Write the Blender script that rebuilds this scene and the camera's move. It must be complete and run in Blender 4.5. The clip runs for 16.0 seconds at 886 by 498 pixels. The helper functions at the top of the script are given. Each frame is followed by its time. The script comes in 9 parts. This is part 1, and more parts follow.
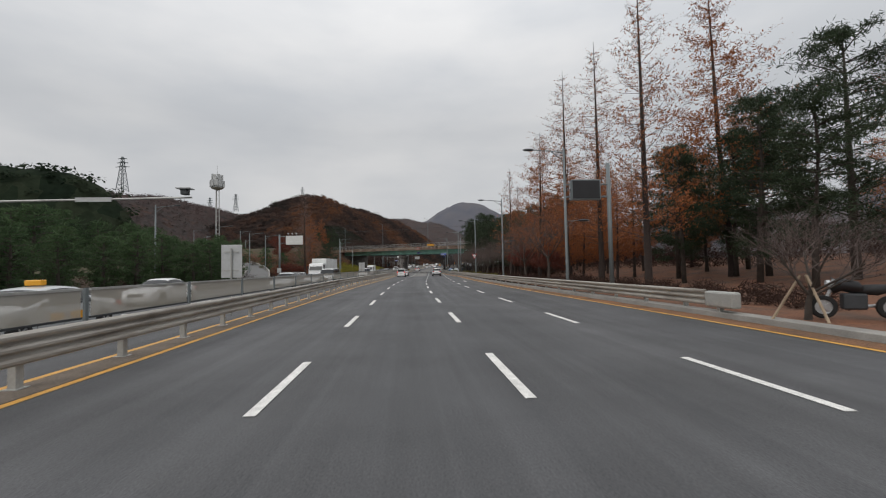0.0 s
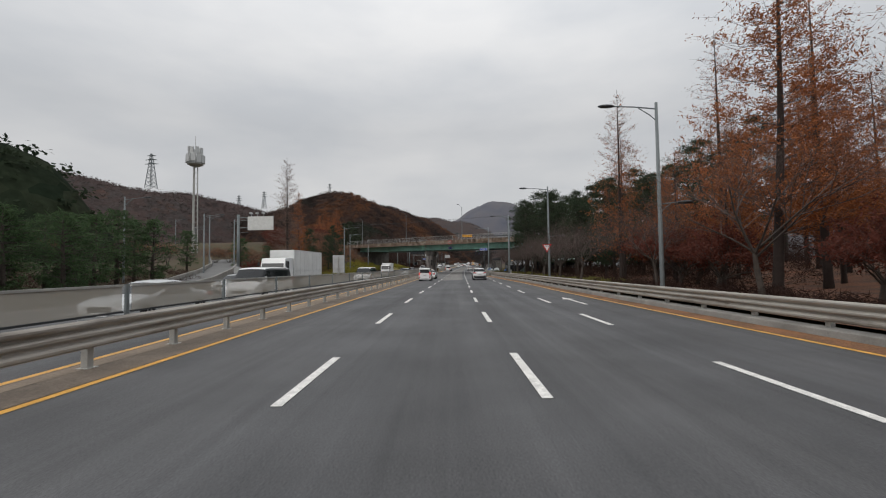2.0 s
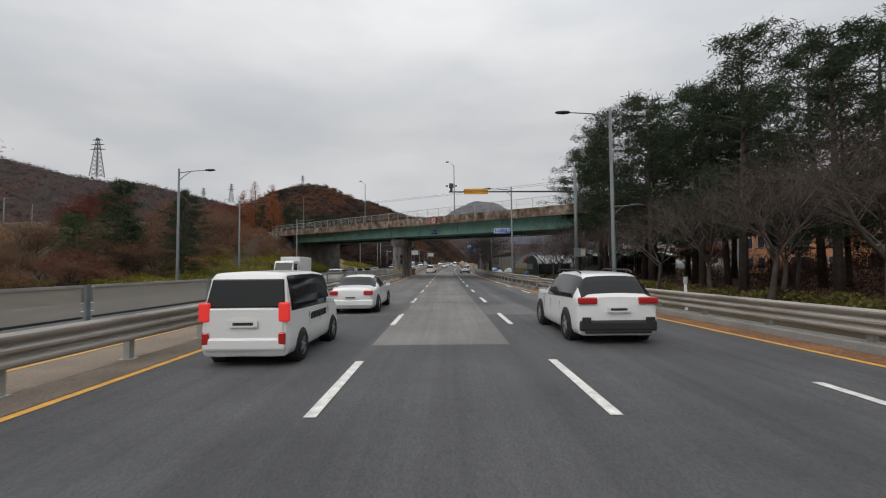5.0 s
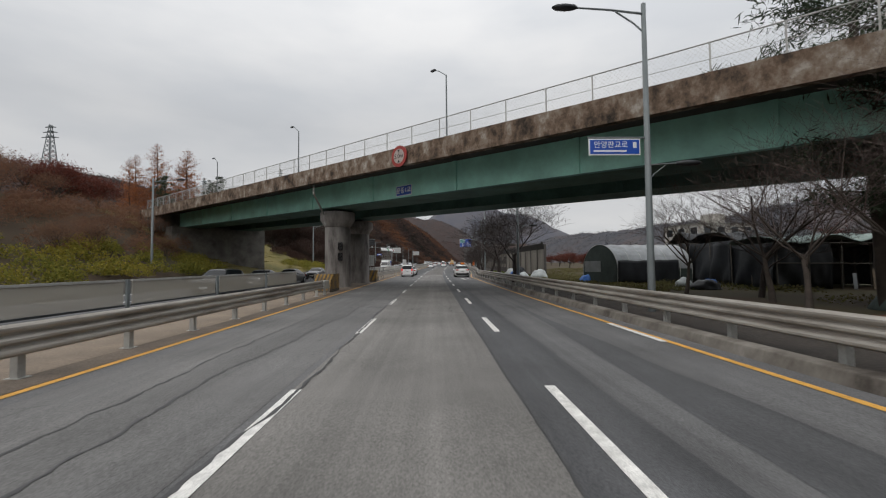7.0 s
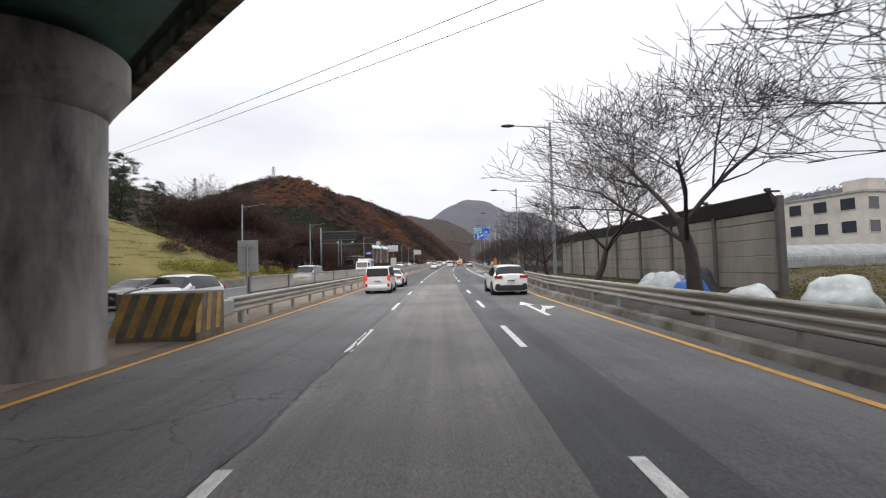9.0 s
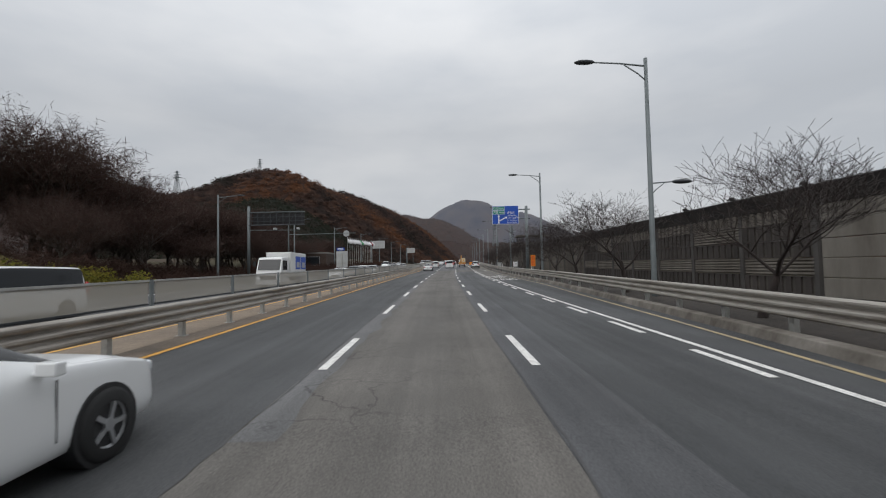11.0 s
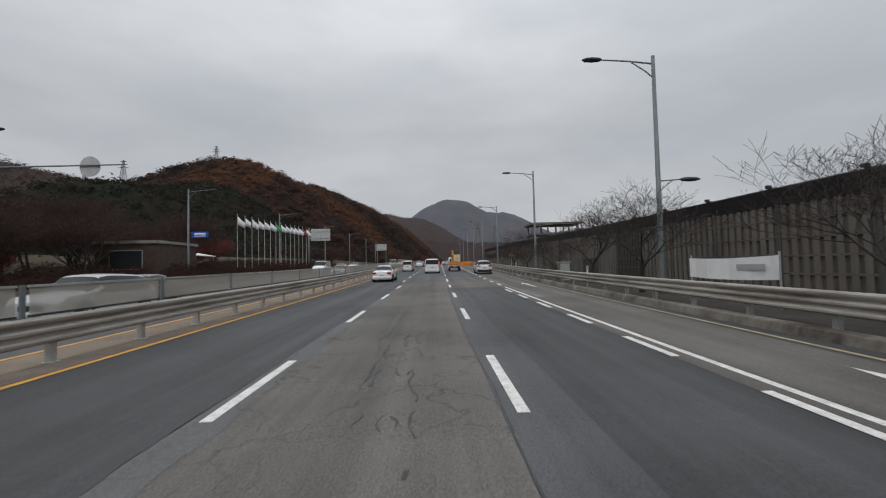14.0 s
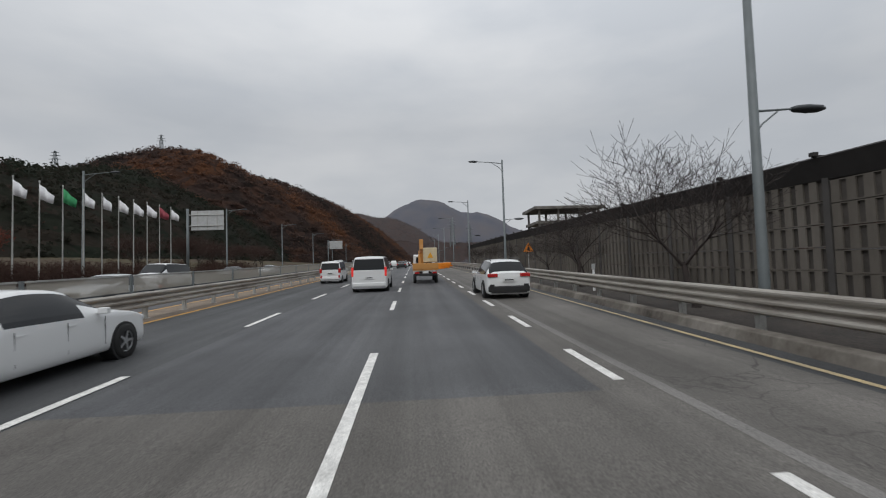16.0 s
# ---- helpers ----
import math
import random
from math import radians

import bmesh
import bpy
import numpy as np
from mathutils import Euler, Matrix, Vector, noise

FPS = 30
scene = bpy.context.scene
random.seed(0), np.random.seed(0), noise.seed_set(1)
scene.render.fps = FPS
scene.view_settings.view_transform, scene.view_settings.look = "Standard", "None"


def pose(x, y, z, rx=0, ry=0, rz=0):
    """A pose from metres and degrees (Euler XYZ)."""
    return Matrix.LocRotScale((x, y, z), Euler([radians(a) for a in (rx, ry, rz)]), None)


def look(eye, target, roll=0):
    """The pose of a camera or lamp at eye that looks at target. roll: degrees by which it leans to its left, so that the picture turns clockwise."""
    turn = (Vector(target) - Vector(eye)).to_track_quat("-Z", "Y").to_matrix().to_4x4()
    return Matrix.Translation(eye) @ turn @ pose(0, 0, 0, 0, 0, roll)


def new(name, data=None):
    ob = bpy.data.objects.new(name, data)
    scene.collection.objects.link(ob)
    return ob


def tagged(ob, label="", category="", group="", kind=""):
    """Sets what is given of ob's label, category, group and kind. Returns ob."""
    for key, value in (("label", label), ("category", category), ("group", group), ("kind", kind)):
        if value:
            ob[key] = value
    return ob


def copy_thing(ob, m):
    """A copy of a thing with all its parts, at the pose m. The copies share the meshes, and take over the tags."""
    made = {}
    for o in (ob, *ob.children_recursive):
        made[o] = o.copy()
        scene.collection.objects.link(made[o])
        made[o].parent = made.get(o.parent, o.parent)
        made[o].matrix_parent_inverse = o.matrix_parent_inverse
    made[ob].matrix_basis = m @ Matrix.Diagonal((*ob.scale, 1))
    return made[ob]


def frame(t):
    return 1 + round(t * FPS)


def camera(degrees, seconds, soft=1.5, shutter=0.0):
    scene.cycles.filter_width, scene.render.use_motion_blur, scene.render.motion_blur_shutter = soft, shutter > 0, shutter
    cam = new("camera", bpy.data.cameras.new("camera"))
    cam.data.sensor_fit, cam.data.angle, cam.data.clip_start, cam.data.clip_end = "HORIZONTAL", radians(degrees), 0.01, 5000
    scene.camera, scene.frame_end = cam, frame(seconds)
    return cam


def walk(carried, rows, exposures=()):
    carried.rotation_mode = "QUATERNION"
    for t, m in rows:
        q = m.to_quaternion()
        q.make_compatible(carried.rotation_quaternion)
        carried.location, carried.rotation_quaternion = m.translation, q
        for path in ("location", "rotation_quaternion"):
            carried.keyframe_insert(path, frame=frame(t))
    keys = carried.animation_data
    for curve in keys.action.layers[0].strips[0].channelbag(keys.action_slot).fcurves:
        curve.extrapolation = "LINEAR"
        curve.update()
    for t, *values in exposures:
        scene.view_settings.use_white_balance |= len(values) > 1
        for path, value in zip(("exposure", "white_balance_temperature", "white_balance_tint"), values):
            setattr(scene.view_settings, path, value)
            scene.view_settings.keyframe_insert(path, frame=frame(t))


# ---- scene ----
# ---- camera and its way ----
cam = camera(91.6, 16.0, soft=1.15, shutter=0.06)
PATH = [
    (0, pose(0.267, -0.961, 1.740, 92.49, 1.16, -1.12)),
    (0.5, pose(-0.026, 6.811, 1.740, 92.49, 1.23, 0.32)),
    (1, pose(-0.399, 14.705, 1.740, 92.49, 1.27, 1.71)),
    (1.5, pose(-0.891, 22.737, 1.740, 92.50, 1.08, 2.63)),
    (2, pose(-1.393, 30.853, 1.740, 92.50, 0.82, 2.83)),
    (2.5, pose(-1.862, 38.850, 1.740, 92.55, 0.46, 2.61)),
    (3, pose(-2.273, 46.929, 1.740, 92.59, 0.16, 2.34)),
    (3.5, pose(-2.643, 55.314, 1.740, 92.54, 0.32, 1.84)),
    (4, pose(-2.884, 63.651, 1.740, 92.50, 0.53, 1.59)),
    (4.2, pose(-2.960, 66.911, 1.740, 92.49, 0.62, 1.46)),
    (6.3, pose(-3.068, 102.273, 1.788, 92.48, 0.17, -0.81)),
    (6.5, pose(-3.041, 105.670, 1.800, 92.48, 0.23, -0.94)),
    (7, pose(-2.953, 114.093, 1.836, 92.46, 0.54, -1.02)),
    (7.5, pose(-2.904, 122.643, 1.882, 92.42, 0.81, -0.94)),
    (8, pose(-2.932, 131.129, 1.937, 92.44, 1.07, -0.81)),
    (8.5, pose(-2.995, 139.792, 2.003, 92.35, 1.37, -0.69)),
    (9, pose(-3.112, 148.457, 2.076, 92.46, 1.60, -0.49)),
    (9.2, pose(-3.151, 151.902, 2.105, 92.46, 1.69, -0.43)),
    (11.3, pose(-2.882, 186.501, 2.418, 92.49, 1.05, -0.94)),
    (11.5, pose(-2.851, 189.822, 2.452, 92.47, 1.01, -0.94)),
    (12, pose(-2.725, 198.043, 2.538, 92.42, 1.01, -1.10)),
    (12.5, pose(-2.568, 206.404, 2.629, 92.46, 1.05, -1.42)),
    (13, pose(-2.361, 214.857, 2.722, 92.46, 1.14, -1.73)),
    (13.5, pose(-1.967, 223.503, 2.823, 92.46, 1.22, -2.21)),
    (14, pose(-1.468, 231.849, 2.929, 92.48, 1.31, -3.33)),
    (14.5, pose(-0.812, 240.113, 3.041, 92.51, 1.34, -4.84)),
    (15, pose(-0.064, 248.281, 3.151, 92.53, 1.44, -5.90)),
    (15.5, pose(0.776, 256.505, 3.269, 92.43, 1.58, -6.68)),
    (16, pose(1.616, 264.868, 3.413, 92.44, 1.79, -6.75)),
]
EXPO = [(0.0, 0.0, 6500, 10), (7.0, 0.05, 6500, 10), (7.5, 0.17, 6500, 10), (8.0, 0.52, 6500, 10.5), (8.5, 1.1, 6500, 12), (9.0, 0.74, 6450, 12), (9.2, 0.6, 6450, 12), (10.2, 0.25, 6400, 11), (11.3, -0.12, 6300, 9.5), (12.5, -0.2, 6300, 9.5), (16.0, -0.17, 6300, 9.5)]
walk(cam, PATH, EXPO)

# ---- sky and sun: an overcast winter day ----
world = bpy.data.worlds.new("overcast_sky")
scene.world = world
world.use_nodes = True
wn, wl = world.node_tree.nodes, world.node_tree.links
wn.clear()
w_out = wn.new("ShaderNodeOutputWorld")
w_bg = wn.new("ShaderNodeBackground")
w_sky = wn.new("ShaderNodeTexSky")
w_sky.sky_type, w_sky.sun_disc = "NISHITA", False
w_sky.sun_elevation, w_sky.sun_rotation = radians(38), radians(200)
w_sky.air_density, w_sky.dust_density = 1.0, 6.0
w_dim = wn.new("ShaderNodeVectorMath")
w_dim.operation = "SCALE"
w_dim.inputs["Scale"].default_value = 0.07
wl.new(w_sky.outputs[0], w_dim.inputs[0])
w_co = wn.new("ShaderNodeTexCoord")
w_map = wn.new("ShaderNodeMapping")
w_map.inputs["Scale"].default_value = (1.6, 1.6, 4.5)
wl.new(w_co.outputs["Generated"], w_map.inputs[0])
w_noise = wn.new("ShaderNodeTexNoise")
w_noise.inputs["Scale"].default_value, w_noise.inputs["Detail"].default_value = 1.3, 5.0
w_noise.inputs["Roughness"].default_value = 0.5
wl.new(w_map.outputs[0], w_noise.inputs["Vector"])
w_ramp = wn.new("ShaderNodeValToRGB")
w_ramp.color_ramp.elements[0].position, w_ramp.color_ramp.elements[0].color = 0.36, (0.535, 0.552, 0.575, 1)
w_ramp.color_ramp.elements[1].position, w_ramp.color_ramp.elements[1].color = 0.64, (0.67, 0.672, 0.675, 1)
wl.new(w_noise.outputs["Fac"], w_ramp.inputs[0])
# the overcast dome grows brighter towards the zenith
w_sep = wn.new("ShaderNodeSeparateXYZ")
wl.new(w_co.outputs["Generated"], w_sep.inputs[0])
w_rise = wn.new("ShaderNodeMapRange")
w_rise.inputs["From Min"].default_value, w_rise.inputs["From Max"].default_value = 0.30, 1.0
w_rise.inputs["To Min"].default_value, w_rise.inputs["To Max"].default_value = 1.0, 2.2
wl.new(w_sep.outputs["Z"], w_rise.inputs["Value"])
w_mul = wn.new("ShaderNodeVectorMath")
w_mul.operation = "SCALE"
wl.new(w_ramp.outputs["Color"], w_mul.inputs[0])
wl.new(w_rise.outputs[0], w_mul.inputs["Scale"])
w_mix = wn.new("ShaderNodeMix")
w_mix.data_type = "RGBA"
w_mix.inputs[0].default_value = 0.93
wl.new(w_dim.outputs[0], w_mix.inputs[6])
wl.new(w_mul.outputs[0], w_mix.inputs[7])
wl.new(w_mix.outputs[2], w_bg.inputs["Color"])
w_bg.inputs["Strength"].default_value = 1.0
wl.new(w_bg.outputs[0], w_out.inputs[0])

sun_data = bpy.data.lights.new("sun", "SUN")
sun_data.energy, sun_data.angle, sun_data.color = 0.9, radians(35), (1.0, 0.97, 0.93)
sun_lamp = new("sun", sun_data)
sun_lamp.matrix_world = look((-40, -60, 80), (0, 0, 0))

# ---- the road's own coordinates: s metres along it, d metres to the right of the middle of our lane ----
KNOT_S = (-60, -40, 0, 20, 40, 60, 100, 150, 200, 225, 250, 265, 300, 3000)
KNOT_H = (3.15, 3.15, 3.37, 3.67, 2.08, 0.45, 0.45, 0.07, -0.69, -1.59, -2.42, -2.61, -2.90, -2.90)
ROAD_S = np.arange(-60.0, 2401.0, 1.0)
ROAD_H = np.radians(np.interp(ROAD_S, KNOT_S, KNOT_H))
_dx, _dy = -np.sin(ROAD_H), np.cos(ROAD_H)
ROAD_X = np.concatenate([[0.0], np.cumsum((_dx[1:] + _dx[:-1]) / 2)])
ROAD_Y = np.concatenate([[0.0], np.cumsum((_dy[1:] + _dy[:-1]) / 2)])
ROAD_X -= ROAD_X[60]
ROAD_Y -= ROAD_Y[60]


# gentle climb towards the far end: grade in degrees
GRADE_S = (-60, 74, 115, 141, 158, 200, 216, 233, 250, 267, 275, 300, 400, 520, 3000)
GRADE = (0, 0, 0.28, 0.48, 0.48, 0.62, 0.64, 0.77, 0.77, 1.1, 1.35, 1.35, 0.5, 0.0, 0.0)
_g = np.tan(np.radians(np.interp(ROAD_S, GRADE_S, GRADE)))
ROAD_Z = np.concatenate([[0.0], np.cumsum((_g[1:] + _g[:-1]) / 2)])


def heading(s):
    return float(np.interp(s, ROAD_S, ROAD_H))


def P(s, d, z=0.0):
    """World place of a point s along the road, d to the right, z up."""
    a = heading(s)
    return Vector((float(np.interp(s, ROAD_S, ROAD_X)) + d * math.cos(a),
                   float(np.interp(s, ROAD_S, ROAD_Y)) + d * math.sin(a), z + float(np.interp(s, ROAD_S, ROAD_Z))))


def at(s, d, z=0.0, turn=0.0):
    """Pose on the road: local y runs along the road, local x to its right; turn in degrees to the left."""
    p = P(s, d, z)
    return pose(p.x, p.y, p.z, 0, 0, math.degrees(heading(s)) + turn)


def on_road(s, d, z=0.0, turn=0.0):
    """Like at(), but lying in the slope of the road."""
    return at(s, d, z) @ pose(0, 0, 0, float(np.interp(s, GRADE_S, GRADE)), 0, turn)


def along(s, pairs):
    return float(np.interp(s, [p[0] for p in pairs], [p[1] for p in pairs]))


YELLOW_L = ((-60, -5.15), (12, -5.25), (22, -5.2), (53, -5.06), (66, -5.2), (112, -5.72), (160, -5.75), (216, -5.58), (250, -5.72), (330, -5.75), (2400, -5.75))
YELLOW_O = ((-60, -6.0), (12, -6.02), (24, -6.0), (36, -6.4), (53, -7.18), (66, -7.5), (120, -8.2), (150, -9.4), (165, -9.0), (200, -7.75), (216, -7.6), (330, -7.7), (2400, -7.7))
YELLOW_R = ((-60, 9.0), (12, 9.05), (30, 8.7), (63, 7.9), (80, 7.6), (108, 5.95), (119, 5.4), (144, 5.05), (172, 5.0), (193, 6.7), (214, 7.9), (246, 8.0), (270, 8.25), (330, 8.6), (2400, 8.6))
RAIL_L = ((-60, -5.66), (8, -5.72), (22, -5.74), (45, -6.05), (63, -6.2), (120, -6.35), (330, -6.35), (2400, -6.35))

# ---- geometry helpers ----
class Geo:
    """Collects points and faces of one mesh."""

    def __init__(self):
        self.v, self.f, self.uv = [], [], []

    def face(self, pts):
        k = len(self.v)
        self.v += [tuple(p) for p in pts]
        self.f.append(tuple(range(k, k + len(pts))))

    def box(self, c, size, turn=None):
        k = len(self.v)
        hx, hy, hz = (a / 2 for a in size)
        for x, y, z in ((-hx, -hy, -hz), (hx, -hy, -hz), (hx, hy, -hz), (-hx, hy, -hz), (-hx, -hy, hz), (hx, -hy, hz), (hx, hy, hz), (-hx, hy, hz)):
            p = Vector((x, y, z))
            if turn is not None:
                p = turn @ p
            self.v.append((c[0] + p.x, c[1] + p.y, c[2] + p.z))
        for q in ((0, 3, 2, 1), (4, 5, 6, 7), (0, 1, 5, 4), (1, 2, 6, 5), (2, 3, 7, 6), (3, 0, 4, 7)):
            self.f.append(tuple(k + i for i in q))

    def tube(self, path, radii, n=8, caps=True):
        """A round bar along a path of points."""
        path = [Vector(p) for p in path]
        k = len(self.v)
        up = Vector((0, 0, 1))
        for i, p in enumerate(path):
            t = (path[min(i + 1, len(path) - 1)] - path[max(i - 1, 0)]).normalized()
            side = t.cross(up)
            if side.length < 0.05:
                side = t.cross(Vector((1, 0, 0)))
            side.normalize()
            other = side.cross(t)
            for j in range(n):
                a = 2 * math.pi * j / n
                q = p + (side * math.cos(a) + other * math.sin(a)) * radii[i]
                self.v.append((q.x, q.y, q.z))
        for i in range(len(path) - 1):
            for j in range(n):
                a, b = k + i * n + j, k + i * n + (j + 1) % n
                self.f.append((a, b, b + n, a + n))
        if caps:
            self.f.append(tuple(k + j for j in reversed(range(n))))
            self.f.append(tuple(k + (len(path) - 1) * n + j for j in range(n)))

    def cyl(self, c, r0, z0, z1, r1=None, n=16):
        self.tube([(c[0], c[1], z0), (c[0], c[1], z1)], [r0, r0 if r1 is None else r1], n)

    def rings(self, rings, closed=True, caps=True):
        """Joins rings of points of equal count."""
        k, n = len(self.v), len(rings[0])
        for r in rings:
            self.v += [tuple(p) for p in r]
        for i in range(len(rings) - 1):
            for j in range(n if closed else n - 1):
                a, b = k + i * n + j, k + i * n + (j + 1) % n
                self.f.append((a, b, b + n, a + n))
        if caps and closed:
            self.f.append(tuple(k + j for j in reversed(range(n))))
            self.f.append(tuple(k + (len(rings) - 1) * n + j for j in range(n)))

    def mesh(self, name, material, smooth=False):
        me = bpy.data.meshes.new(name)
        me.from_pydata(self.v, [], self.f)
        if self.uv:
            layer = me.uv_layers.new(name="lane")
            for lp in me.loops:
                layer.data[lp.index].uv = self.uv[lp.vertex_index]
        if material:
            me.materials.append(material)
        if smooth:
            me.polygons.foreach_set("use_smooth", [True] * len(me.polygons))
        me.update()
        return me


def part(name, geo, material, parent=None, label="", smooth=False, m=None, bevel=0.0):
    """One mesh object under a thing or under a part."""
    me = geo if isinstance(geo, bpy.types.Mesh) else geo.mesh(name, material, smooth)
    ob = new(name, me)
    if parent is not None:
        ob.parent = parent
    if m is not None:
        ob.matrix_basis = m
    if bevel:
        mod = ob.modifiers.new("edge", "BEVEL")
        mod.width, mod.segments, mod.limit_method = bevel, 2, "ANGLE"
    if label:
        ob["label"] = label
    return ob


def thing(name, m=None, label="", category="", group="", kind=""):
    ob = new(name)
    ob.empty_display_size = 0.2
    if m is not None:
        ob.matrix_basis = m
    return tagged(ob, label, category, group, kind)


def sweep(profile, s0, s1, step=4.0, shift=None, closed=True):
    """A profile of (d, z) points carried along the road; shift(s) adds to d."""
    g = Geo()
    n = max(1, int(math.ceil((s1 - s0) / step)))
    rings = []
    for i in range(n + 1):
        s = s0 + (s1 - s0) * i / n
        o = shift(s) if shift else 0.0
        rings.append([P(s, d + o, z) for d, z in profile])
    g.rings(rings, closed=closed, caps=closed)
    return g


def strip(d0, d1, z, s0, s1, step=4.0):
    """A flat band of the road; d0 and d1 are numbers or functions of s."""
    g = Geo()
    n = max(1, int(math.ceil((s1 - s0) / step)))
    rows = []
    for i in range(n + 1):
        s = s0 + (s1 - s0) * i / n
        a = d0(s) if callable(d0) else d0
        b = d1(s) if callable(d1) else d1
        rows.append([P(s, a, z), P(s, b, z)])
        g.uv += [(a, s), (b, s)]
    k = len(g.v)
    for r in rows:
        g.v += [tuple(r[0]), tuple(r[1])]
    for i in range(n):
        a = k + 2 * i
        g.f.append((a, a + 1, a + 3, a + 2))
    return g


# ---- materials ----
def material(name, color, rough=0.7, metal=0.0, vary=0.25, scale=3.0, bump=0.0, bump_scale=40.0, tint=None, island=0.0, rand=0.0, spec=0.5, fine=0.0):
    """Painted or natural surface: base colour with variation at two scales and fine relief."""
    m = bpy.data.materials.new(name)
    m.use_nodes = True
    nt = m.node_tree
    b = nt.nodes["Principled BSDF"]
    b.inputs["Roughness"].default_value, b.inputs["Metallic"].default_value = rough, metal
    b.inputs["Specular IOR Level"].default_value = spec
    co = nt.nodes.new("ShaderNodeNewGeometry")
    n1 = nt.nodes.new("ShaderNodeTexNoise")
    n1.inputs["Scale"].default_value, n1.inputs["Detail"].default_value = scale, 6
    n1.inputs["Roughness"].default_value = 0.62
    nt.links.new(co.outputs["Position"], n1.inputs["Vector"])
    mr = nt.nodes.new("ShaderNodeMapRange")
    mr.inputs["From Min"].default_value, mr.inputs["From Max"].default_value = 0.3, 0.7
    nt.links.new(n1.outputs["Fac"], mr.inputs["Value"])
    mix = nt.nodes.new("ShaderNodeMix")
    mix.data_type = "RGBA"
    c2 = tint if tint else tuple(c * (1 - vary) for c in color)
    c1 = tuple(min(1, c * (1 + vary * 0.6)) for c in color) if not tint else color
    mix.inputs[6].default_value = (*c1, 1)
    mix.inputs[7].default_value = (*c2, 1)
    nt.links.new(mr.outputs[0], mix.inputs[0])
    last = mix.outputs[2]
    if fine:
        n3 = nt.nodes.new("ShaderNodeTexNoise")
        n3.inputs["Scale"].default_value, n3.inputs["Detail"].default_value = bump_scale, 3
        nt.links.new(co.outputs["Position"], n3.inputs["Vector"])
        v3 = nt.nodes.new("ShaderNodeMapRange")
        v3.inputs["From Min"].default_value, v3.inputs["From Max"].default_value = 0.3, 0.7
        v3.inputs["To Min"].default_value, v3.inputs["To Max"].default_value = 1 - fine, 1 + fine
        nt.links.new(n3.outputs["Fac"], v3.inputs["Value"])
        sc = nt.nodes.new("ShaderNodeVectorMath")
        sc.operation = "SCALE"
        nt.links.new(last, sc.inputs[0])
        nt.links.new(v3.outputs[0], sc.inputs["Scale"])
        last = sc.outputs[0]
    if island or rand:
        src = co.outputs["Random Per Island"] if island else nt.nodes.new("ShaderNodeObjectInfo").outputs["Random"]
        amount = island or rand
        v = nt.nodes.new("ShaderNodeMapRange")
        v.inputs["To Min"].default_value, v.inputs["To Max"].default_value = 1 - amount, 1 + amount
        nt.links.new(src, v.inputs["Value"])
        sc = nt.nodes.new("ShaderNodeVectorMath")
        sc.operation = "SCALE"
        nt.links.new(last, sc.inputs[0])
        nt.links.new(v.outputs[0], sc.inputs["Scale"])
        last = sc.outputs[0]
    nt.links.new(last, b.inputs["Base Color"])
    if bump:
        n2 = nt.nodes.new("ShaderNodeTexNoise")
        n2.inputs["Scale"].default_value, n2.inputs["Detail"].default_value = bump_scale, 4
        nt.links.new(co.outputs["Position"], n2.inputs["Vector"])
        bp = nt.nodes.new("ShaderNodeBump")
        bp.inputs["Strength"].default_value, bp.inputs["Distance"].default_value = bump, 0.02
        nt.links.new(n2.outputs["Fac"], bp.inputs["Height"])
        nt.links.new(bp.outputs[0], b.inputs["Normal"])
    return m


def let_through(m, color, amount):
    """Thin leaves: part of the light passes through to the other side."""
    nt = m.node_tree
    tl = nt.nodes.new("ShaderNodeBsdfTranslucent")
    nt.links.new(color, tl.inputs["Color"])
    mx = nt.nodes.new("ShaderNodeMixShader")
    mx.inputs[0].default_value = amount
    nt.links.new(nt.nodes["Principled BSDF"].outputs[0], mx.inputs[1])
    nt.links.new(tl.outputs[0], mx.inputs[2])
    nt.links.new(mx.outputs[0], nt.nodes["Material Output"].inputs[0])


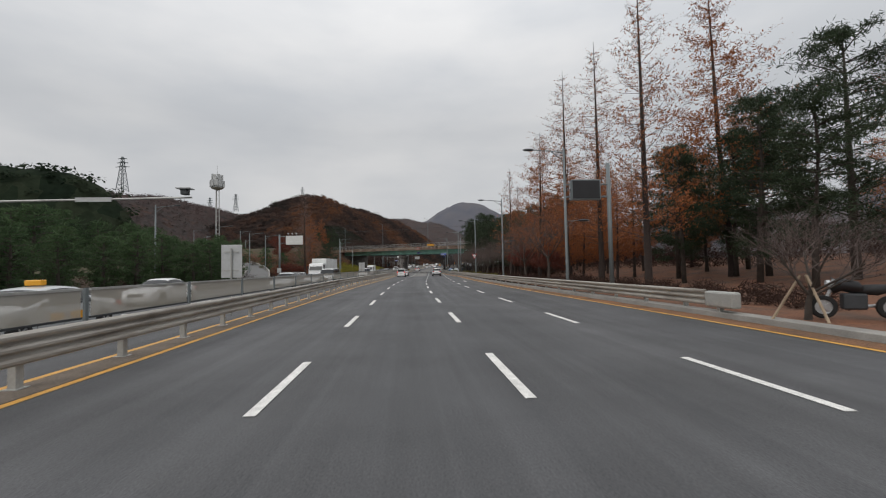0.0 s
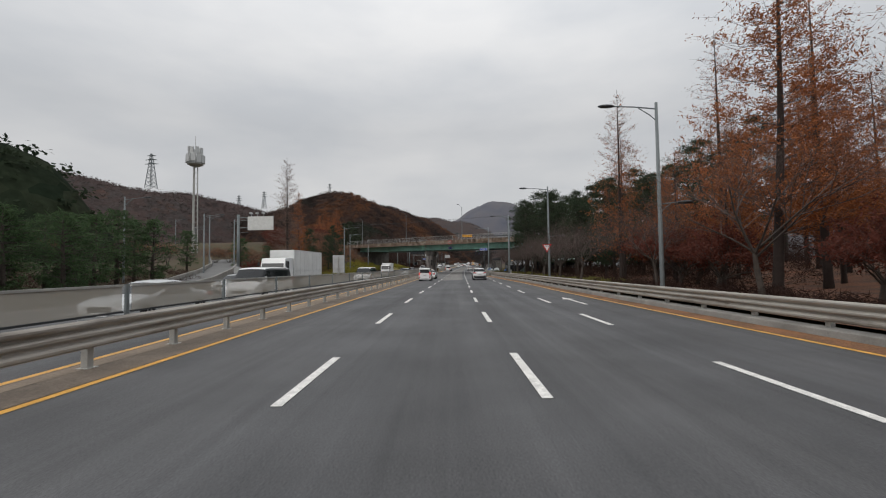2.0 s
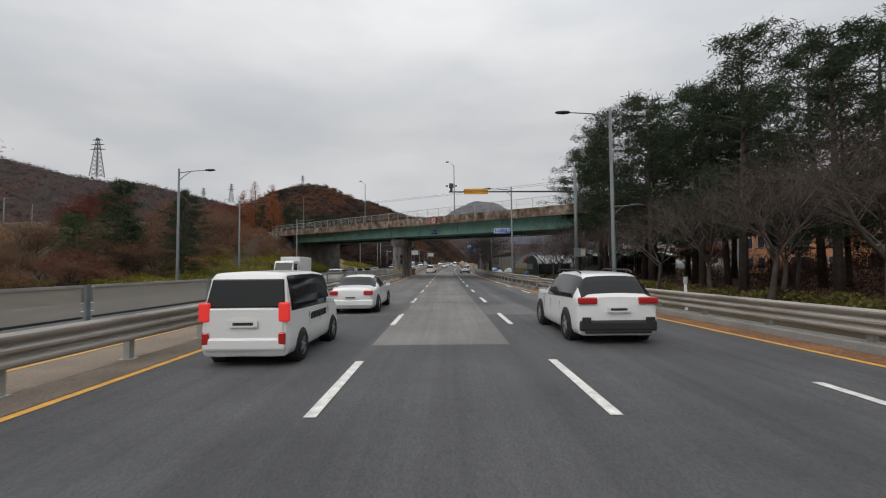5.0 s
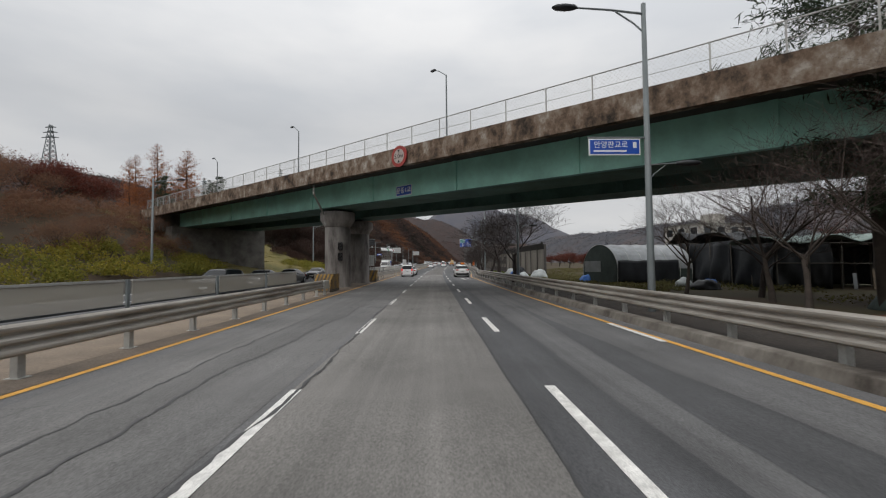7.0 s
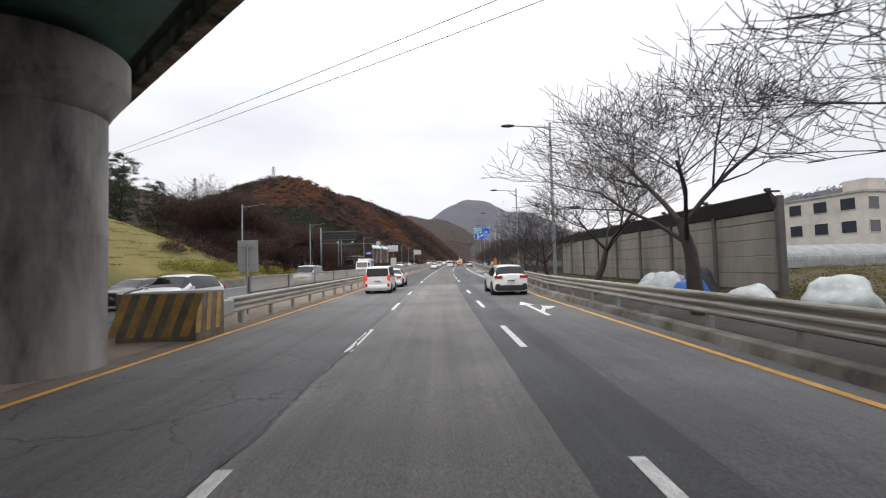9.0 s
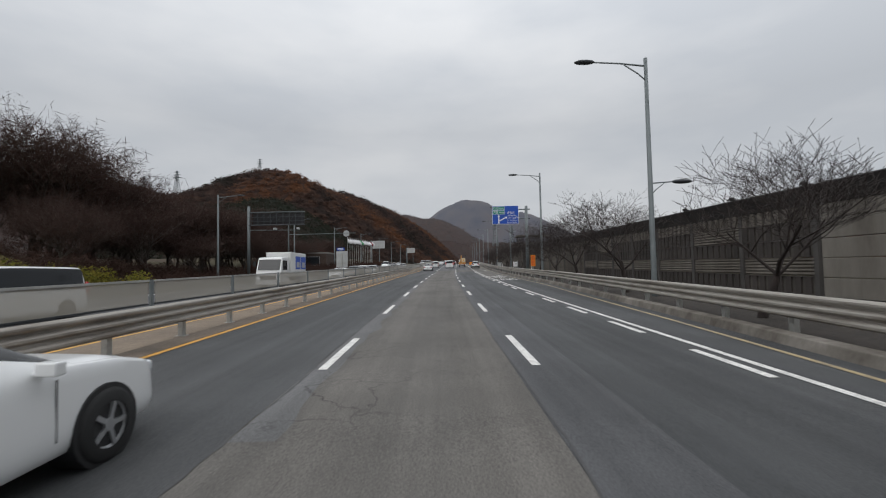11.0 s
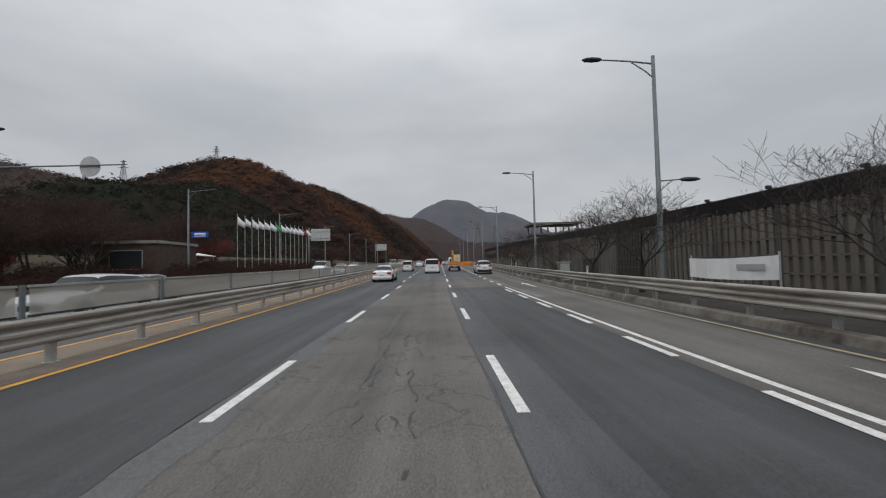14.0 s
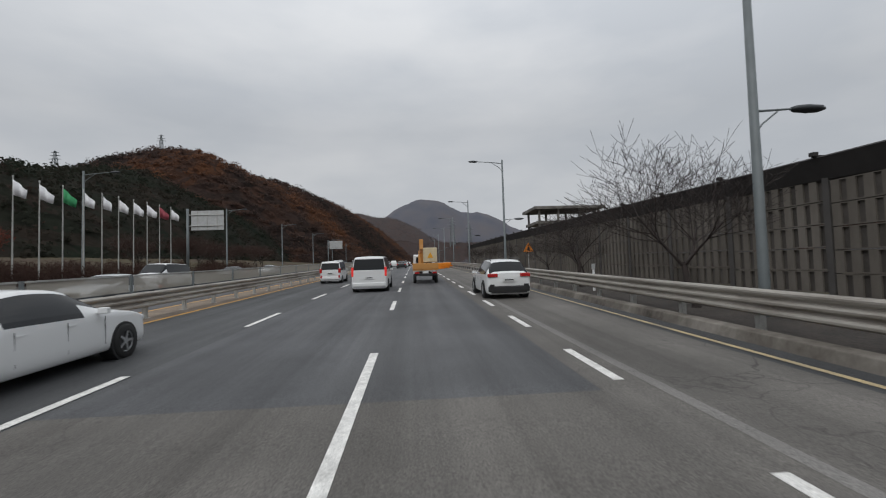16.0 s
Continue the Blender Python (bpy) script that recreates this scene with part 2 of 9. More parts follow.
def palette(name, colors, rough=0.8, patch=0.02, island=0.3, spec=0.2, grain=0.0, leaf=0.35):
    """Foliage: colour chosen piece by piece along a ramp, drifting in patches over the place."""
    m = bpy.data.materials.new(name)
    m.use_nodes = True
    nt = m.node_tree
    b = nt.nodes["Principled BSDF"]
    b.inputs["Roughness"].default_value = rough
    b.inputs["Specular IOR Level"].default_value = spec
    co = nt.nodes.new("ShaderNodeNewGeometry")
    n1 = nt.nodes.new("ShaderNodeTexNoise")
    n1.inputs["Scale"].default_value, n1.inputs["Detail"].default_value = patch, 3
    nt.links.new(co.outputs["Position"], n1.inputs["Vector"])
    a = nt.nodes.new("ShaderNodeMath")
    a.operation = "MULTIPLY_ADD"
    a.inputs[1].default_value = island
    nt.links.new(co.outputs["Random Per Island"], a.inputs[0])
    s = nt.nodes.new("ShaderNodeMapRange")
    s.inputs["From Min"].default_value, s.inputs["From Max"].default_value = 0.3, 0.7
    s.inputs["To Max"].default_value = 1 - island
    nt.links.new(n1.outputs["Fac"], s.inputs["Value"])
    nt.links.new(s.outputs[0], a.inputs[2])
    r = nt.nodes.new("ShaderNodeValToRGB")
    e = r.color_ramp.elements
    while len(e) < len(colors):
        e.new(0.5)
    for i, c in enumerate(colors):
        e[i].position = i / (len(colors) - 1)
        e[i].color = (*c, 1)
    nt.links.new(a.outputs[0], r.inputs[0])
    last = r.outputs[0]
    if grain:
        n2 = nt.nodes.new("ShaderNodeTexNoise")
        n2.inputs["Scale"].default_value, n2.inputs["Detail"].default_value = grain, 4
        nt.links.new(co.outputs["Position"], n2.inputs["Vector"])
        v = nt.nodes.new("ShaderNodeMapRange")
        v.inputs["From Min"].default_value, v.inputs["From Max"].default_value = 0.3, 0.7
        v.inputs["To Min"].default_value, v.inputs["To Max"].default_value = 0.5, 1.5
        nt.links.new(n2.outputs["Fac"], v.inputs["Value"])
        sc = nt.nodes.new("ShaderNodeVectorMath")
        sc.operation = "SCALE"
        nt.links.new(last, sc.inputs[0])
        nt.links.new(v.outputs[0], sc.inputs["Scale"])
        last = sc.outputs[0]
    nt.links.new(last, b.inputs["Base Color"])
    if leaf:
        let_through(m, last, leaf)
    return m


def clear(name, color, amount, rough=0.2):
    """Half-clear sheet: lets part of the light straight through."""
    m = bpy.data.materials.new(name)
    m.use_nodes = True
    nt = m.node_tree
    b = nt.nodes["Principled BSDF"]
    b.inputs["Base Color"].default_value, b.inputs["Roughness"].default_value = (*color, 1), rough
    tr = nt.nodes.new("ShaderNodeBsdfTransparent")
    mx = nt.nodes.new("ShaderNodeMixShader")
    mx.inputs[0].default_value = amount
    nt.links.new(tr.outputs[0], mx.inputs[1])
    nt.links.new(b.outputs[0], mx.inputs[2])
    nt.links.new(mx.outputs[0], nt.nodes["Material Output"].inputs[0])
    return m


def asphalt(name, color, light, rough=0.8, cracks=0.0, tint=(1.0, 1.0, 1.0)):
    """Asphalt with wheel streaks along the lanes, broad stains, stone grain and fine cracks."""
    m = bpy.data.materials.new(name)
    m.use_nodes = True
    nt = m.node_tree
    b = nt.nodes["Principled BSDF"]
    uv = nt.nodes.new("ShaderNodeUVMap")
    geo = nt.nodes.new("ShaderNodeNewGeometry")

    def noise_of(vec, scale, detail, lo, hi, squeeze=None, rough_=0.6):
        if squeeze:
            mp = nt.nodes.new("ShaderNodeMapping")
            mp.inputs["Scale"].default_value = squeeze
            nt.links.new(vec, mp.inputs[0])
            vec = mp.outputs[0]
        n = nt.nodes.new("ShaderNodeTexNoise")
        n.inputs["Scale"].default_value, n.inputs["Detail"].default_value, n.inputs["Roughness"].default_value = scale, detail, rough_
        nt.links.new(vec, n.inputs["Vector"])
        r = nt.nodes.new("ShaderNodeMapRange")
        r.inputs["From Min"].default_value, r.inputs["From Max"].default_value = 0.3, 0.7
        r.inputs["To Min"].default_value, r.inputs["To Max"].default_value = lo, hi
        nt.links.new(n.outputs["Fac"], r.inputs["Value"])
        return r.outputs[0], n

    def times(a, c):
        q = nt.nodes.new("ShaderNodeMath")
        q.operation = "MULTIPLY"
        nt.links.new(a, q.inputs[0])
        nt.links.new(c, q.inputs[1])
        return q.outputs[0]

    streak, _ = noise_of(uv.outputs[0], 1.0, 4, 0.80, 1.20, (1.15, 0.012, 1.0))
    fine_streak, _ = noise_of(uv.outputs[0], 1.0, 3, 0.92, 1.08, (6.0, 0.10, 1.0))
    stain, _ = noise_of(geo.outputs["Position"], 0.3, 7, 0.74, 1.22)
    grain, gn = noise_of(geo.outputs["Position"], 45, 4, 0.58, 1.42)
    v = times(times(streak, fine_streak), times(stain, grain))
    if cracks:
        warp = nt.nodes.new("ShaderNodeVectorMath")
        warp.operation = "MULTIPLY_ADD"
        wn_ = nt.nodes.new("ShaderNodeTexNoise")
        wn_.inputs["Scale"].default_value, wn_.inputs["Detail"].default_value = 1.4, 4
        nt.links.new(geo.outputs["Position"], wn_.inputs["Vector"])
        warp.inputs[1].default_value = (0.9, 0.9, 0.9)
        nt.links.new(wn_.outputs["Color"], warp.inputs[0])
        nt.links.new(geo.outputs["Position"], warp.inputs[2])
        vo = nt.nodes.new("ShaderNodeTexVoronoi")
        vo.feature = "DISTANCE_TO_EDGE"
        vo.inputs["Scale"].default_value = 0.55
        nt.links.new(warp.outputs[0], vo.inputs["Vector"])
        cr = nt.nodes.new("ShaderNodeMapRange")
        cr.inputs["From Min"].default_value, cr.inputs["From Max"].default_value = 0.0, 0.012
        cr.inputs["To Min"].default_value, cr.inputs["To Max"].default_value = 1.0, 0.0
        nt.links.new(vo.outputs["Distance"], cr.inputs["Value"])
        mask, _ = noise_of(geo.outputs["Position"], 0.12, 2, -0.5, cracks)
        mk = nt.nodes.new("ShaderNodeClamp")
        nt.links.new(mask, mk.inputs["Value"])
        inv = nt.nodes.new("ShaderNodeMath")
        inv.operation = "SUBTRACT"
        inv.inputs[0].default_value = 1.0
        nt.links.new(times(cr.outputs[0], mk.outputs[0]), inv.inputs[1])
        v = times(v, inv.outputs[0])
    mix = nt.nodes.new("ShaderNodeMix")
    mix.data_type = "RGBA"
    mix.inputs[6].default_value, mix.inputs[7].default_value = (*color, 1), (*light, 1)
    blend, _ = noise_of(uv.outputs[0], 0.35, 3, 0.0, 1.0, (0.9, 0.06, 1.0))
    cl = nt.nodes.new("ShaderNodeClamp")
    nt.links.new(blend, cl.inputs["Value"])
    nt.links.new(cl.outputs[0], mix.inputs[0])
    sc = nt.nodes.new("ShaderNodeVectorMath")
    sc.operation = "SCALE"
    nt.links.new(mix.outputs[2], sc.inputs[0])
    nt.links.new(v, sc.inputs["Scale"])
    nt.links.new(sc.outputs[0], b.inputs["Base Color"])
    rr, _ = noise_of(uv.outputs[0], 1.0, 3, rough - 0.12, rough + 0.08, (1.0, 0.03, 1.0))
    nt.links.new(rr, b.inputs["Roughness"])
    b.inputs["Specular IOR Level"].default_value = 0.35
    bp = nt.nodes.new("ShaderNodeBump")
    bp.inputs["Strength"].default_value, bp.inputs["Distance"].default_value = 0.5, 0.015
    nt.links.new(gn.outputs["Fac"], bp.inputs["Height"])
    nt.links.new(bp.outputs[0], b.inputs["Normal"])
    return m


def streaked(name, colors, squeeze, scale=1.0, rough=0.9):
    """Weathered surface with runs of dirt: noise stretched by squeeze chooses along a ramp."""
    m = bpy.data.materials.new(name)
    m.use_nodes = True
    nt = m.node_tree
    b = nt.nodes["Principled BSDF"]
    b.inputs["Roughness"].default_value, b.inputs["Specular IOR Level"].default_value = rough, 0.25
    co = nt.nodes.new("ShaderNodeNewGeometry")
    mp = nt.nodes.new("ShaderNodeMapping")
    mp.inputs["Scale"].default_value = squeeze
    nt.links.new(co.outputs["Position"], mp.inputs[0])
    n1 = nt.nodes.new("ShaderNodeTexNoise")
    n1.inputs["Scale"].default_value, n1.inputs["Detail"].default_value, n1.inputs["Roughness"].default_value = scale, 8, 0.68
    nt.links.new(mp.outputs[0], n1.inputs["Vector"])
    r = nt.nodes.new("ShaderNodeValToRGB")
    e = r.color_ramp.elements
    while len(e) < len(colors):
        e.new(0.5)
    for i, c in enumerate(colors):
        e[i].position = 0.33 + 0.34 * i / (len(colors) - 1)
        e[i].color = (*c, 1)
    nt.links.new(n1.outputs["Fac"], r.inputs[0])
    nt.links.new(r.outputs[0], b.inputs["Base Color"])
    bp = nt.nodes.new("ShaderNodeBump")
    bp.inputs["Strength"].default_value, bp.inputs["Distance"].default_value = 0.4, 0.03
    nt.links.new(n1.outputs["Fac"], bp.inputs["Height"])
    nt.links.new(bp.outputs[0], b.inputs["Normal"])
    return m


def crowns(name, colors, cell, patch, share=0.45, leaf=0.45):
    """Woodland seen from afar: each crown takes its own colour, drifting in patches."""
    m = bpy.data.materials.new(name)
    m.use_nodes = True
    nt = m.node_tree
    b = nt.nodes["Principled BSDF"]
    b.inputs["Roughness"].default_value, b.inputs["Specular IOR Level"].default_value = 0.95, 0.1
    co = nt.nodes.new("ShaderNodeNewGeometry")
    vo = nt.nodes.new("ShaderNodeTexVoronoi")
    vo.inputs["Scale"].default_value = 1.0 / cell
    nt.links.new(co.outputs["Position"], vo.inputs["Vector"])
    sp = nt.nodes.new("ShaderNodeSeparateColor")
    nt.links.new(vo.outputs["Color"], sp.inputs[0])
    n1 = nt.nodes.new("ShaderNodeTexNoise")
    n1.inputs["Scale"].default_value, n1.inputs["Detail"].default_value = patch, 5
    nt.links.new(co.outputs["Position"], n1.inputs["Vector"])
    s = nt.nodes.new("ShaderNodeMapRange")
    s.inputs["From Min"].default_value, s.inputs["From Max"].default_value = 0.3, 0.7
    s.inputs["To Max"].default_value = 1 - share
    nt.links.new(n1.outputs["Fac"], s.inputs["Value"])
    a = nt.nodes.new("ShaderNodeMath")
    a.operation = "MULTIPLY_ADD"
    a.inputs[1].default_value = share
    nt.links.new(sp.outputs[0], a.inputs[0])
    nt.links.new(s.outputs[0], a.inputs[2])
    r = nt.nodes.new("ShaderNodeValToRGB")
    e = r.color_ramp.elements
    while len(e) < len(colors):
        e.new(0.5)
    for i, c in enumerate(colors):
        e[i].position = i / (len(colors) - 1)
        e[i].color = (*c, 1)
    nt.links.new(a.outputs[0], r.inputs[0])
    n2 = nt.nodes.new("ShaderNodeTexNoise")
    n2.inputs["Scale"].default_value, n2.inputs["Detail"].default_value = 3.0 / cell, 4
    nt.links.new(co.outputs["Position"], n2.inputs["Vector"])
    v = nt.nodes.new("ShaderNodeMapRange")
    v.inputs["From Min"].default_value, v.inputs["From Max"].default_value = 0.3, 0.7
    v.inputs["To Min"].default_value, v.inputs["To Max"].default_value = 0.78, 1.22
    nt.links.new(n2.outputs["Fac"], v.inputs["Value"])
    sc = nt.nodes.new("ShaderNodeVectorMath")
    sc.operation = "SCALE"
    nt.links.new(r.outputs[0], sc.inputs[0])
    nt.links.new(v.outputs[0], sc.inputs["Scale"])
    nt.links.new(sc.outputs[0], b.inputs["Base Color"])
    if leaf:
        let_through(m, sc.outputs[0], leaf)
    return m


M_ASPHALT = asphalt("asphalt", (0.067, 0.068, 0.072), (0.085, 0.085, 0.088), 0.78)
M_ASPHALT_OLD = asphalt("asphalt_worn", (0.104, 0.097, 0.089), (0.126, 0.118, 0.108), 0.85, 0.7)
M_ASPHALT_NEW = asphalt("asphalt_fresh", (0.066, 0.067, 0.071), (0.084, 0.085, 0.088), 0.72)
M_ASPHALT_MID = asphalt("asphalt_midway", (0.105, 0.105, 0.107), (0.132, 0.131, 0.131), 0.8, 0.6)
M_ASPHALT_DARK = asphalt("asphalt_dark", (0.04, 0.042, 0.044), (0.068, 0.069, 0.071), 0.7)
M_ASPHALT_PALE = asphalt("asphalt_pale", (0.158, 0.152, 0.143), (0.188, 0.18, 0.17), 0.85, 0.7)
M_CRACK = material("tar_seam", (0.045, 0.045, 0.046), 0.6, vary=0.3)
M_WHITE_LINE = material("white_road_paint", (0.68, 0.67, 0.64), 0.6, vary=0.3, scale=6, bump=0.2, bump_scale=60, fine=0.25)
M_YELLOW_LINE = material("yellow_road_paint", (0.62, 0.33, 0.06), 0.6, vary=0.25, scale=3, fine=0.25, bump_scale=60)
M_YELLOW_FADED = material("faded_yellow_paint", (0.46, 0.36, 0.19), 0.7, vary=0.4, scale=1.5, tint=(0.24, 0.2, 0.14), fine=0.35, bump_scale=60)
M_SAND = material("sandy_dust", (0.25, 0.2, 0.15), 0.95, vary=0.3, scale=0.7, bump=0.5, bump_scale=30, tint=(0.17, 0.135, 0.105), fine=0.25)
M_SOIL = material("dark_soil", (0.05, 0.041, 0.034), 0.95, vary=0.4, scale=1.2, bump=0.8, bump_scale=18, tint=(0.024, 0.021, 0.018), fine=0.4)
M_DIRT = material("dusty_median", (0.16, 0.128, 0.10), 0.95, vary=0.35, scale=0.8, bump=0.6, bump_scale=30, fine=0.3)
M_LITTER = material("leaf_litter", (0.27, 0.115, 0.045), 0.95, vary=0.4, scale=0.6, bump=0.8, bump_scale=20, tint=(0.08, 0.05, 0.03), fine=0.45)
M_CONCRETE = material("weathered_concrete", (0.26, 0.25, 0.23), 0.9, vary=0.3, scale=0.9, bump=0.3, bump_scale=30, fine=0.12)
M_CONCRETE_DARK = material("stained_concrete", (0.165, 0.155, 0.14), 0.9, vary=0.55, scale=0.7, bump=0.35, bump_scale=25, fine=0.2)
M_GALV = material("galvanised_steel", (0.41, 0.41, 0.39), 0.5, 0.35, vary=0.22, scale=1.2, fine=0.08, bump_scale=20)
# darker copy of the girder green: shade under the deck is in its colour
M_GREEN_SHADED = material("shaded_green_girder_paint", (0.075, 0.155, 0.13), 0.7, vary=0.4, scale=0.6, fine=0.1, bump_scale=8)
M_RAIL = streaked("weathered_galvanised_rail", [(0.16, 0.141, 0.12), (0.28, 0.256, 0.225), (0.37, 0.347, 0.312), (0.31, 0.286, 0.25)], (0.5, 0.22, 2.2), 1.6, 0.5)
_r = M_RAIL.node_tree.nodes["Principled BSDF"]
_r.inputs["Metallic"].default_value, _r.inputs["Specular IOR Level"].default_value = 0.25, 0.45
M_POLE = material("grey_painted_steel", (0.145, 0.165, 0.17), 0.55, 0.1, vary=0.15, scale=2)
M_DARK_STEEL = material("dark_steel", (0.05, 0.055, 0.06), 0.5, 0.3, vary=0.2)
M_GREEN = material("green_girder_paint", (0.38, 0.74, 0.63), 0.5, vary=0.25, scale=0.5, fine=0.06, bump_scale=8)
M_SCREEN = clear("smoked_screen", (0.46, 0.43, 0.37), 0.48, 0.45)
M_BLUE = material("blue_sign_sheet", (0.012, 0.075, 0.42), 0.4, vary=0.1)
M_SIGN_GREEN = material("green_sign_sheet", (0.01, 0.22, 0.16), 0.4, vary=0.1)
M_WHITE = material("white_sign_sheet", (0.8, 0.8, 0.8), 0.45, vary=0.06)
M_RED_OLD = material("faded_red_sign_sheet", (0.3, 0.035, 0.028), 0.6, vary=0.3, scale=4)
M_SIGN_OLD = material("soiled_sign_sheet", (0.4, 0.34, 0.31), 0.6, vary=0.3, scale=5)
M_RED = material("red_sign_sheet", (0.55, 0.03, 0.03), 0.45, vary=0.1)
M_ORANGE = material("orange_sign_sheet", (0.75, 0.24, 0.01), 0.45, vary=0.1)
M_AMBER = material("amber_sign_sheet", (0.7, 0.33, 0.02), 0.45, vary=0.1)
M_BLACK = material("black_plastic", (0.012, 0.012, 0.014), 0.45, vary=0.2)
M_GREY_PANEL = material("grey_sign_back", (0.45, 0.46, 0.46), 0.5, 0.3, vary=0.12)

# ---- ground: one sheet to the horizon, with the banks beside the road ----
def smooth(a, b, x):
    t = max(0.0, min(1.0, (x - a) / (b - a)))
    return t * t * (3 - 2 * t)


def land(s, d):
    """Height of the ground beside the road."""
    z = -0.12
    if d < -20.5:
        # grassy bank round the bridge's far end
        rise = smooth(112, 150, s) * (1 - smooth(196, 235, s))
        z += rise * (8.2 * smooth(-22.0, -44.0, d) + 1.2 * smooth(-21.0, -24.0, d))
        # low wooded rise further back and along the road
        z += 3.5 * smooth(-26, -60, d) * (1 - rise)
        z += 1.2 * smooth(240, 300, s) * smooth(-21.5, -24, d) * 0.4
    if d > 10.5:
        z += 0.25 + 2.2 * smooth(16, 45, d) * (1 - smooth(108, 128, s))
    if -20.5 <= d <= 10.0:
        z = -0.12
    return z + 0.10 * noise.noise((s * 0.13, d * 0.13, 0.0)) * (1.0 if (d < -22 or d > 12) else 0.0)


M_GROUND = palette("winter_ground", [(0.04, 0.029, 0.02), (0.062, 0.045, 0.03), (0.062, 0.054, 0.029), (0.08, 0.048, 0.03)], 0.95, 0.06, 0.0, leaf=0.0)
M_GRASS = material("dry_lawn", (0.165, 0.125, 0.032), 0.95, vary=0.3, scale=0.35, bump=0.9, bump_scale=14, tint=(0.09, 0.088, 0.02), fine=0.45)
g = Geo()
gs = [-60, -50] + list(np.arange(-40, 420, 4.0)) + [430, 450, 480, 520, 580, 660, 760, 900, 1100, 1400, 1800, 2300]
gd = [-2600, -1500, -900, -500, -300, -200, -150, -120, -100, -85, -75, -66, -60, -55, -50, -46, -42, -38, -34, -31, -28, -26, -24, -22.5, -21, -19,
      -8, 0, 8, 10.2, 11.2, 12.5, 14, 16, 19, 22, 26, 30, 36, 44, 55, 70, 90, 120, 160, 220, 320, 500, 900, 1500, 2600]
for s in gs:
    for d in gd:
        g.v.append(tuple(P(s, d, land(s, d))))
nd = len(gd)
for i in range(len(gs) - 1):
    for j in range(nd - 1):
        a = i * nd + j
        g.f.append((a, a + 1, a + nd + 1, a + nd))
# skirts so that the sheet goes on behind the camera
k = len(g.v)
for d in gd:
    p = P(-60, d, 0)
    g.v.append((p.x, p.y - 2500, -0.12))
for j in range(nd - 1):
    g.f.append((k + j, k + j + 1, j + 1, j))
ground = part("ground", g, M_GROUND, smooth=True)
tagged(ground, "brown winter ground with dry grass beside the road", "ground", kind="structure")

# dry lawn on the bank past the bridge
g = Geo()
rows = [s for s in np.arange(166, 214.1, 2.0)]
cols = [-22.2, -24, -26, -28, -30, -33, -36, -40, -44, -48, -53]
for s in rows:
    for d in cols:
        g.v.append(tuple(P(s, d, land(s, d) + 0.05)))
for i in range(len(rows) - 1):
    for j in range(len(cols) - 1):
        a = i * len(cols) + j
        g.f.append((a + 1, a, a + len(cols), a + len(cols) + 1))
tagged(part("lawn_bank", g, M_GRASS, smooth=True), "dry green-yellow lawn on the bank beside the opposite road", "grass", kind="stuff")

# ---- our carriageway ----
SEND = 900.0
road = thing("road", label="grey asphalt road with worn lanes and tar seams", category="road", kind="structure")
yl, yo, yr, rl = (lambda s: along(s, YELLOW_L)), (lambda s: along(s, YELLOW_O)), (lambda s: along(s, YELLOW_R)), (lambda s: along(s, RAIL_L))
for c0, c1, mat_ in ((-60, 96, M_ASPHALT), (96, 184, M_ASPHALT_MID), (184, SEND, M_ASPHALT_DARK)):
    part("carriageway", strip(lambda s: yl(s) - 0.35, lambda s: yr(s) + 0.75, 0.0, c0, c1), mat_, road)
# worn light lane and darker strips
EDGE_R = lambda s: 1.25 + 0.28 * smooth(165, 215, s) + 0.03 * noise.noise((s * 0.35, 7.0, 0.0))
EDGE_L = lambda s: -1.98 + 0.06 * noise.noise((s * 0.4, 3.0, 0.0))
part("worn_lane", strip(-1.86, EDGE_R, 0.004, 90, 184), M_ASPHALT_PALE, road, "worn lighter grey asphalt lane")
part("worn_lane", strip(EDGE_L, EDGE_R, 0.004, 184, 260), M_ASPHALT_OLD, road, "worn lighter grey asphalt lane")
part("worn_patch", strip(-1.95, 4.9, 0.006, 260, 270.5), M_ASPHALT_OLD, road, "worn lighter grey asphalt patch")
part("worn_lane", strip(-5.3, -2.0, 0.004, 98, 172), asphalt("asphalt_grey", (0.118, 0.117, 0.117), (0.142, 0.139, 0.135), 0.82, 0.9), road, "grey asphalt lane")
part("fresh_strip", strip(lambda s: EDGE_R(s) + 0.01, lambda s: 2.45 + 0.25 * noise.noise((s * 0.6, 1.0, 0.0)), 0.004, 100, 259.5), M_ASPHALT_NEW, road, "dark strip of relaid asphalt")
part("dirty_strip", strip(lambda s: EDGE_L(s) + 0.01, lambda s: EDGE_L(s) + 0.42 + 0.3 * noise.noise((s * 0.7, 5.0, 0.0)), 0.0065, 186, 259, 0.5), M_ASPHALT_MID, road, "dirty darker edge of the worn lane")
part("fresh_lane", strip(-1.95, 4.9, 0.004, 270.5, 420), M_ASPHALT_NEW, road, "dark freshly laid asphalt")
part("shoulder_lane", strip(4.9, lambda s: yr(s) - 0.25, 0.005, 226, 420), M_ASPHALT_OLD, road, "pale worn asphalt of the side lane")
part("dark_patch", strip(lambda s: 3.58 - 0.68 * smooth(90, 106, s) * (1 - smooth(110, 134, s)) + 0.1 * noise.noise((s * 0.4, 9.0, 0.0)), lambda s: 3.64 + 0.68 * smooth(90, 106, s) * (1 - smooth(110, 134, s)) + 0.1 * noise.noise((s * 0.4, 2.0, 0.0)), 0.004, 90, 134, 1.0), M_ASPHALT_NEW, road, "dark strip of relaid asphalt")
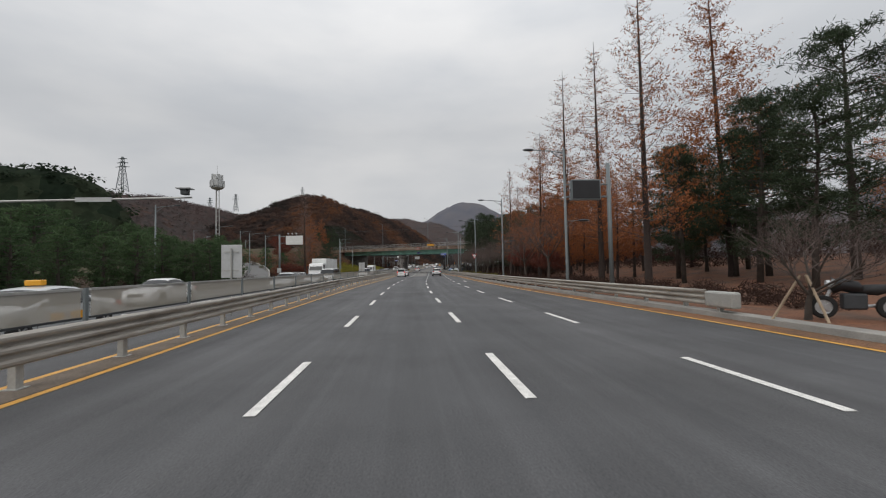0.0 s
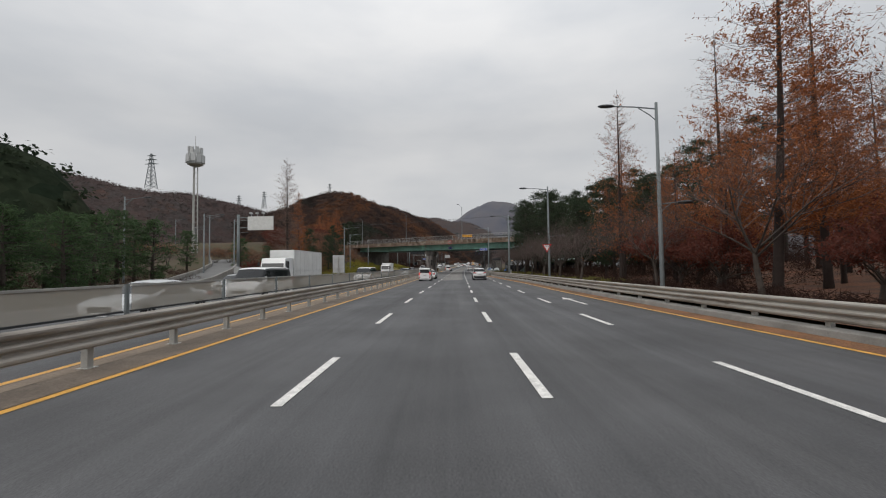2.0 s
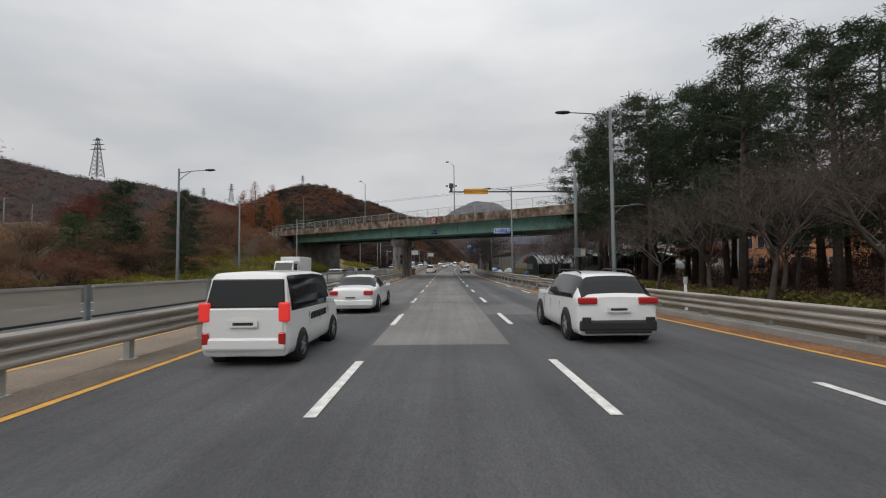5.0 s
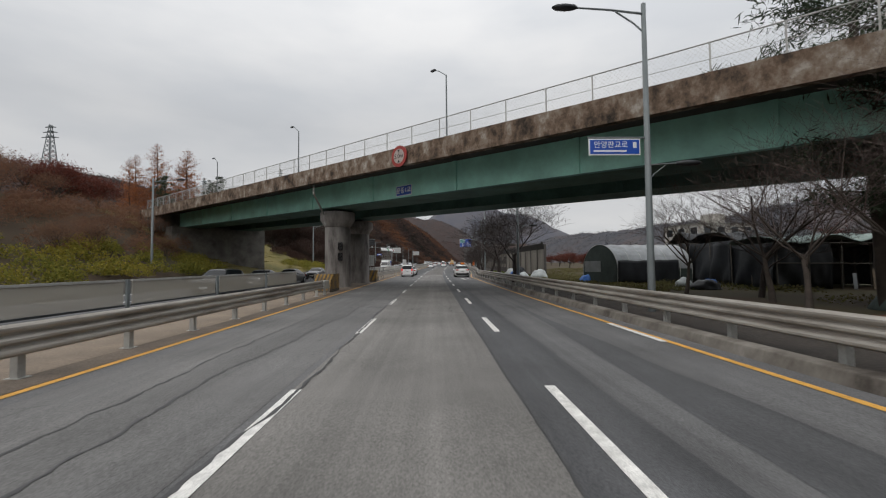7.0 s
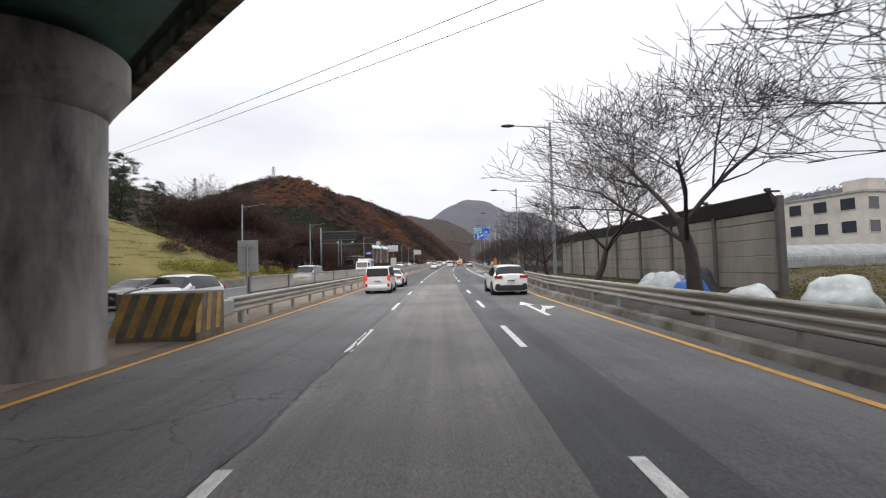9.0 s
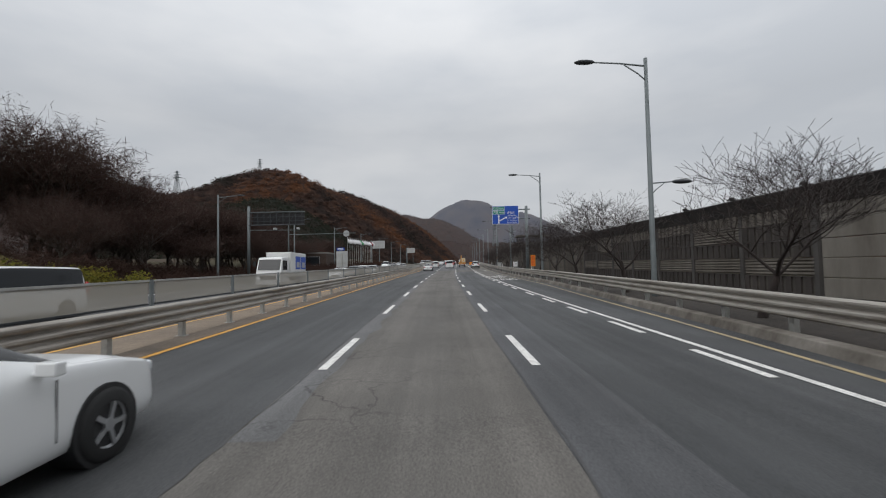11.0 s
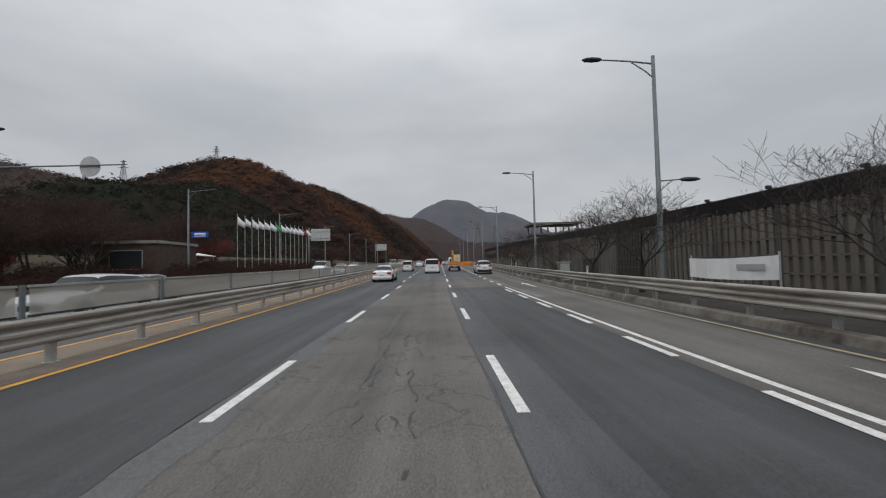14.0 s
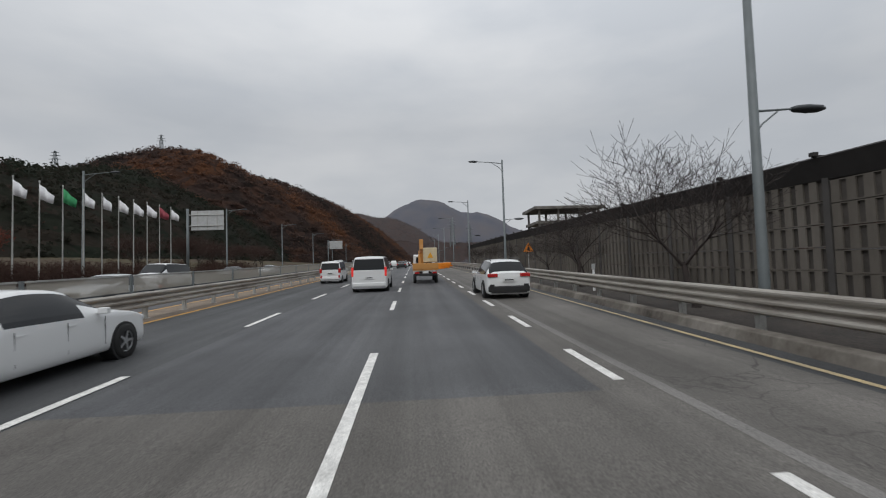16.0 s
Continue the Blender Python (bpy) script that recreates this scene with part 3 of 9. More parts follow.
# leaf litter and rust-brown dust along the right-hand edge
part("leaf_drift", strip(lambda s: yr(s) + 0.12, lambda s: yr(s) + 0.85, 0.006, -60, 112), M_LITTER, road, "reddish fallen leaves along the kerb")


def dash_mesh(length, name):
    gg = Geo()
    gg.box((0, length / 2, 0.001), (0.15, length, 0.006))
    return gg.mesh(name, M_WHITE_LINE)


DASH3, DASH5, DASH2 = dash_mesh(3.0, "lane_dash"), dash_mesh(5.0, "lane_dash_long"), dash_mesh(2.0, "lane_dash_short")


def dash(me, s, d, turn=0.0):
    part("lane_dash", me, None, road, m=on_road(s + 1.5, d, 0.009, turn) @ Matrix.Translation((0, -1.5, 0)))


def dashes(d, s0, s1, period=8.0, me=DASH3):
    s = s0
    while s < s1:
        dash(me, s, d)
        s += period


# the inner row was repainted a little off its old places near the start
for k_ in range(16):
    s_ = 4.65 - 48 + 8 * k_
    dash(DASH3, s_ + along(s_, ((0, -0.18), (12, -0.26), (21, -0.46), (29, -0.34), (45, -0.08), (53, 0.0))), along(s_, ((0, -1.74), (12, -1.71), (21, -1.63), (29, -1.67), (45, -1.78), (53, -1.8))))
dashes(1.78, 4.65 - 48, 84)
for dd in (-1.8, 1.78):
    dashes(dd, 85.35, 180)
    dashes(dd, 188.91, 262)
dashes(5.22, 3.64 - 48, 124)
dashes(-2.08, 269.4, 420)
dash(DASH5, 268.3, 1.78)
dashes(1.78, 280.0, 420)
dashes(4.97, 187.87, 206, 4.0, DASH2)
dashes(4.97, 209.1, 234, 4.0, DASH2)
dashes(4.97, 235.4, 258, 4.05, DASH2)
dashes(5.32, 261.7, 400, 4.6, DASH2)
part("pale_seam", strip(5.62, 5.80, 0.0075, 252, 300), M_ASPHALT_PALE, road, "pale worn seam between the lanes")

part("edge_line", strip(lambda s: yl(s) - 0.075, lambda s: yl(s) + 0.075, 0.008, -60, SEND), M_YELLOW_LINE, road, "yellow painted edge line")
part("edge_line", strip(lambda s: yr(s) - 0.075, lambda s: yr(s) + 0.075, 0.008, -60, 186), M_YELLOW_LINE, road, "yellow painted edge line")
part("edge_line", strip(lambda s: yr(s) - 0.06, lambda s: yr(s) + 0.06, 0.008, 186, SEND), M_YELLOW_FADED, road, "faded pale yellow edge line")
part("edge_line", strip(5.24, 5.38, 0.009, 186, 260), M_WHITE_LINE, road, "white painted line beside the bus lane")


def seam(pts, width=0.05, wander=1.0, z=0.0095, broken=False):
    """A wandering tar seam or crack along (s, d) points."""
    gg = Geo()
    rnd = random.Random(int(pts[0][0] * 7 + pts[0][1] * 131))
    line = []
    for (s0, d0), (s1, d1) in zip(pts, pts[1:]):
        n = max(2, int(abs(s1 - s0) / 0.16))
        for i in range(n):
            t = i / n
            line.append((s0 + (s1 - s0) * t, d0 + (d1 - d0) * t))
    off = 0.0
    prev, last = None, True
    for s, d in line:
        off = off * 0.9 + rnd.uniform(-0.05, 0.05) * wander
        w = width * rnd.uniform(0.1, 0.9)
        # cracks in the worn lane come and go along their length
        gap = broken and noise.noise((s * 1.1, d * 3.0, 4.0)) + 0.5 * noise.noise((s * 4.3, d, 8.0)) < 0.02
        if broken:
            off += rnd.uniform(-0.035, 0.035)
        if gap:
            last = False
        a, b = P(s, d + off - w / 2, z), P(s, d + off + w / 2, z)
        gg.v += [tuple(a), tuple(b)]
        if prev is not None:
            if last and not gap:
                gg.f.append((prev, prev + 1, prev + 3, prev + 2))
            prev += 2
        else:
            prev = 0
        last = not gap
    part("tar_seam", gg, M_CRACK, road)


seam([(96, -1.83), (178, -1.83)], 0.085, 0.6, 0.0145)
seam([(100, 1.27), (168, 1.28), (215, 1.55), (259, 1.55)], 0.045, 0.25)
seam([(184, -1.99), (259, -1.99)], 0.05, 0.4)
for cs, cd in ((196, 0.6), (212, 0.4), (226, 0.25), (238, -0.2)):
    seam([(cs, cd), (cs + 4, cd - 0.25), (cs + 9, cd + 0.2)], 0.035)
for cs, ce, cd, ct, cw in ((226, 252, 0.45, -0.2, 0.07), (230, 249, 0.62, 0.05, 0.06), (229, 247, -0.25, -0.5, 0.055), (233, 250, -0.1, -0.35, 0.05), (218, 232, 0.4, 0.5, 0.05), (236, 252, 0.25, 0.35, 0.05)):
    seam([(cs, cd), ((cs + ce) / 2, (cd + ct) / 2 + 0.12), (ce, ct)], cw, 1.0, 0.0095, True)
seam([(100, -4.6), (118, -3.9), (140, -4.3)], 0.07)
seam([(104, -2.9), (122, -3.3), (136, -2.7)], 0.08)
seam([(60, -3.4), (76, -2.6)], 0.04, 1.0, 0.0095, True)
seam([(259.6, -1.9), (260.0, 1.7)], 0.12)



# painted direction words and arrows
def paint_bar(s0, d0, s1, d1, w=0.11):
    gg = Geo()
    n = max(1, int(abs(s1 - s0) / 1.5))
    a, b = Vector((s0, d0)), Vector((s1, d1))
    t = (b - a).normalized()
    q = Vector((-t.y, t.x)) * w / 2
    if abs(t.y) > abs(t.x):
        q *= 1.7
    for i in range(n):
        u0, u1 = a.lerp(b, i / n), a.lerp(b, (i + 1) / n)
        gg.face([P(u0.x + q.x, u0.y + q.y, 0.012), P(u1.x + q.x, u1.y + q.y, 0.012), P(u1.x - q.x, u1.y - q.y, 0.012), P(u0.x - q.x, u0.y - q.y, 0.012)])
    part("painted_bar", gg, M_WHITE_LINE, road)


def paint_ring(s, d, ls, ld, w=0.085):
    gg = Geo()
    for i in range(20):
        a0, a1 = 2 * math.pi * i / 20, 2 * math.pi * (i + 1) / 20
        gg.face([P(s + (ls + e0) * math.sin(a), d + (ld + e1) * math.cos(a), 0.012) for a, e0, e1 in ((a0, 0, 0), (a1, 0, 0), (a1, -0.22, -w), (a0, -0.22, -w))][::-1])
    part("painted_ring", gg, M_WHITE_LINE, road)


def painted_arrow(s, d, L, turn=0.0, branch=0):
    gg = Geo()
    def pt(y, x):
        return P(s + y, d + x + turn * y, 0.012)
    gg.face([pt(0, 0.08), pt(L - 1.4, 0.08), pt(L - 1.4, -0.08), pt(0, -0.08)])
    gg.face([pt(L - 1.5, 0.30), pt(L, 0.0), pt(L - 1.5, -0.30)])
    if branch:
        gg.face([pt(L * 0.3, branch * 0.08), pt(L * 0.55, branch * 0.45), pt(L * 0.55 - 0.5, branch * 0.45), pt(L * 0.3 - 0.6, branch * 0.08)])
        gg.face([pt(L * 0.55 + 0.4, branch * 0.42), pt(L * 0.55 - 0.1, branch * 0.95), pt(L * 0.55 - 1.0, branch * 0.42)])
    part("painted_arrow", gg, M_WHITE_LINE, road, "white painted lane arrow")


painted_arrow(162.3, 3.55, 5.0, branch=1)
painted_arrow(50.5, 6.6, 4.6)
painted_arrow(233.6, 7.05, 4.8)
painted_arrow(259.6, 7.2, 4.6)
# two rows of large painted words on the side lane
for o in (0.0, 8.5):
    paint_ring(224.6 + o, 5.75, 1.1, 0.27)
    paint_bar(222.6 + o, 5.55, 222.6 + o, 6.25)
    paint_bar(223.0 + o, 6.12, 226.6 + o, 6.12)
    paint_bar(226.2 + o, 6.35, 226.2 + o, 6.85)
    paint_bar(223.4 + o, 6.5, 225.6 + o, 6.5)
    paint_bar(222.8 + o, 6.4, 222.8 + o, 6.95)
    paint_bar(222.8 + o, 6.72, 224.6 + o, 6.72)
    paint_ring(225.3 + o, 7.05, 0.9, 0.2)
    paint_bar(222.6 + o, 7.05, 222.6 + o, 7.65)
    paint_bar(223.0 + o, 7.3, 226.4 + o, 7.3)
paint_ring(229.8, 6.2, 1.0, 0.25)
paint_ring(229.6, 6.75, 1.0, 0.25)

# ---- median ----
median = part("median", strip(lambda s: yo(s), lambda s: yl(s) - 0.1, 0.010, -60, SEND), M_DIRT)
tagged(median, "dusty strip between the two yellow lines under the guardrail", "median", kind="structure")
g = strip(lambda s: yo(s) + 0.1, lambda s: max(yo(s) + 0.12, rl(s) - 0.10 + 0.05 * noise.noise((s * 0.5, 2.0, 0.0))), 0.015, 28, SEND, 2.0)
tagged(part("sand_drift", g, M_SAND), "pale sandy dust blown along the median behind the guardrail", "sand", kind="stuff")

# ---- opposite carriageway ----
opp = thing("opposite_road", label="dark asphalt road of the opposite direction", category="road", kind="structure")
part("carriageway", strip(-20.2, lambda s: yo(s), -0.004, -60, SEND), M_ASPHALT, opp)
part("edge_line", strip(lambda s: yo(s) - 0.15, lambda s: yo(s), 0.012, -60, SEND), M_YELLOW_LINE, opp, "yellow painted edge line")
part("edge_line", strip(-19.4, -19.25, 0.004, -60, SEND), M_WHITE_LINE, opp, "white painted edge line")
for d in (-12.0, -15.5):
    s = -40.0
    while s < 330:
        part("lane_dash", DASH3, None, opp, m=on_road(s, d, 0.004))
        s += 8
g = sweep([(-20.6, -0.1), (-20.6, 0.75), (-20.3, 0.75), (-20.15, -0.1)], -60, 330, step=6)
tagged(part("verge_wall", g, M_CONCRETE_DARK), "low stained concrete wall at the far edge of the opposite road", "wall", kind="structure")

# slip road climbing away at the far side
slip = thing("slip_road", label="narrow grey slip road climbing away beyond the opposite road", category="road", kind="structure")
SLIP = ((56, -22.8, -0.05), (66, -25.2, 0.05), (78, -29.2, 0.5), (92, -34.5, 1.5), (106, -41.0, 2.6), (124, -52.0, 4.2))
gs_, gk = Geo(), {1: Geo(), -1: Geo()}
rs_, rk = [], {1: [], -1: []}
for i in range(41):
    s_ = 56 + 68 * i / 40
    d_ = float(np.interp(s_, [q[0] for q in SLIP], [q[1] for q in SLIP]))
    z_ = float(np.interp(s_, [q[0] for q in SLIP], [q[2] for q in SLIP]))
    rs_.append([P(s_, d_ - 2.4, z_ - 1.2), P(s_, d_ + 2.4, z_ - 1.2), P(s_, d_ + 2.4, z_), P(s_, d_ - 2.4, z_)])
    for k_ in (1, -1):
        rk[k_].append([P(s_, d_ + k_ * 2.4 - 0.12, z_ - 0.2), P(s_, d_ + k_ * 2.4 + 0.12, z_ - 0.2), P(s_, d_ + k_ * 2.4 + 0.12, z_ + 0.55), P(s_, d_ + k_ * 2.4 - 0.12, z_ + 0.55)])
gs_.rings(rs_)
part("carriageway", gs_, material("slip_asphalt", (0.12, 0.12, 0.118), 0.85, vary=0.2, scale=0.5, fine=0.15), slip)
for k_ in (1, -1):
    gk[k_].rings(rk[k_])
    part("edge_wall", gk[k_], M_CONCRETE, slip, "low concrete edge wall")

# ---- kerb and low wall at the right ----
M_LOW_WALL = streaked("low_wall_concrete", [(0.055, 0.047, 0.04), (0.12, 0.107, 0.092), (0.175, 0.16, 0.14), (0.25, 0.23, 0.205)], (0.8, 0.8, 0.5), 1.0)
g = sweep([(0.85, -0.1), (0.88, 0.17), (1.25, 0.20), (1.3, -0.1)], 3.0, 112, shift=yr)
tagged(part("kerb", g, M_CONCRETE, bevel=0.02), "pale concrete kerb below the guardrail", "kerb", kind="structure")
g = sweep([(0.46, -0.1), (0.56, 0.20), (0.82, 0.23), (0.86, -0.1)], 112, SEND, shift=yr)
tagged(part("kerb", g, M_LOW_WALL, bevel=0.02), "low stained concrete wall below the guardrail", "kerb", kind="structure")

# dark soil behind the low wall
g = sweep([(0.84, -0.1), (0.84, 0.10), (1.5, 0.14), (3.2, 0.19), (3.2, -0.1)], 112, SEND, shift=yr)
tagged(part("verge", g, M_SOIL), "strip of dark soil behind the low wall", "verge", kind="structure")
g = strip(lambda s: yr(s) + 3.15, lambda s: along(s, ((190, 13.4), (230, 14.4), (280, 14.8), (330, 15.2), (2400, 15.2))), 0.2, 186, 420)
tagged(part("soil_strip", g, M_SOIL), "bare dark soil below the noise barrier", "ground", kind="structure")

# ---- guardrails ----
# three broad ribs with narrow valleys, 0.5 m high
BEAM = [(0.0, 0.0), (0.05, 0.018), (0.078, 0.045), (0.08, 0.085), (0.062, 0.125), (0.012, 0.155), (0.008, 0.185), (0.055, 0.21), (0.08, 0.235), (0.08, 0.275), (0.055, 0.305), (0.008, 0.33),
        (0.012, 0.36), (0.062, 0.39), (0.08, 0.43), (0.078, 0.465), (0.05, 0.492), (0.0, 0.51), (-0.012, 0.51), (-0.012, 0.0)]


def guardrail(label, shift, s0, s1, z, side, step=2.5, base=0.0, post_to=None):
    th = thing("guardrail", label=label, category="guardrail", group="guardrails")
    s = s0
    while s < s1 - 0.1:
        e = min(s + 4 * step, s1)
        prof = [(side * a, z + b) for a, b in BEAM]
        if side < 0:
            prof = prof[::-1]
        part("rail", sweep(prof, s, e, step=2.5, shift=shift), M_RAIL, th)
        s = e
    gp = Geo()
    gp.box((0, 0, (z + 0.44 + base) / 2), (0.12, 0.14, z + 0.44 - base))
    gp.box((0.0, 0, base + 0.012), (0.24, 0.24, 0.02))
    me = gp.mesh("post", M_GALV)
    gb = Geo()
    gb.box((0.0, 0, z + 0.255), (0.10, 0.16, 0.34))
    mb = gb.mesh("block", M_GALV)
    s = s0 + step * 0.5
    while s < (post_to or s1):
        d = shift(s)
        part("post", me, None, th, m=at(s, d - side * 0.14, 0))
        part("block", mb, None, th, m=at(s, d - side * 0.06, 0))
        s += step
    return th


guardrail("ribbed galvanised steel guardrail on the median", rl, -50, 139.5, 0.385, 1, post_to=139)
guardrail("ribbed galvanised steel guardrail on the median past the bridge", rl, 161.6, 420, 0.395, 1)
guardrail("ribbed galvanised steel guardrail on the kerb", lambda s: yr(s) + 1.0, 12.6, 112, 0.34, -1, base=0.1)
guardrail("ribbed galvanised steel guardrail on the low wall", lambda s: yr(s) + 1.0, 112, 420, 0.46, -1, base=0.0)


def end_plate(s, d, z, label):
    th = thing("guardrail_end", at(s, d, 0), label, "guardrail end", "guardrail ends")
    gg = Geo()
    gg.box((0, 0.0, z + 0.22), (0.34, 1.2, 0.5))
    part("end_plate", gg, M_GALV, th, bevel=0.06)
    gg = Geo()
    gg.box((0, 0.1, z / 2), (0.14, 0.14, z))
    part("post", gg, M_GALV, th)


end_plate(11.9, along(12, YELLOW_R) + 1.0, 0.34, "rounded galvanised end piece of the kerb guardrail")
end_plate(139.9, along(140, RAIL_L), 0.40, "dented galvanised end piece of the median guardrail")
end_plate(161.2, along(161, RAIL_L), 0.40, "pale galvanised end piece of the median guardrail")

# ---- smoked anti-glare screen on the median ----
def glare_screen(s0, s1):
    th = thing("glare_screen", label="smoked clear anti-glare screen with pale top rail on the median", category="screen", group="anti-glare screens")
    s = s0
    pitch = 4.0
    gp = Geo()
    gp.box((0, 0, 1.0), (0.05, 0.09, 0.98))
    for bz in (0.6, 0.8):
        gp.box((0.19, 0, bz), (0.36, 0.05, 0.05))
    mp = gp.mesh("screen_post", M_POLE)
    while s < s1 - 1:
        e = s + pitch
        o = lambda q: rl(q) - 0.36
        part("screen_post", mp, None, th, m=at(s, o(s), 0))
        part("screen_panel", sweep([(-0.006, 0.93), (-0.006, 1.44), (0.006, 1.44), (0.006, 0.93)], s + 0.14, e - 0.14, step=2.0, shift=o), M_SCREEN, th)
        part("top_rail", sweep([(-0.03, 1.44), (-0.03, 1.485), (0.03, 1.485), (0.03, 1.44)], s + 0.12, e - 0.12, step=2.0, shift=o), M_GALV, th)
        part("bottom_rail", sweep([(-0.025, 0.89), (-0.025, 0.93), (0.025, 0.93), (0.025, 0.89)], s + 0.12, e - 0.12, step=2.0, shift=o), M_DARK_STEEL, th)
        s = e


glare_screen(-40, 136)
glare_screen(164, 400)

# ---- bridge over the road ----
BS, BD = 141.9, -1.7
B0 = P(BS, BD)
BA = (P(BS + 0.664, BD - 0.747) - B0).normalized()
BN = Vector((BA.y, -BA.x, 0))


def B(a, n, z):
    """Bridge coordinates: a along it to the left, n away from the first girder's near face."""
    return B0 + BA * a + BN * n + Vector((0, 0, z))


def brot():
    return Matrix((( BA.x, BN.x, 0), (BA.y, BN.y, 0), (0, 0, 1))).to_4x4()


BTURN = brot().to_3x3()
SLOPE = 0.013


def bbox(gg, a0, a1, n0, n1, z0, z1, dz=None):
    """A beam between two stretches of the bridge; it follows the gentle rise."""
    n = max(1, int((a1 - a0) / 6))
    rings = []
    for i in range(n + 1):
        a = a0 + (a1 - a0) * i / n
        r = SLOPE * a
        rings.append([B(a, n0, z0 + r), B(a, n1, z0 + r), B(a, n1, z1 + r), B(a, n0, z1 + r)])
    gg.rings(rings)


# deck colour is darkened in place of the shade under the bridge
M_DECK = material("shaded_deck_concrete", (0.06, 0.055, 0.05), 0.9, vary=0.4, scale=0.7, bump=0.3, bump_scale=20, fine=0.15)
M_EDGE = streaked("stained_edge_concrete", [(0.022, 0.019, 0.016), (0.075, 0.054, 0.04), (0.15, 0.105, 0.075), (0.22, 0.18, 0.145), (0.36, 0.33, 0.29)], (1.5, 1.5, 1.1), 0.9)
overpass = thing("overpass", label="green steel girder bridge with stained concrete edge across the road", category="bridge")
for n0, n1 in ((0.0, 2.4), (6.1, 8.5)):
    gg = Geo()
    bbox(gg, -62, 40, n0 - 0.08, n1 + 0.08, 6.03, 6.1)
    gd_ = part("girder", gg, M_GREEN_SHADED, overpass, "green painted box girder")
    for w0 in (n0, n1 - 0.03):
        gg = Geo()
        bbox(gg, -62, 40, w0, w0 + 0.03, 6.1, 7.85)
        # outer webs get the bright green, inner ones the copy with painted shade
        part("web", gg, M_GREEN if w0 == 0.0 or w0 > 8 else M_GREEN_SHADED, gd_)
    for a in np.arange(-56, 40, 7.4):
        gg = Geo()
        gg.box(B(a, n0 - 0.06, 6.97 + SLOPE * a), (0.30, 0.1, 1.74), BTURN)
        part("splice_plate", gg, M_GREEN if n0 == 0 else M_GREEN_SHADED, gd_)
        if n0 == 0 and -12 < a < 24:
            gg = Geo()
            for bz in range(9):
                for bx in (-0.1, 0.1):
                    gg.box(B(a + bx, n0 - 0.125, 6.35 + bz * 0.17 + SLOPE * a), (0.05, 0.035, 0.05), BTURN)
            part("bolt_row", gg, M_GREEN, gd_)
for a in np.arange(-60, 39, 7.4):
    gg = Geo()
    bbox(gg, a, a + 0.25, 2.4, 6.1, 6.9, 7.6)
    part("cross_beam", gg, M_GREEN_SHADED, overpass, "green cross beam with under-deck shade painted in")
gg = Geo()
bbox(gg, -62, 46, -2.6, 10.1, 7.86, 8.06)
part("deck", gg, M_DECK, overpass, "concrete deck slab, darkened to carry the shade below it")
for n0, n1 in ((-2.72, -2.35), (9.85, 10.22)):
    gg = Geo()
    bbox(gg, -62, 46, n0, n1, 7.36, 8.4)
    part("deck_edge", gg, M_EDGE, overpass, "rust-streaked concrete edge beam")

# mesh fence on the deck edge
def fence(n, a0, a1, post_step=2.05):
    f = thing("deck_fence", label="galvanised post and wire mesh fence along the bridge deck", category="fence", group="bridge fences")
    gp = Geo()
    gp.tube([(0, 0, 8.38), (0, 0, 9.55)], [0.032, 0.03], 6)
    me = gp.mesh("fence_post", M_GALV)
    a = a0
    while a <= a1:
        q = B(a, n, SLOPE * a)
        part("fence_post", me, None, f, m=Matrix.Translation(q))
        a += post_step
    gr = Geo()
    gr.tube([B(a0, n, 9.53 + SLOPE * a0), B(a1, n, 9.53 + SLOPE * a1)], [0.026, 0.026], 6)
    part("top_rail", gr, M_GALV, f)
    gr = Geo()
    gr.tube([B(a0, n, 8.95 + SLOPE * a0), B(a1, n, 8.95 + SLOPE * a1)], [0.012, 0.012], 5)
    part("middle_rail", gr, M_GALV, f)
    gw = Geo()
    step = 0.16
    m = int((a1 - a0) / step)
    for i in range(m):
        aa = a0 + i * step
        for up in (1, -1):
            b0, b1 = (8.4, 9.5) if up > 0 else (9.5, 8.4)
            e = min(aa + 1.0, a1)
            gw.tube([B(aa, n, b0 + SLOPE * aa), B(e, n, b1 + SLOPE * e)], [0.0035, 0.0035], 3, caps=False)
    part("wire_mesh", gw, M_GALV, f)


fence(-2.45, -40, 44)
fence(9.95, -40, 44)


def pier(a, n, label):
    p = thing("bridge_pier", Matrix.Translation(B(a, n, 0)), label, "bridge pier", "bridge piers")
    gg = Geo()
    prof = [(1.06, -0.1), (1.03, 0.05), (1.0, 0.4), (1.0, 2.5), (1.004, 2.52), (1.0, 2.54), (1.0, 4.75)]
    gg.rings([[(r * math.cos(2 * math.pi * i / 40), r * math.sin(2 * math.pi * i / 40), z) for i in range(40)] for r, z in prof])
    part("column", gg, M_PIER, p, smooth=True)
    gg = Geo()
    prof = [(1.0, 4.75), (1.08, 4.9), (1.34, 5.3), (1.36, 5.35), (1.36, 5.9), (1.32, 5.95)]
    gg.rings([[(r * math.cos(2 * math.pi * i / 40), r * math.sin(2 * math.pi * i / 40), z) for i in range(40)] for r, z in prof])
    part("cap", gg, M_PIER, p, smooth=True)
    gg = Geo()
    gg.box((0, 0, 6.06), (0.8, 0.8, 0.24))
    part("bearing", gg, M_DARK_STEEL, p)
    return p


M_PIER = streaked("pier_concrete", [(0.09, 0.08, 0.077), (0.2, 0.185, 0.175), (0.29, 0.272, 0.258), (0.35, 0.33, 0.315)], (1.1, 1.1, 0.3), 0.8)
pier(8.9, 1.25, "round concrete bridge pier on the median, sooty near its foot")
pier(13.8, 7.25, "round concrete bridge pier further along the median")
# far abutment on the bank
gg = Geo()
bbox(gg, 38, 42, -1.5, 10.0, -1.0, 6.1)
bbox(gg, 40.1, 48, -2.6, 11.0, 5.6, 7.84)
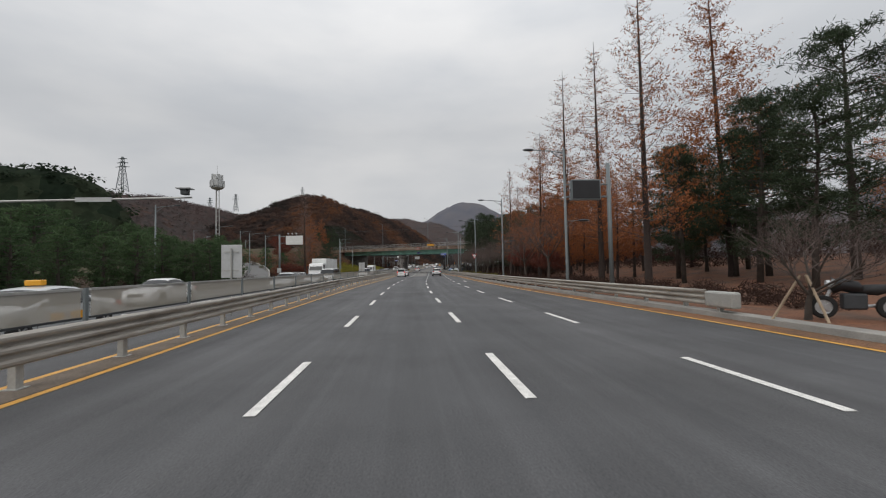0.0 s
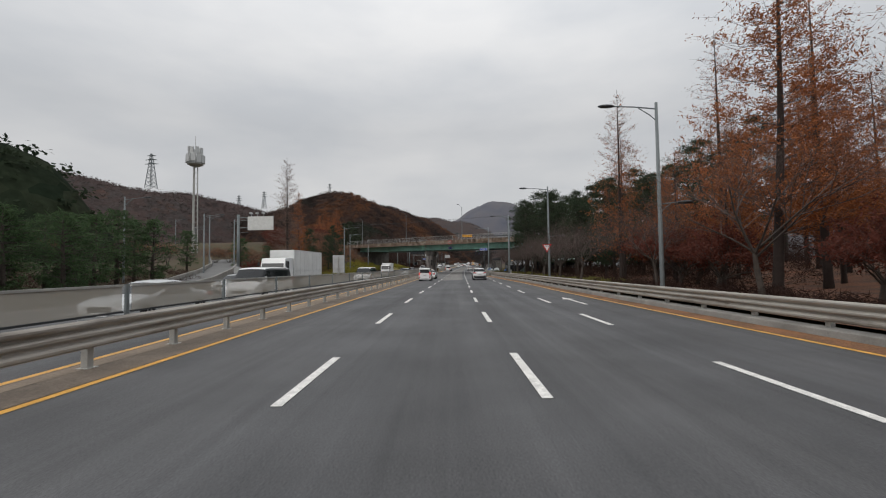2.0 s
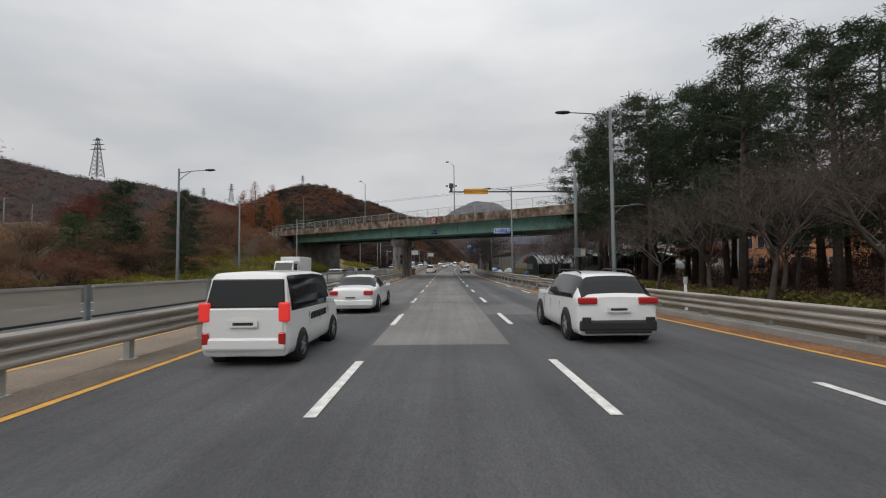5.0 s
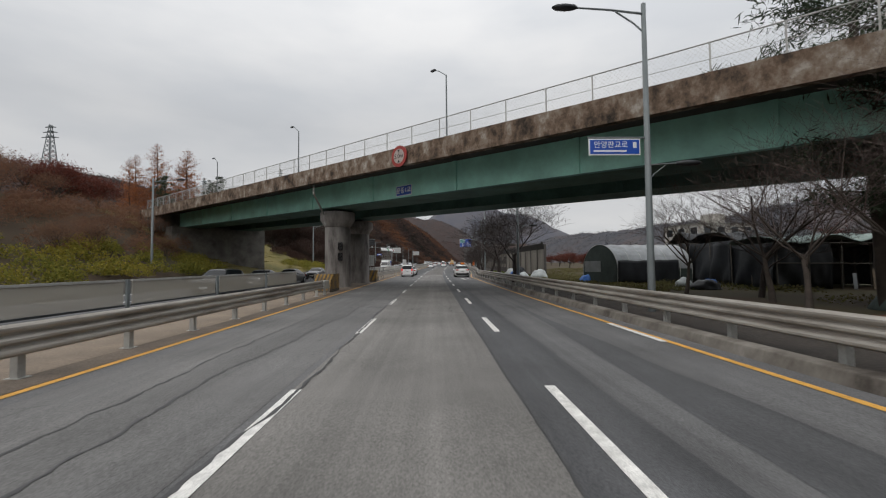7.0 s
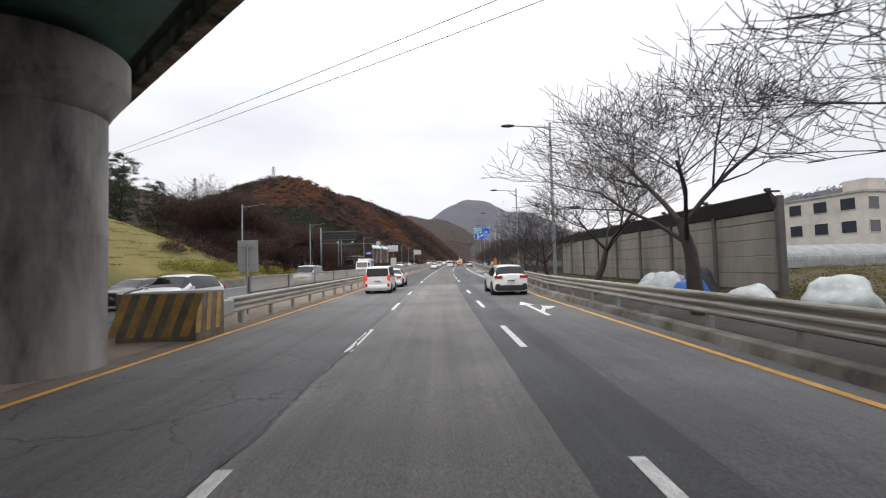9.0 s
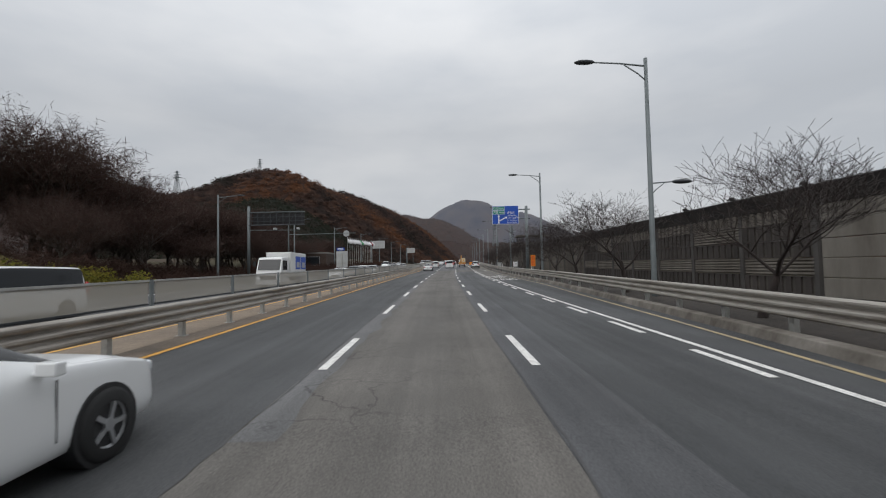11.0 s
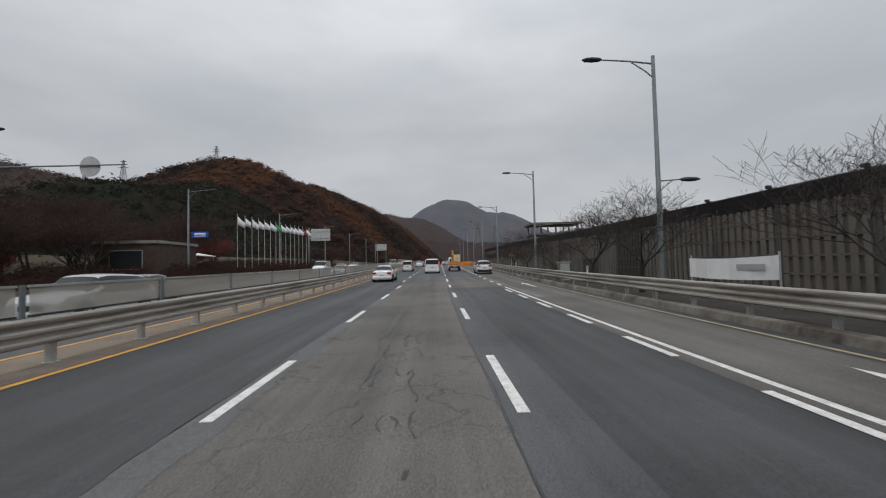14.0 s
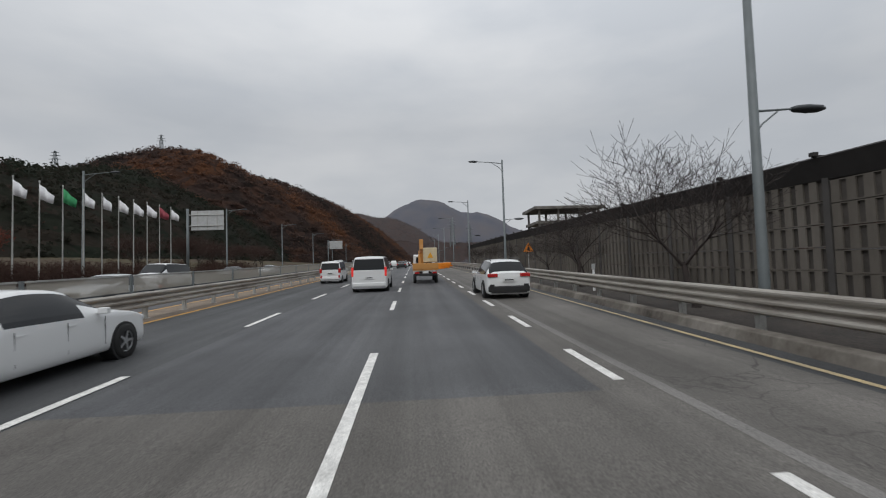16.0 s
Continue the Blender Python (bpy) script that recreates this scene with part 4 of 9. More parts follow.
tagged(part("abutment", gg, M_CONCRETE_DARK), "stained concrete abutment of the bridge in the bank", "abutment", kind="structure")
gg = Geo()
bbox(gg, -66, -60, -2.6, 11.0, -1.0, 7.8)
tagged(part("abutment", gg, M_CONCRETE_DARK), "stained concrete abutment of the bridge", "abutment", kind="structure")

# ---- noise barrier at the right ----
WALL_D = ((160, 13.2), (190, 13.6), (230, 14.6), (280, 15.0), (330, 15.4), (2400, 15.4))
WALL_Z = ((160, 4.0), (200, 4.15), (330, 4.35), (2400, 4.4))
wd, wz = (lambda s: along(s, WALL_D)), (lambda s: along(s, WALL_Z))
def panel_plate(L, ph):
    gg = Geo()
    gg.box((0.03, 0, 0), (0.1, L, ph - 0.012))
    return gg.mesh("panel", None)


def panel_ribs(L, ph, n, proud):
    """One moulded facing: upright blocks joined by a top and a bottom rail, open between them."""
    q, h1, h2 = L / n, ph * 0.48, ph * 0.435
    ys = [-L / 2]
    for k_ in range(n):
        ys += [-L / 2 + (k_ + 0.42) * q, -L / 2 + (k_ + 0.97) * q]
    ys.append(L / 2)
    zs = (-h1, -h2, h2, h1)
    bm = bmesh.new()
    grid = [[bm.verts.new((-0.022, y, z)) for z in zs] for y in ys]
    faces = []
    for i in range(len(ys) - 1):
        for j in range(3):
            if j != 1 or i % 2 == 1:
                faces.append(bm.faces.new((grid[i][j], grid[i][j + 1], grid[i + 1][j + 1], grid[i + 1][j])))
    out = bmesh.ops.extrude_face_region(bm, geom=faces)
    for v in out["geom"]:
        if isinstance(v, bmesh.types.BMVert):
            v.co.x = -0.022 - proud
    bmesh.ops.recalc_face_normals(bm, faces=bm.faces)
    me = bpy.data.meshes.new("facing")
    bm.to_mesh(me)
    bm.free()
    return me


def panel_louvres(L, ph):
    """One folded sheet of level slats one above another."""
    gg = Geo()
    n, q, prof = 5, ph * 0.96 / 5, []
    for k_ in range(n):
        z = -ph * 0.48 + k_ * q
        prof += [(-0.022, z), (-0.065, z + q * 0.3), (-0.065, z + q * 0.6)]
    prof += [(-0.022, ph * 0.48), (-0.008, ph * 0.48), (-0.008, -ph * 0.48)]
    gg.rings([[(x_, y, z_) for x_, z_ in prof] for y in (-L / 2 + 0.04, L / 2 - 0.04)])
    return gg.mesh("facing", None)


def panel_field(L, ph):
    """One plain raised field."""
    gg = Geo()
    gg.rings([[(-0.02, -L / 2 + 0.05, -ph * 0.48), (-0.02, L / 2 - 0.05, -ph * 0.48), (-0.02, L / 2 - 0.05, ph * 0.48), (-0.02, -L / 2 + 0.05, ph * 0.48)],
              [(-0.045, -L / 2 + 0.08, -ph * 0.46), (-0.045, L / 2 - 0.08, -ph * 0.46), (-0.045, L / 2 - 0.08, ph * 0.46), (-0.045, -L / 2 + 0.08, ph * 0.46)]])
    return gg.mesh("facing", None)


def with_material(me, mat):
    c = me.copy()
    c.materials.append(mat)
    return c


def noise_barrier(s0, s1, label, post=4.0):
    """Bays of stacked panels between steel posts, under a tall dark cap that leans to the road."""
    th = thing("noise_barrier", label=label, category="noise barrier", group="noise barriers")
    rows_, L = 5, post - 0.24
    ph = 0.69
    plate, ribs, louvres, field = panel_plate(L, ph), panel_ribs(L, ph, 8, 0.06), panel_louvres(L, ph), panel_field(L, ph)
    plates = {"pale": with_material(plate, M_BARRIER_GAP), "dark": with_material(plate, M_BARRIER_GAP), "bands": with_material(plate, M_BARRIER), "plain": with_material(plate, M_BARRIER_PLAIN)}
    faces = {"pale": with_material(ribs, M_BARRIER), "dark": with_material(ribs, M_BARRIER_DARK), "bands": with_material(louvres, M_BARRIER), "plain": with_material(field, M_BARRIER_PLAIN)}
    gk = Geo()
    gk.box((-0.2, 0, 0), (0.5, 0.1, 0.07))
    gk.box((-0.42, 0, 0.06), (0.16, 0.16, 0.12))
    knob = gk.mesh("cap_bracket", M_BARRIER_CAP)
    s = s0
    i = 0
    while s < s1 - 0.5:
        e = min(s + post, s1)
        mid = (s + e) / 2
        h = wz(s)
        gg = Geo()
        gg.box((0, 0, h / 2), (0.24, 0.2, h))
        part("post", gg, M_BARRIER_POST, th, m=at(s, wd(s), 0))
        part("plinth", sweep([(-0.1, -0.1), (-0.1, 0.3), (0.1, 0.3), (0.1, -0.1)], s, e, step=4, shift=wd), M_BARRIER_CAP, th)
        if s < 196:
            kinds = ["plain"] * 5
        elif s < 225:
            kinds = ["dark", "bands", "dark", "dark", "pale"] if i % 4 != 1 else ["dark", "bands", "dark", "bands", "pale"]
        else:
            kinds = ["pale"] * 5
            if 260 < mid < 264:
                kinds = ["dark"] * 5
            elif 268 < mid < 272:
                kinds = ["dark", "dark", "pale", "pale", "pale"]
        ang = math.degrees(math.atan2(wd(e) - wd(s), e - s))
        for r in range(rows_):
            zc = 0.3 + ph * (r + 0.5)
            if zc + ph / 2 > h - 0.2:
                break
            k_ = kinds[r]
            pn = part("panel", plates[k_], None, th, m=at(mid, wd(mid), zc, -ang))
            part("facing", faces[k_], None, pn)
        part("cap", sweep([(-0.10, h - 0.52), (-0.38, h + 0.12), (-0.30, h + 0.17), (0.14, h - 0.35), (0.14, h - 0.7)], s, e, step=4, shift=wd), M_BARRIER_CAP, th)
        part("cap_bracket", knob, None, th, m=at(s, wd(s), h + 0.17))
        s = e
        i += 1


M_BARRIER = streaked("weathered_acoustic_panel", [(0.075, 0.066, 0.056), (0.12, 0.107, 0.092), (0.15, 0.135, 0.117), (0.185, 0.168, 0.147)], (0.5, 0.5, 0.18), 0.8)
# dirt and shade of the gaps between blocks are painted into this plate
M_BARRIER_GAP = material("gap_shaded_panel", (0.085, 0.076, 0.067), 0.92, vary=0.35, scale=0.6, fine=0.15, rand=0.1)
M_BARRIER_DARK = material("dark_brown_panel", (0.05, 0.042, 0.038), 0.85, vary=0.35, scale=0.6, fine=0.15, rand=0.15)
M_BARRIER_PLAIN = streaked("plain_concrete_panel", [(0.11, 0.10, 0.085), (0.165, 0.15, 0.13), (0.21, 0.194, 0.17), (0.25, 0.232, 0.205)], (0.45, 0.45, 0.12), 0.9)
M_BARRIER_POST = material("barrier_post", (0.075, 0.07, 0.066), 0.85, vary=0.3, scale=1)
M_BARRIER_CAP = material("dark_barrier_cap", (0.032, 0.029, 0.028), 0.85, vary=0.35, scale=0.8)
noise_barrier(165.0, 196.9, "pale concrete panel noise barrier with dark cap beside the road")
noise_barrier(197.0, 365.0, "weathered noise barrier of fluted panels with dark cap")


# ---- street lamps ----
def lamp_head(gg, x, y, z, sgn):
    rings = []
    for t, w, h in ((0.0, 0.05, 0.04), (0.12, 0.13, 0.08), (0.4, 0.17, 0.10), (0.7, 0.15, 0.08), (0.85, 0.05, 0.03)):
        rings.append([(x + sgn * t, y + w * math.cos(2 * math.pi * k_ / 10), z + 0.04 + h * math.sin(2 * math.pi * k_ / 10)) for k_ in range(10)])
    gg.rings(rings)


def street_lamp(m, label, h=10.5, reach=2.3, side=-1, small_arm=0.0, small_side=1):
    th = thing("street_lamp", m, label, "street lamp", "street lamps")
    gg = Geo()
    gg.tube([(0, 0, -0.3), (0, 0, 0.5), (0, 0, h)], [0.125, 0.12, 0.075], 12)
    gg.tube([(0, 0, 0.0), (0, 0, 0.08)], [0.22, 0.22], 12)
    part("pole", gg, M_POLE, th, smooth=True)
    gg = Geo()
    gg.tube([(0, 0, h - 0.35), (side * reach * 0.5, 0, h - 0.22), (side * reach, 0, h - 0.15)], [0.04, 0.035, 0.03], 8)
    gg.tube([(0, 0, h - 1.0), (side * 0.35, 0, h - 0.68), (side * 0.95, 0, h - 0.28)], [0.028, 0.028, 0.028], 8)
    part("arm", gg, M_POLE, th)
    gg = Geo()
    lamp_head(gg, side * (reach - 0.05), 0, h - 0.18, side)
    part("lamp_head", gg, M_DARK_STEEL, th, "dark lamp head", smooth=True)
    if small_arm:
        gg = Geo()
        gg.tube([(0, 0, small_arm), (small_side * 1.0, 0, small_arm + 0.06)], [0.03, 0.025], 8)
        gg.tube([(0, 0, small_arm - 0.55), (small_side * 0.2, 0, small_arm - 0.3), (small_side * 0.6, 0, small_arm)], [0.02, 0.02, 0.02], 6)
        part("small_arm", gg, M_POLE, th)
        gg = Geo()
        lamp_head(gg, small_side * 0.95, 0, small_arm + 0.02, small_side)
        part("small_lamp_head", gg, M_DARK_STEEL, th, "small dark lamp head", smooth=True)
    return th


proto = street_lamp(at(30.2, 11.9), "grey steel street lamp with long and short arms", small_arm=5.0)
for s, d in ((3.5, 11.7), (54.2, 11.7), (78.4, 10.7), (104.2, 9.2), (128.2, 7.3), (150.9, 7.35), (175.5, 7.3), (200.0, 9.3), (224.2, 10.0), (250.2, 10.5), (274.6, 10.7),
             (303.6, 10.9), (331.0, 11.2), (357, 11.2), (384, 11.2), (411, 11.2), (440, 11.2)):
    copy_thing(proto, at(s, d))
protol = street_lamp(at(51.8, -30.5, 0), "grey steel street lamp with an arm over the opposite road", h=10, side=1, reach=2.2)
for s, d in ((27, -30), (76.2, -35.5), (91.6, -36), (99, -35.5), (115.3, -22.0), (133, -25.5), (154.4, -25.9), (179.3, -25.9), (203.4, -25.3), (230, -25.3), (256.5, -26.5), (278, -25.5), (303.4, -25.2), (331, -25),
             (358, -25), (386, -25), (414, -25), (444, -25)):
    copy_thing(protol, at(s, d, 0))

# ---- trees ----
M_BARK = material("dark_bark", (0.06, 0.048, 0.04), 0.95, vary=0.35, scale=4, bump=0.6, bump_scale=30)
M_BARK_BROWN = material("brown_bark", (0.036, 0.025, 0.021), 0.95, vary=0.35, scale=4, bump=0.6, bump_scale=30)
M_NEEDLE_LITTER = material("needle_litter", (0.2, 0.078, 0.036), 0.95, vary=0.4, scale=0.6, bump=0.8, bump_scale=20, tint=(0.06, 0.04, 0.028), fine=0.45)
M_BARK_CHERRY = material("dark_cherry_bark", (0.04, 0.031, 0.028), 0.95, vary=0.35, scale=3, bump=0.5, bump_scale=30)
M_TWIG = material("bare_twigs", (0.10, 0.075, 0.066), 0.95, vary=0.3, scale=1)
M_RUSSET = palette("russet_needles", [(0.19, 0.068, 0.03), (0.30, 0.105, 0.04), (0.40, 0.15, 0.055), (0.26, 0.105, 0.06)], 0.85, 0.15, 0.6)
M_PINE = palette("pine_needles", [(0.026, 0.04, 0.024), (0.042, 0.06, 0.034), (0.062, 0.08, 0.044)], 0.8, 0.2, 0.6)
M_PINE_LIGHT = palette("young_pine_needles", [(0.035, 0.065, 0.03), (0.06, 0.10, 0.045), (0.085, 0.13, 0.055)], 0.8, 0.2, 0.6)
M_TWIG_RED = material("russet_twigs", (0.10, 0.066, 0.053), 0.95, vary=0.3, scale=1)
M_BROWN_LEAF = palette("brown_leaves", [(0.04, 0.024, 0.02), (0.062, 0.036, 0.029), (0.056, 0.04, 0.034)], 0.9, 0.2, 0.6)
M_RED_LEAF = palette("red_brown_leaves", [(0.085, 0.03, 0.022), (0.15, 0.046, 0.032), (0.12, 0.05, 0.038)], 0.9, 0.2, 0.6)
M_PALE_TWIGS = palette("pale_bare_twigs", [(0.17, 0.12, 0.1), (0.24, 0.165, 0.135), (0.2, 0.15, 0.13)], 0.9, 0.15, 0.5)
M_SHRUB = palette("yellow_green_shrub", [(0.10, 0.11, 0.024), (0.20, 0.19, 0.036), (0.33, 0.25, 0.04)], 0.9, 0.15, 0.6)
M_SHRUB_TAN = palette("tan_brushwood", [(0.13, 0.074, 0.052), (0.21, 0.108, 0.066), (0.24, 0.15, 0.09)], 0.9, 0.15, 0.6)
M_SHRUB_BROWN = palette("brown_shrub", [(0.034, 0.02, 0.017), (0.055, 0.031, 0.025), (0.07, 0.047, 0.033)], 0.9, 0.15, 0.6)


def leaves(rng, centers, size, stretch=1.0, droop=0.0, thin=0.55, facing=None):
    """Small four-sided leaf tufts, each turned its own way."""
    n = len(centers)
    c = np.asarray(centers, float)
    a = rng.normal(size=(n, 3))
    a[:, 2] -= droop
    a /= np.linalg.norm(a, axis=1)[:, None]
    b = rng.normal(size=(n, 3))
    b -= (b * a).sum(1)[:, None] * a
    b /= np.linalg.norm(b, axis=1)[:, None]
    if facing is not None:
        # tufts that lie roughly across a given direction
        f = facing + 0.35 * rng.normal(size=(n, 3))
        f /= np.linalg.norm(f, axis=1)[:, None]
        a -= (a * f).sum(1)[:, None] * f
        a /= np.linalg.norm(a, axis=1)[:, None]
        b = np.cross(f, a)
    s = size * rng.uniform(0.6, 1.4, n)[:, None]
    a, b = a * s * stretch, b * s
    v = np.stack([c - a, c - b * thin, c + a, c + b * thin], 1).reshape(-1, 3)
    g_ = Geo()
    g_.v = [tuple(p) for p in v.tolist()]
    g_.f = [(4 * i, 4 * i + 1, 4 * i + 2, 4 * i + 3) for i in range(n)]
    return g_


def metasequoia(seed, h, m, fill, label, wide=0.17, full=0.8, needles=None, twigs=9):
    """Tall slender dawn redwood in late autumn."""
    rng = np.random.default_rng(seed)
    th = thing("dawn_redwood", m, label, "tree", "dawn redwoods")
    g_ = Geo()
    bend = rng.normal(0, 0.12, 2)
    g_.tube([(0, 0, -0.4), (0, 0, 0.6), (bend[0], bend[1], h * 0.45), (bend[0] * 1.5, bend[1] * 1.5, h)], [0.30, 0.23, 0.14, 0.015], 9)
    part("trunk", g_, M_BARK_BROWN, th, smooth=True)
    tw, cs = Geo(), []
    z = h * 0.16
    while z < h * 0.97:
        t = z / h
        for _ in range(4):
            ang = rng.uniform(0, 2 * math.pi)
            L = (0.25 + h * wide * ((1 - t) / 0.75) ** full * (0.55 + 0.45 * min(1.0, t / 0.36))) * rng.uniform(0.55, 1.12)
            up = rng.uniform(0.25, 0.65)
            dx, dy = math.cos(ang), math.sin(ang)
            o = Vector((bend[0] * t * 1.5, bend[1] * t * 1.5, z))
            mid = o + Vector((dx * L * 0.55, dy * L * 0.55, L * up * 0.35))
            tip = o + Vector((dx * L, dy * L, L * up))
            tw.tube([o, mid, tip], [0.026 * (1 - t) + 0.008, 0.016 * (1 - t) + 0.006, 0.003], 3, caps=False)
            for k_ in range(twigs):
                f = rng.uniform(0.25, 1.0)
                q = o.lerp(tip, f)
                e = q + Vector((rng.normal() * 0.28 * L, rng.normal() * 0.28 * L, rng.uniform(0.0, 0.28) * L))
                tw.tube([q, e], [0.007, 0.002], 3, caps=False)
                nl = rng.poisson(fill * 17.0 * (1.18 - t) ** (1.3 + full))
                for _k in range(nl):
                    p = q.lerp(e, rng.uniform(0.1, 1.1))
                    cs.append((p.x + rng.normal() * 0.1, p.y + rng.normal() * 0.1, p.z + rng.normal() * 0.1))
        z += h * 0.024
    part("branchwork", tw, needles or M_TWIG_RED, th)
    part("crown", leaves(rng, cs, 0.066, 1.5, 0.3, 0.4), needles or M_RUSSET, th, "thin russet needle crown")
    return th


def pine(seed, h, m, label, mat, low=0.25, spread=0.26, dense=1.0, needle=(11, 0.18)):
    rng = np.random.default_rng(seed)
    th = thing("pine_tree", m, label, "tree", "pines")
    g_ = Geo()
    b = rng.normal(0, 0.35, 2)
    g_.tube([(0, 0, -0.4), (b[0] * 0.3, b[1] * 0.3, h * 0.3), (b[0], b[1], h * 0.65), (b[0] * 0.8, b[1] * 0.8, h * 0.97)], [0.24, 0.19, 0.12, 0.02], 8)
    part("trunk", g_, M_BARK, th, smooth=True)
    tw, cs = Geo(), []
    z = h * low
    while z < h * 0.98:
        t = (z / h - low) / (1 - low)
        for _ in range(4):
            ang = rng.uniform(0, 2 * math.pi)
            L = h * spread * (math.sin(math.pi * (0.22 + 0.75 * t)) * 0.9 + 0.12) * rng.uniform(0.55, 1.2)
            o = Vector((b[0] * z / h, b[1] * z / h, z))
            tip = o + Vector((math.cos(ang) * L, math.sin(ang) * L, L * rng.uniform(-0.05, 0.4)))
            tw.tube([o, o.lerp(tip, 0.5) + Vector((0, 0, 0.06 * L)), tip], [0.05, 0.03, 0.008], 3, caps=False)
            for c in range(int(5 * dense + 1)):
                q = o.lerp(tip, rng.uniform(0.35, 1.05))
                r = rng.uniform(0.28, 0.5) * (0.5 + 0.05 * h)
                for _k in range(int(needle[0] * dense)):
                    p = rng.normal(size=3)
                    cs.append((q.x + p[0] * r * 0.62, q.y + p[1] * r * 0.62, q.z + p[2] * r * 0.36))
        z += h * 0.043
    part("branchwork", tw, M_BARK, th)
    part("crown", leaves(rng, cs, needle[1], 1.6, 0.0, 0.2), mat, th, "uneven needle crown with gaps")
    return th


def bare_tree(seed, h, m, label, name="bare_tree", leaf=0.0, leaf_mat=None, stems=1, wide=1.0, trunk=0.32, levels=4, bark=None, tuft=(0.11, 1.0, 0.55), thin=0.004):
    """A leafless broad-crowned tree, limb by limb."""
    rng = np.random.default_rng(seed)
    th = thing(name, m, label, "tree", "bare trees")
    tr, tw, cs = Geo(), Geo(), []

    def grow(p, d, L, r, lev):
        segs = 3 if lev < 2 else 2 if lev < 4 or bark is M_BARK_CHERRY else 1
        pts, rr = [p], [r]
        q = p
        dd = d.copy()
        for i in range(segs):
            dd = (dd + Vector(rng.normal(0, 0.13, 3).tolist()) + Vector((0, 0, 0.07))).normalized()
            q = q + dd * (L / segs)
            pts.append(q)
            rr.append(max(thin, r * (1 - 0.5 * (i + 1) / segs)))
        (tr if lev < 2 else tw).tube(pts, rr, 7 if lev == 0 else 5 if lev == 1 else 3, caps=False)
        if leaf and lev >= levels - 1:
            for _ in range(rng.poisson(leaf)):
                o = pts[0].lerp(pts[-1], rng.uniform(0.2, 1.1))
                cs.append((o.x + rng.normal() * 0.12, o.y + rng.normal() * 0.12, o.z + rng.normal() * 0.12))
        if lev >= levels:
            return
        n = ((6, 6, 5, 4, 3) if bark is not M_BARK_CHERRY else (4, 6, 5, 4, 3))[lev]
        for i in range(n):
            f = rng.uniform(0.45, 1.0) if lev > 0 else rng.uniform(0.75, 1.0)
            k_ = min(int(f * segs), segs - 1)
            o = pts[k_].lerp(pts[k_ + 1], f * segs - k_)
            ang = 2 * math.pi * (i + rng.uniform(-0.3, 0.3)) / n
            side = Vector((math.cos(ang), math.sin(ang), 0))
            side = (side - dd * side.dot(dd) * 0.5)
            nd_ = (dd * rng.uniform(0.55, 0.9) + side * rng.uniform(0.55, 0.95) * wide + Vector((0, 0, 0.12))).normalized()
            grow(o, nd_, L * rng.uniform(0.55, 0.82) * (1.5 if lev == 0 else 1), rr[k_ + 1] * rng.uniform(0.55, 0.8), lev + 1)

    for i in range(stems):
        a = rng.uniform(0, 6.28)
        lean = Vector((math.cos(a) * 0.25 * (stems > 1), math.sin(a) * 0.25 * (stems > 1), 1)).normalized()
        grow(Vector((rng.normal() * 0.15 * (stems > 1), rng.normal() * 0.15 * (stems > 1), -0.3)), lean, h * 0.27, trunk / 2 / (1 + 0.3 * (stems - 1)), 0)
    part("trunk", tr, bark or M_BARK, th, smooth=True)
    part("branchwork", tw, M_BARK_CHERRY if bark is M_BARK_CHERRY else M_TWIG, th)
    if cs:
        part("crown", leaves(rng, cs, tuft[0], tuft[1], -0.3, tuft[2]), leaf_mat, th, "last withered leaves")
    return th


def lz(s, d):
    return land(s, d)


def put(proto_list, spots, seed, smin=0.85, smax=1.15):
    rnd = random.Random(seed)
    for i, spot in enumerate(spots):
        s, d = spot[0], spot[1]
        k_ = spot[2] if len(spot) > 2 else rnd.uniform(smin, smax)
        c = copy_thing(proto_list[i % len(proto_list)], at(s, d, lz(s, d), rnd.uniform(0, 360)))
        c.scale = (k_, k_, k_)


# dawn redwoods along the right-hand park
redwoods = [metasequoia(1, 20, at(24.6, 15.0, lz(24.6, 15)), 0.6, "tall thin dawn redwood with russet needles beside the road"),
            metasequoia(2, 21, at(40.6, 15.6, lz(41, 16)), 0.55, "tall dawn redwood with an open crown of russet needles", 0.17, 0.7),
            metasequoia(3, 18, at(51.4, 15.7, lz(51, 16)), 1.5, "russet dawn redwood with a broad crown among bare trees", 0.215, 0.6)]
# the front row stands tall and open, those behind are lower and fuller
put(redwoods[:2], [(34.0, 16.2, 1.02), (61, 19, 0.85), (72.0, 16.1, 0.92), (78.7, 18.9, 0.80)], 11)
put(redwoods[2:], [(30, 24.6, 1.28), (54.6, 20.6, 0.95), (46, 21, 0.62), (41, 22.5, 0.66), (48, 27, 0.68), (36.5, 27.0, 0.7), (57, 26, 0.7), (66, 23, 0.62), (62, 28, 0.7), (71, 27, 0.66), (75.5, 21.5, 0.6), (43.5, 30, 0.75), (58.5, 17.5, 0.55), (84, 23, 0.55), (92, 24, 0.58), (22, 31, 0.8)], 29)
put(redwoods[2:], [(44.5, 18.6, 0.55), (38.5, 19.6, 0.58), (47.8, 18.2, 0.5), (64, 17.2, 0.58), (69, 19.5, 0.55), (56.5, 23, 0.62), (51, 24, 0.66)], 32)
put(redwoods[:2], [(85.5, 32.6, 0.95), (92, 39, 1.0), (96, 37, 0.95), (80, 37, 0.95), (72, 33, 0.9), (67, 30, 0.9)], 31)
put(redwoods[:1], [(98, 21, 0.6), (86.5, 19.5, 0.66), (104, 22, 0.68)], 30)
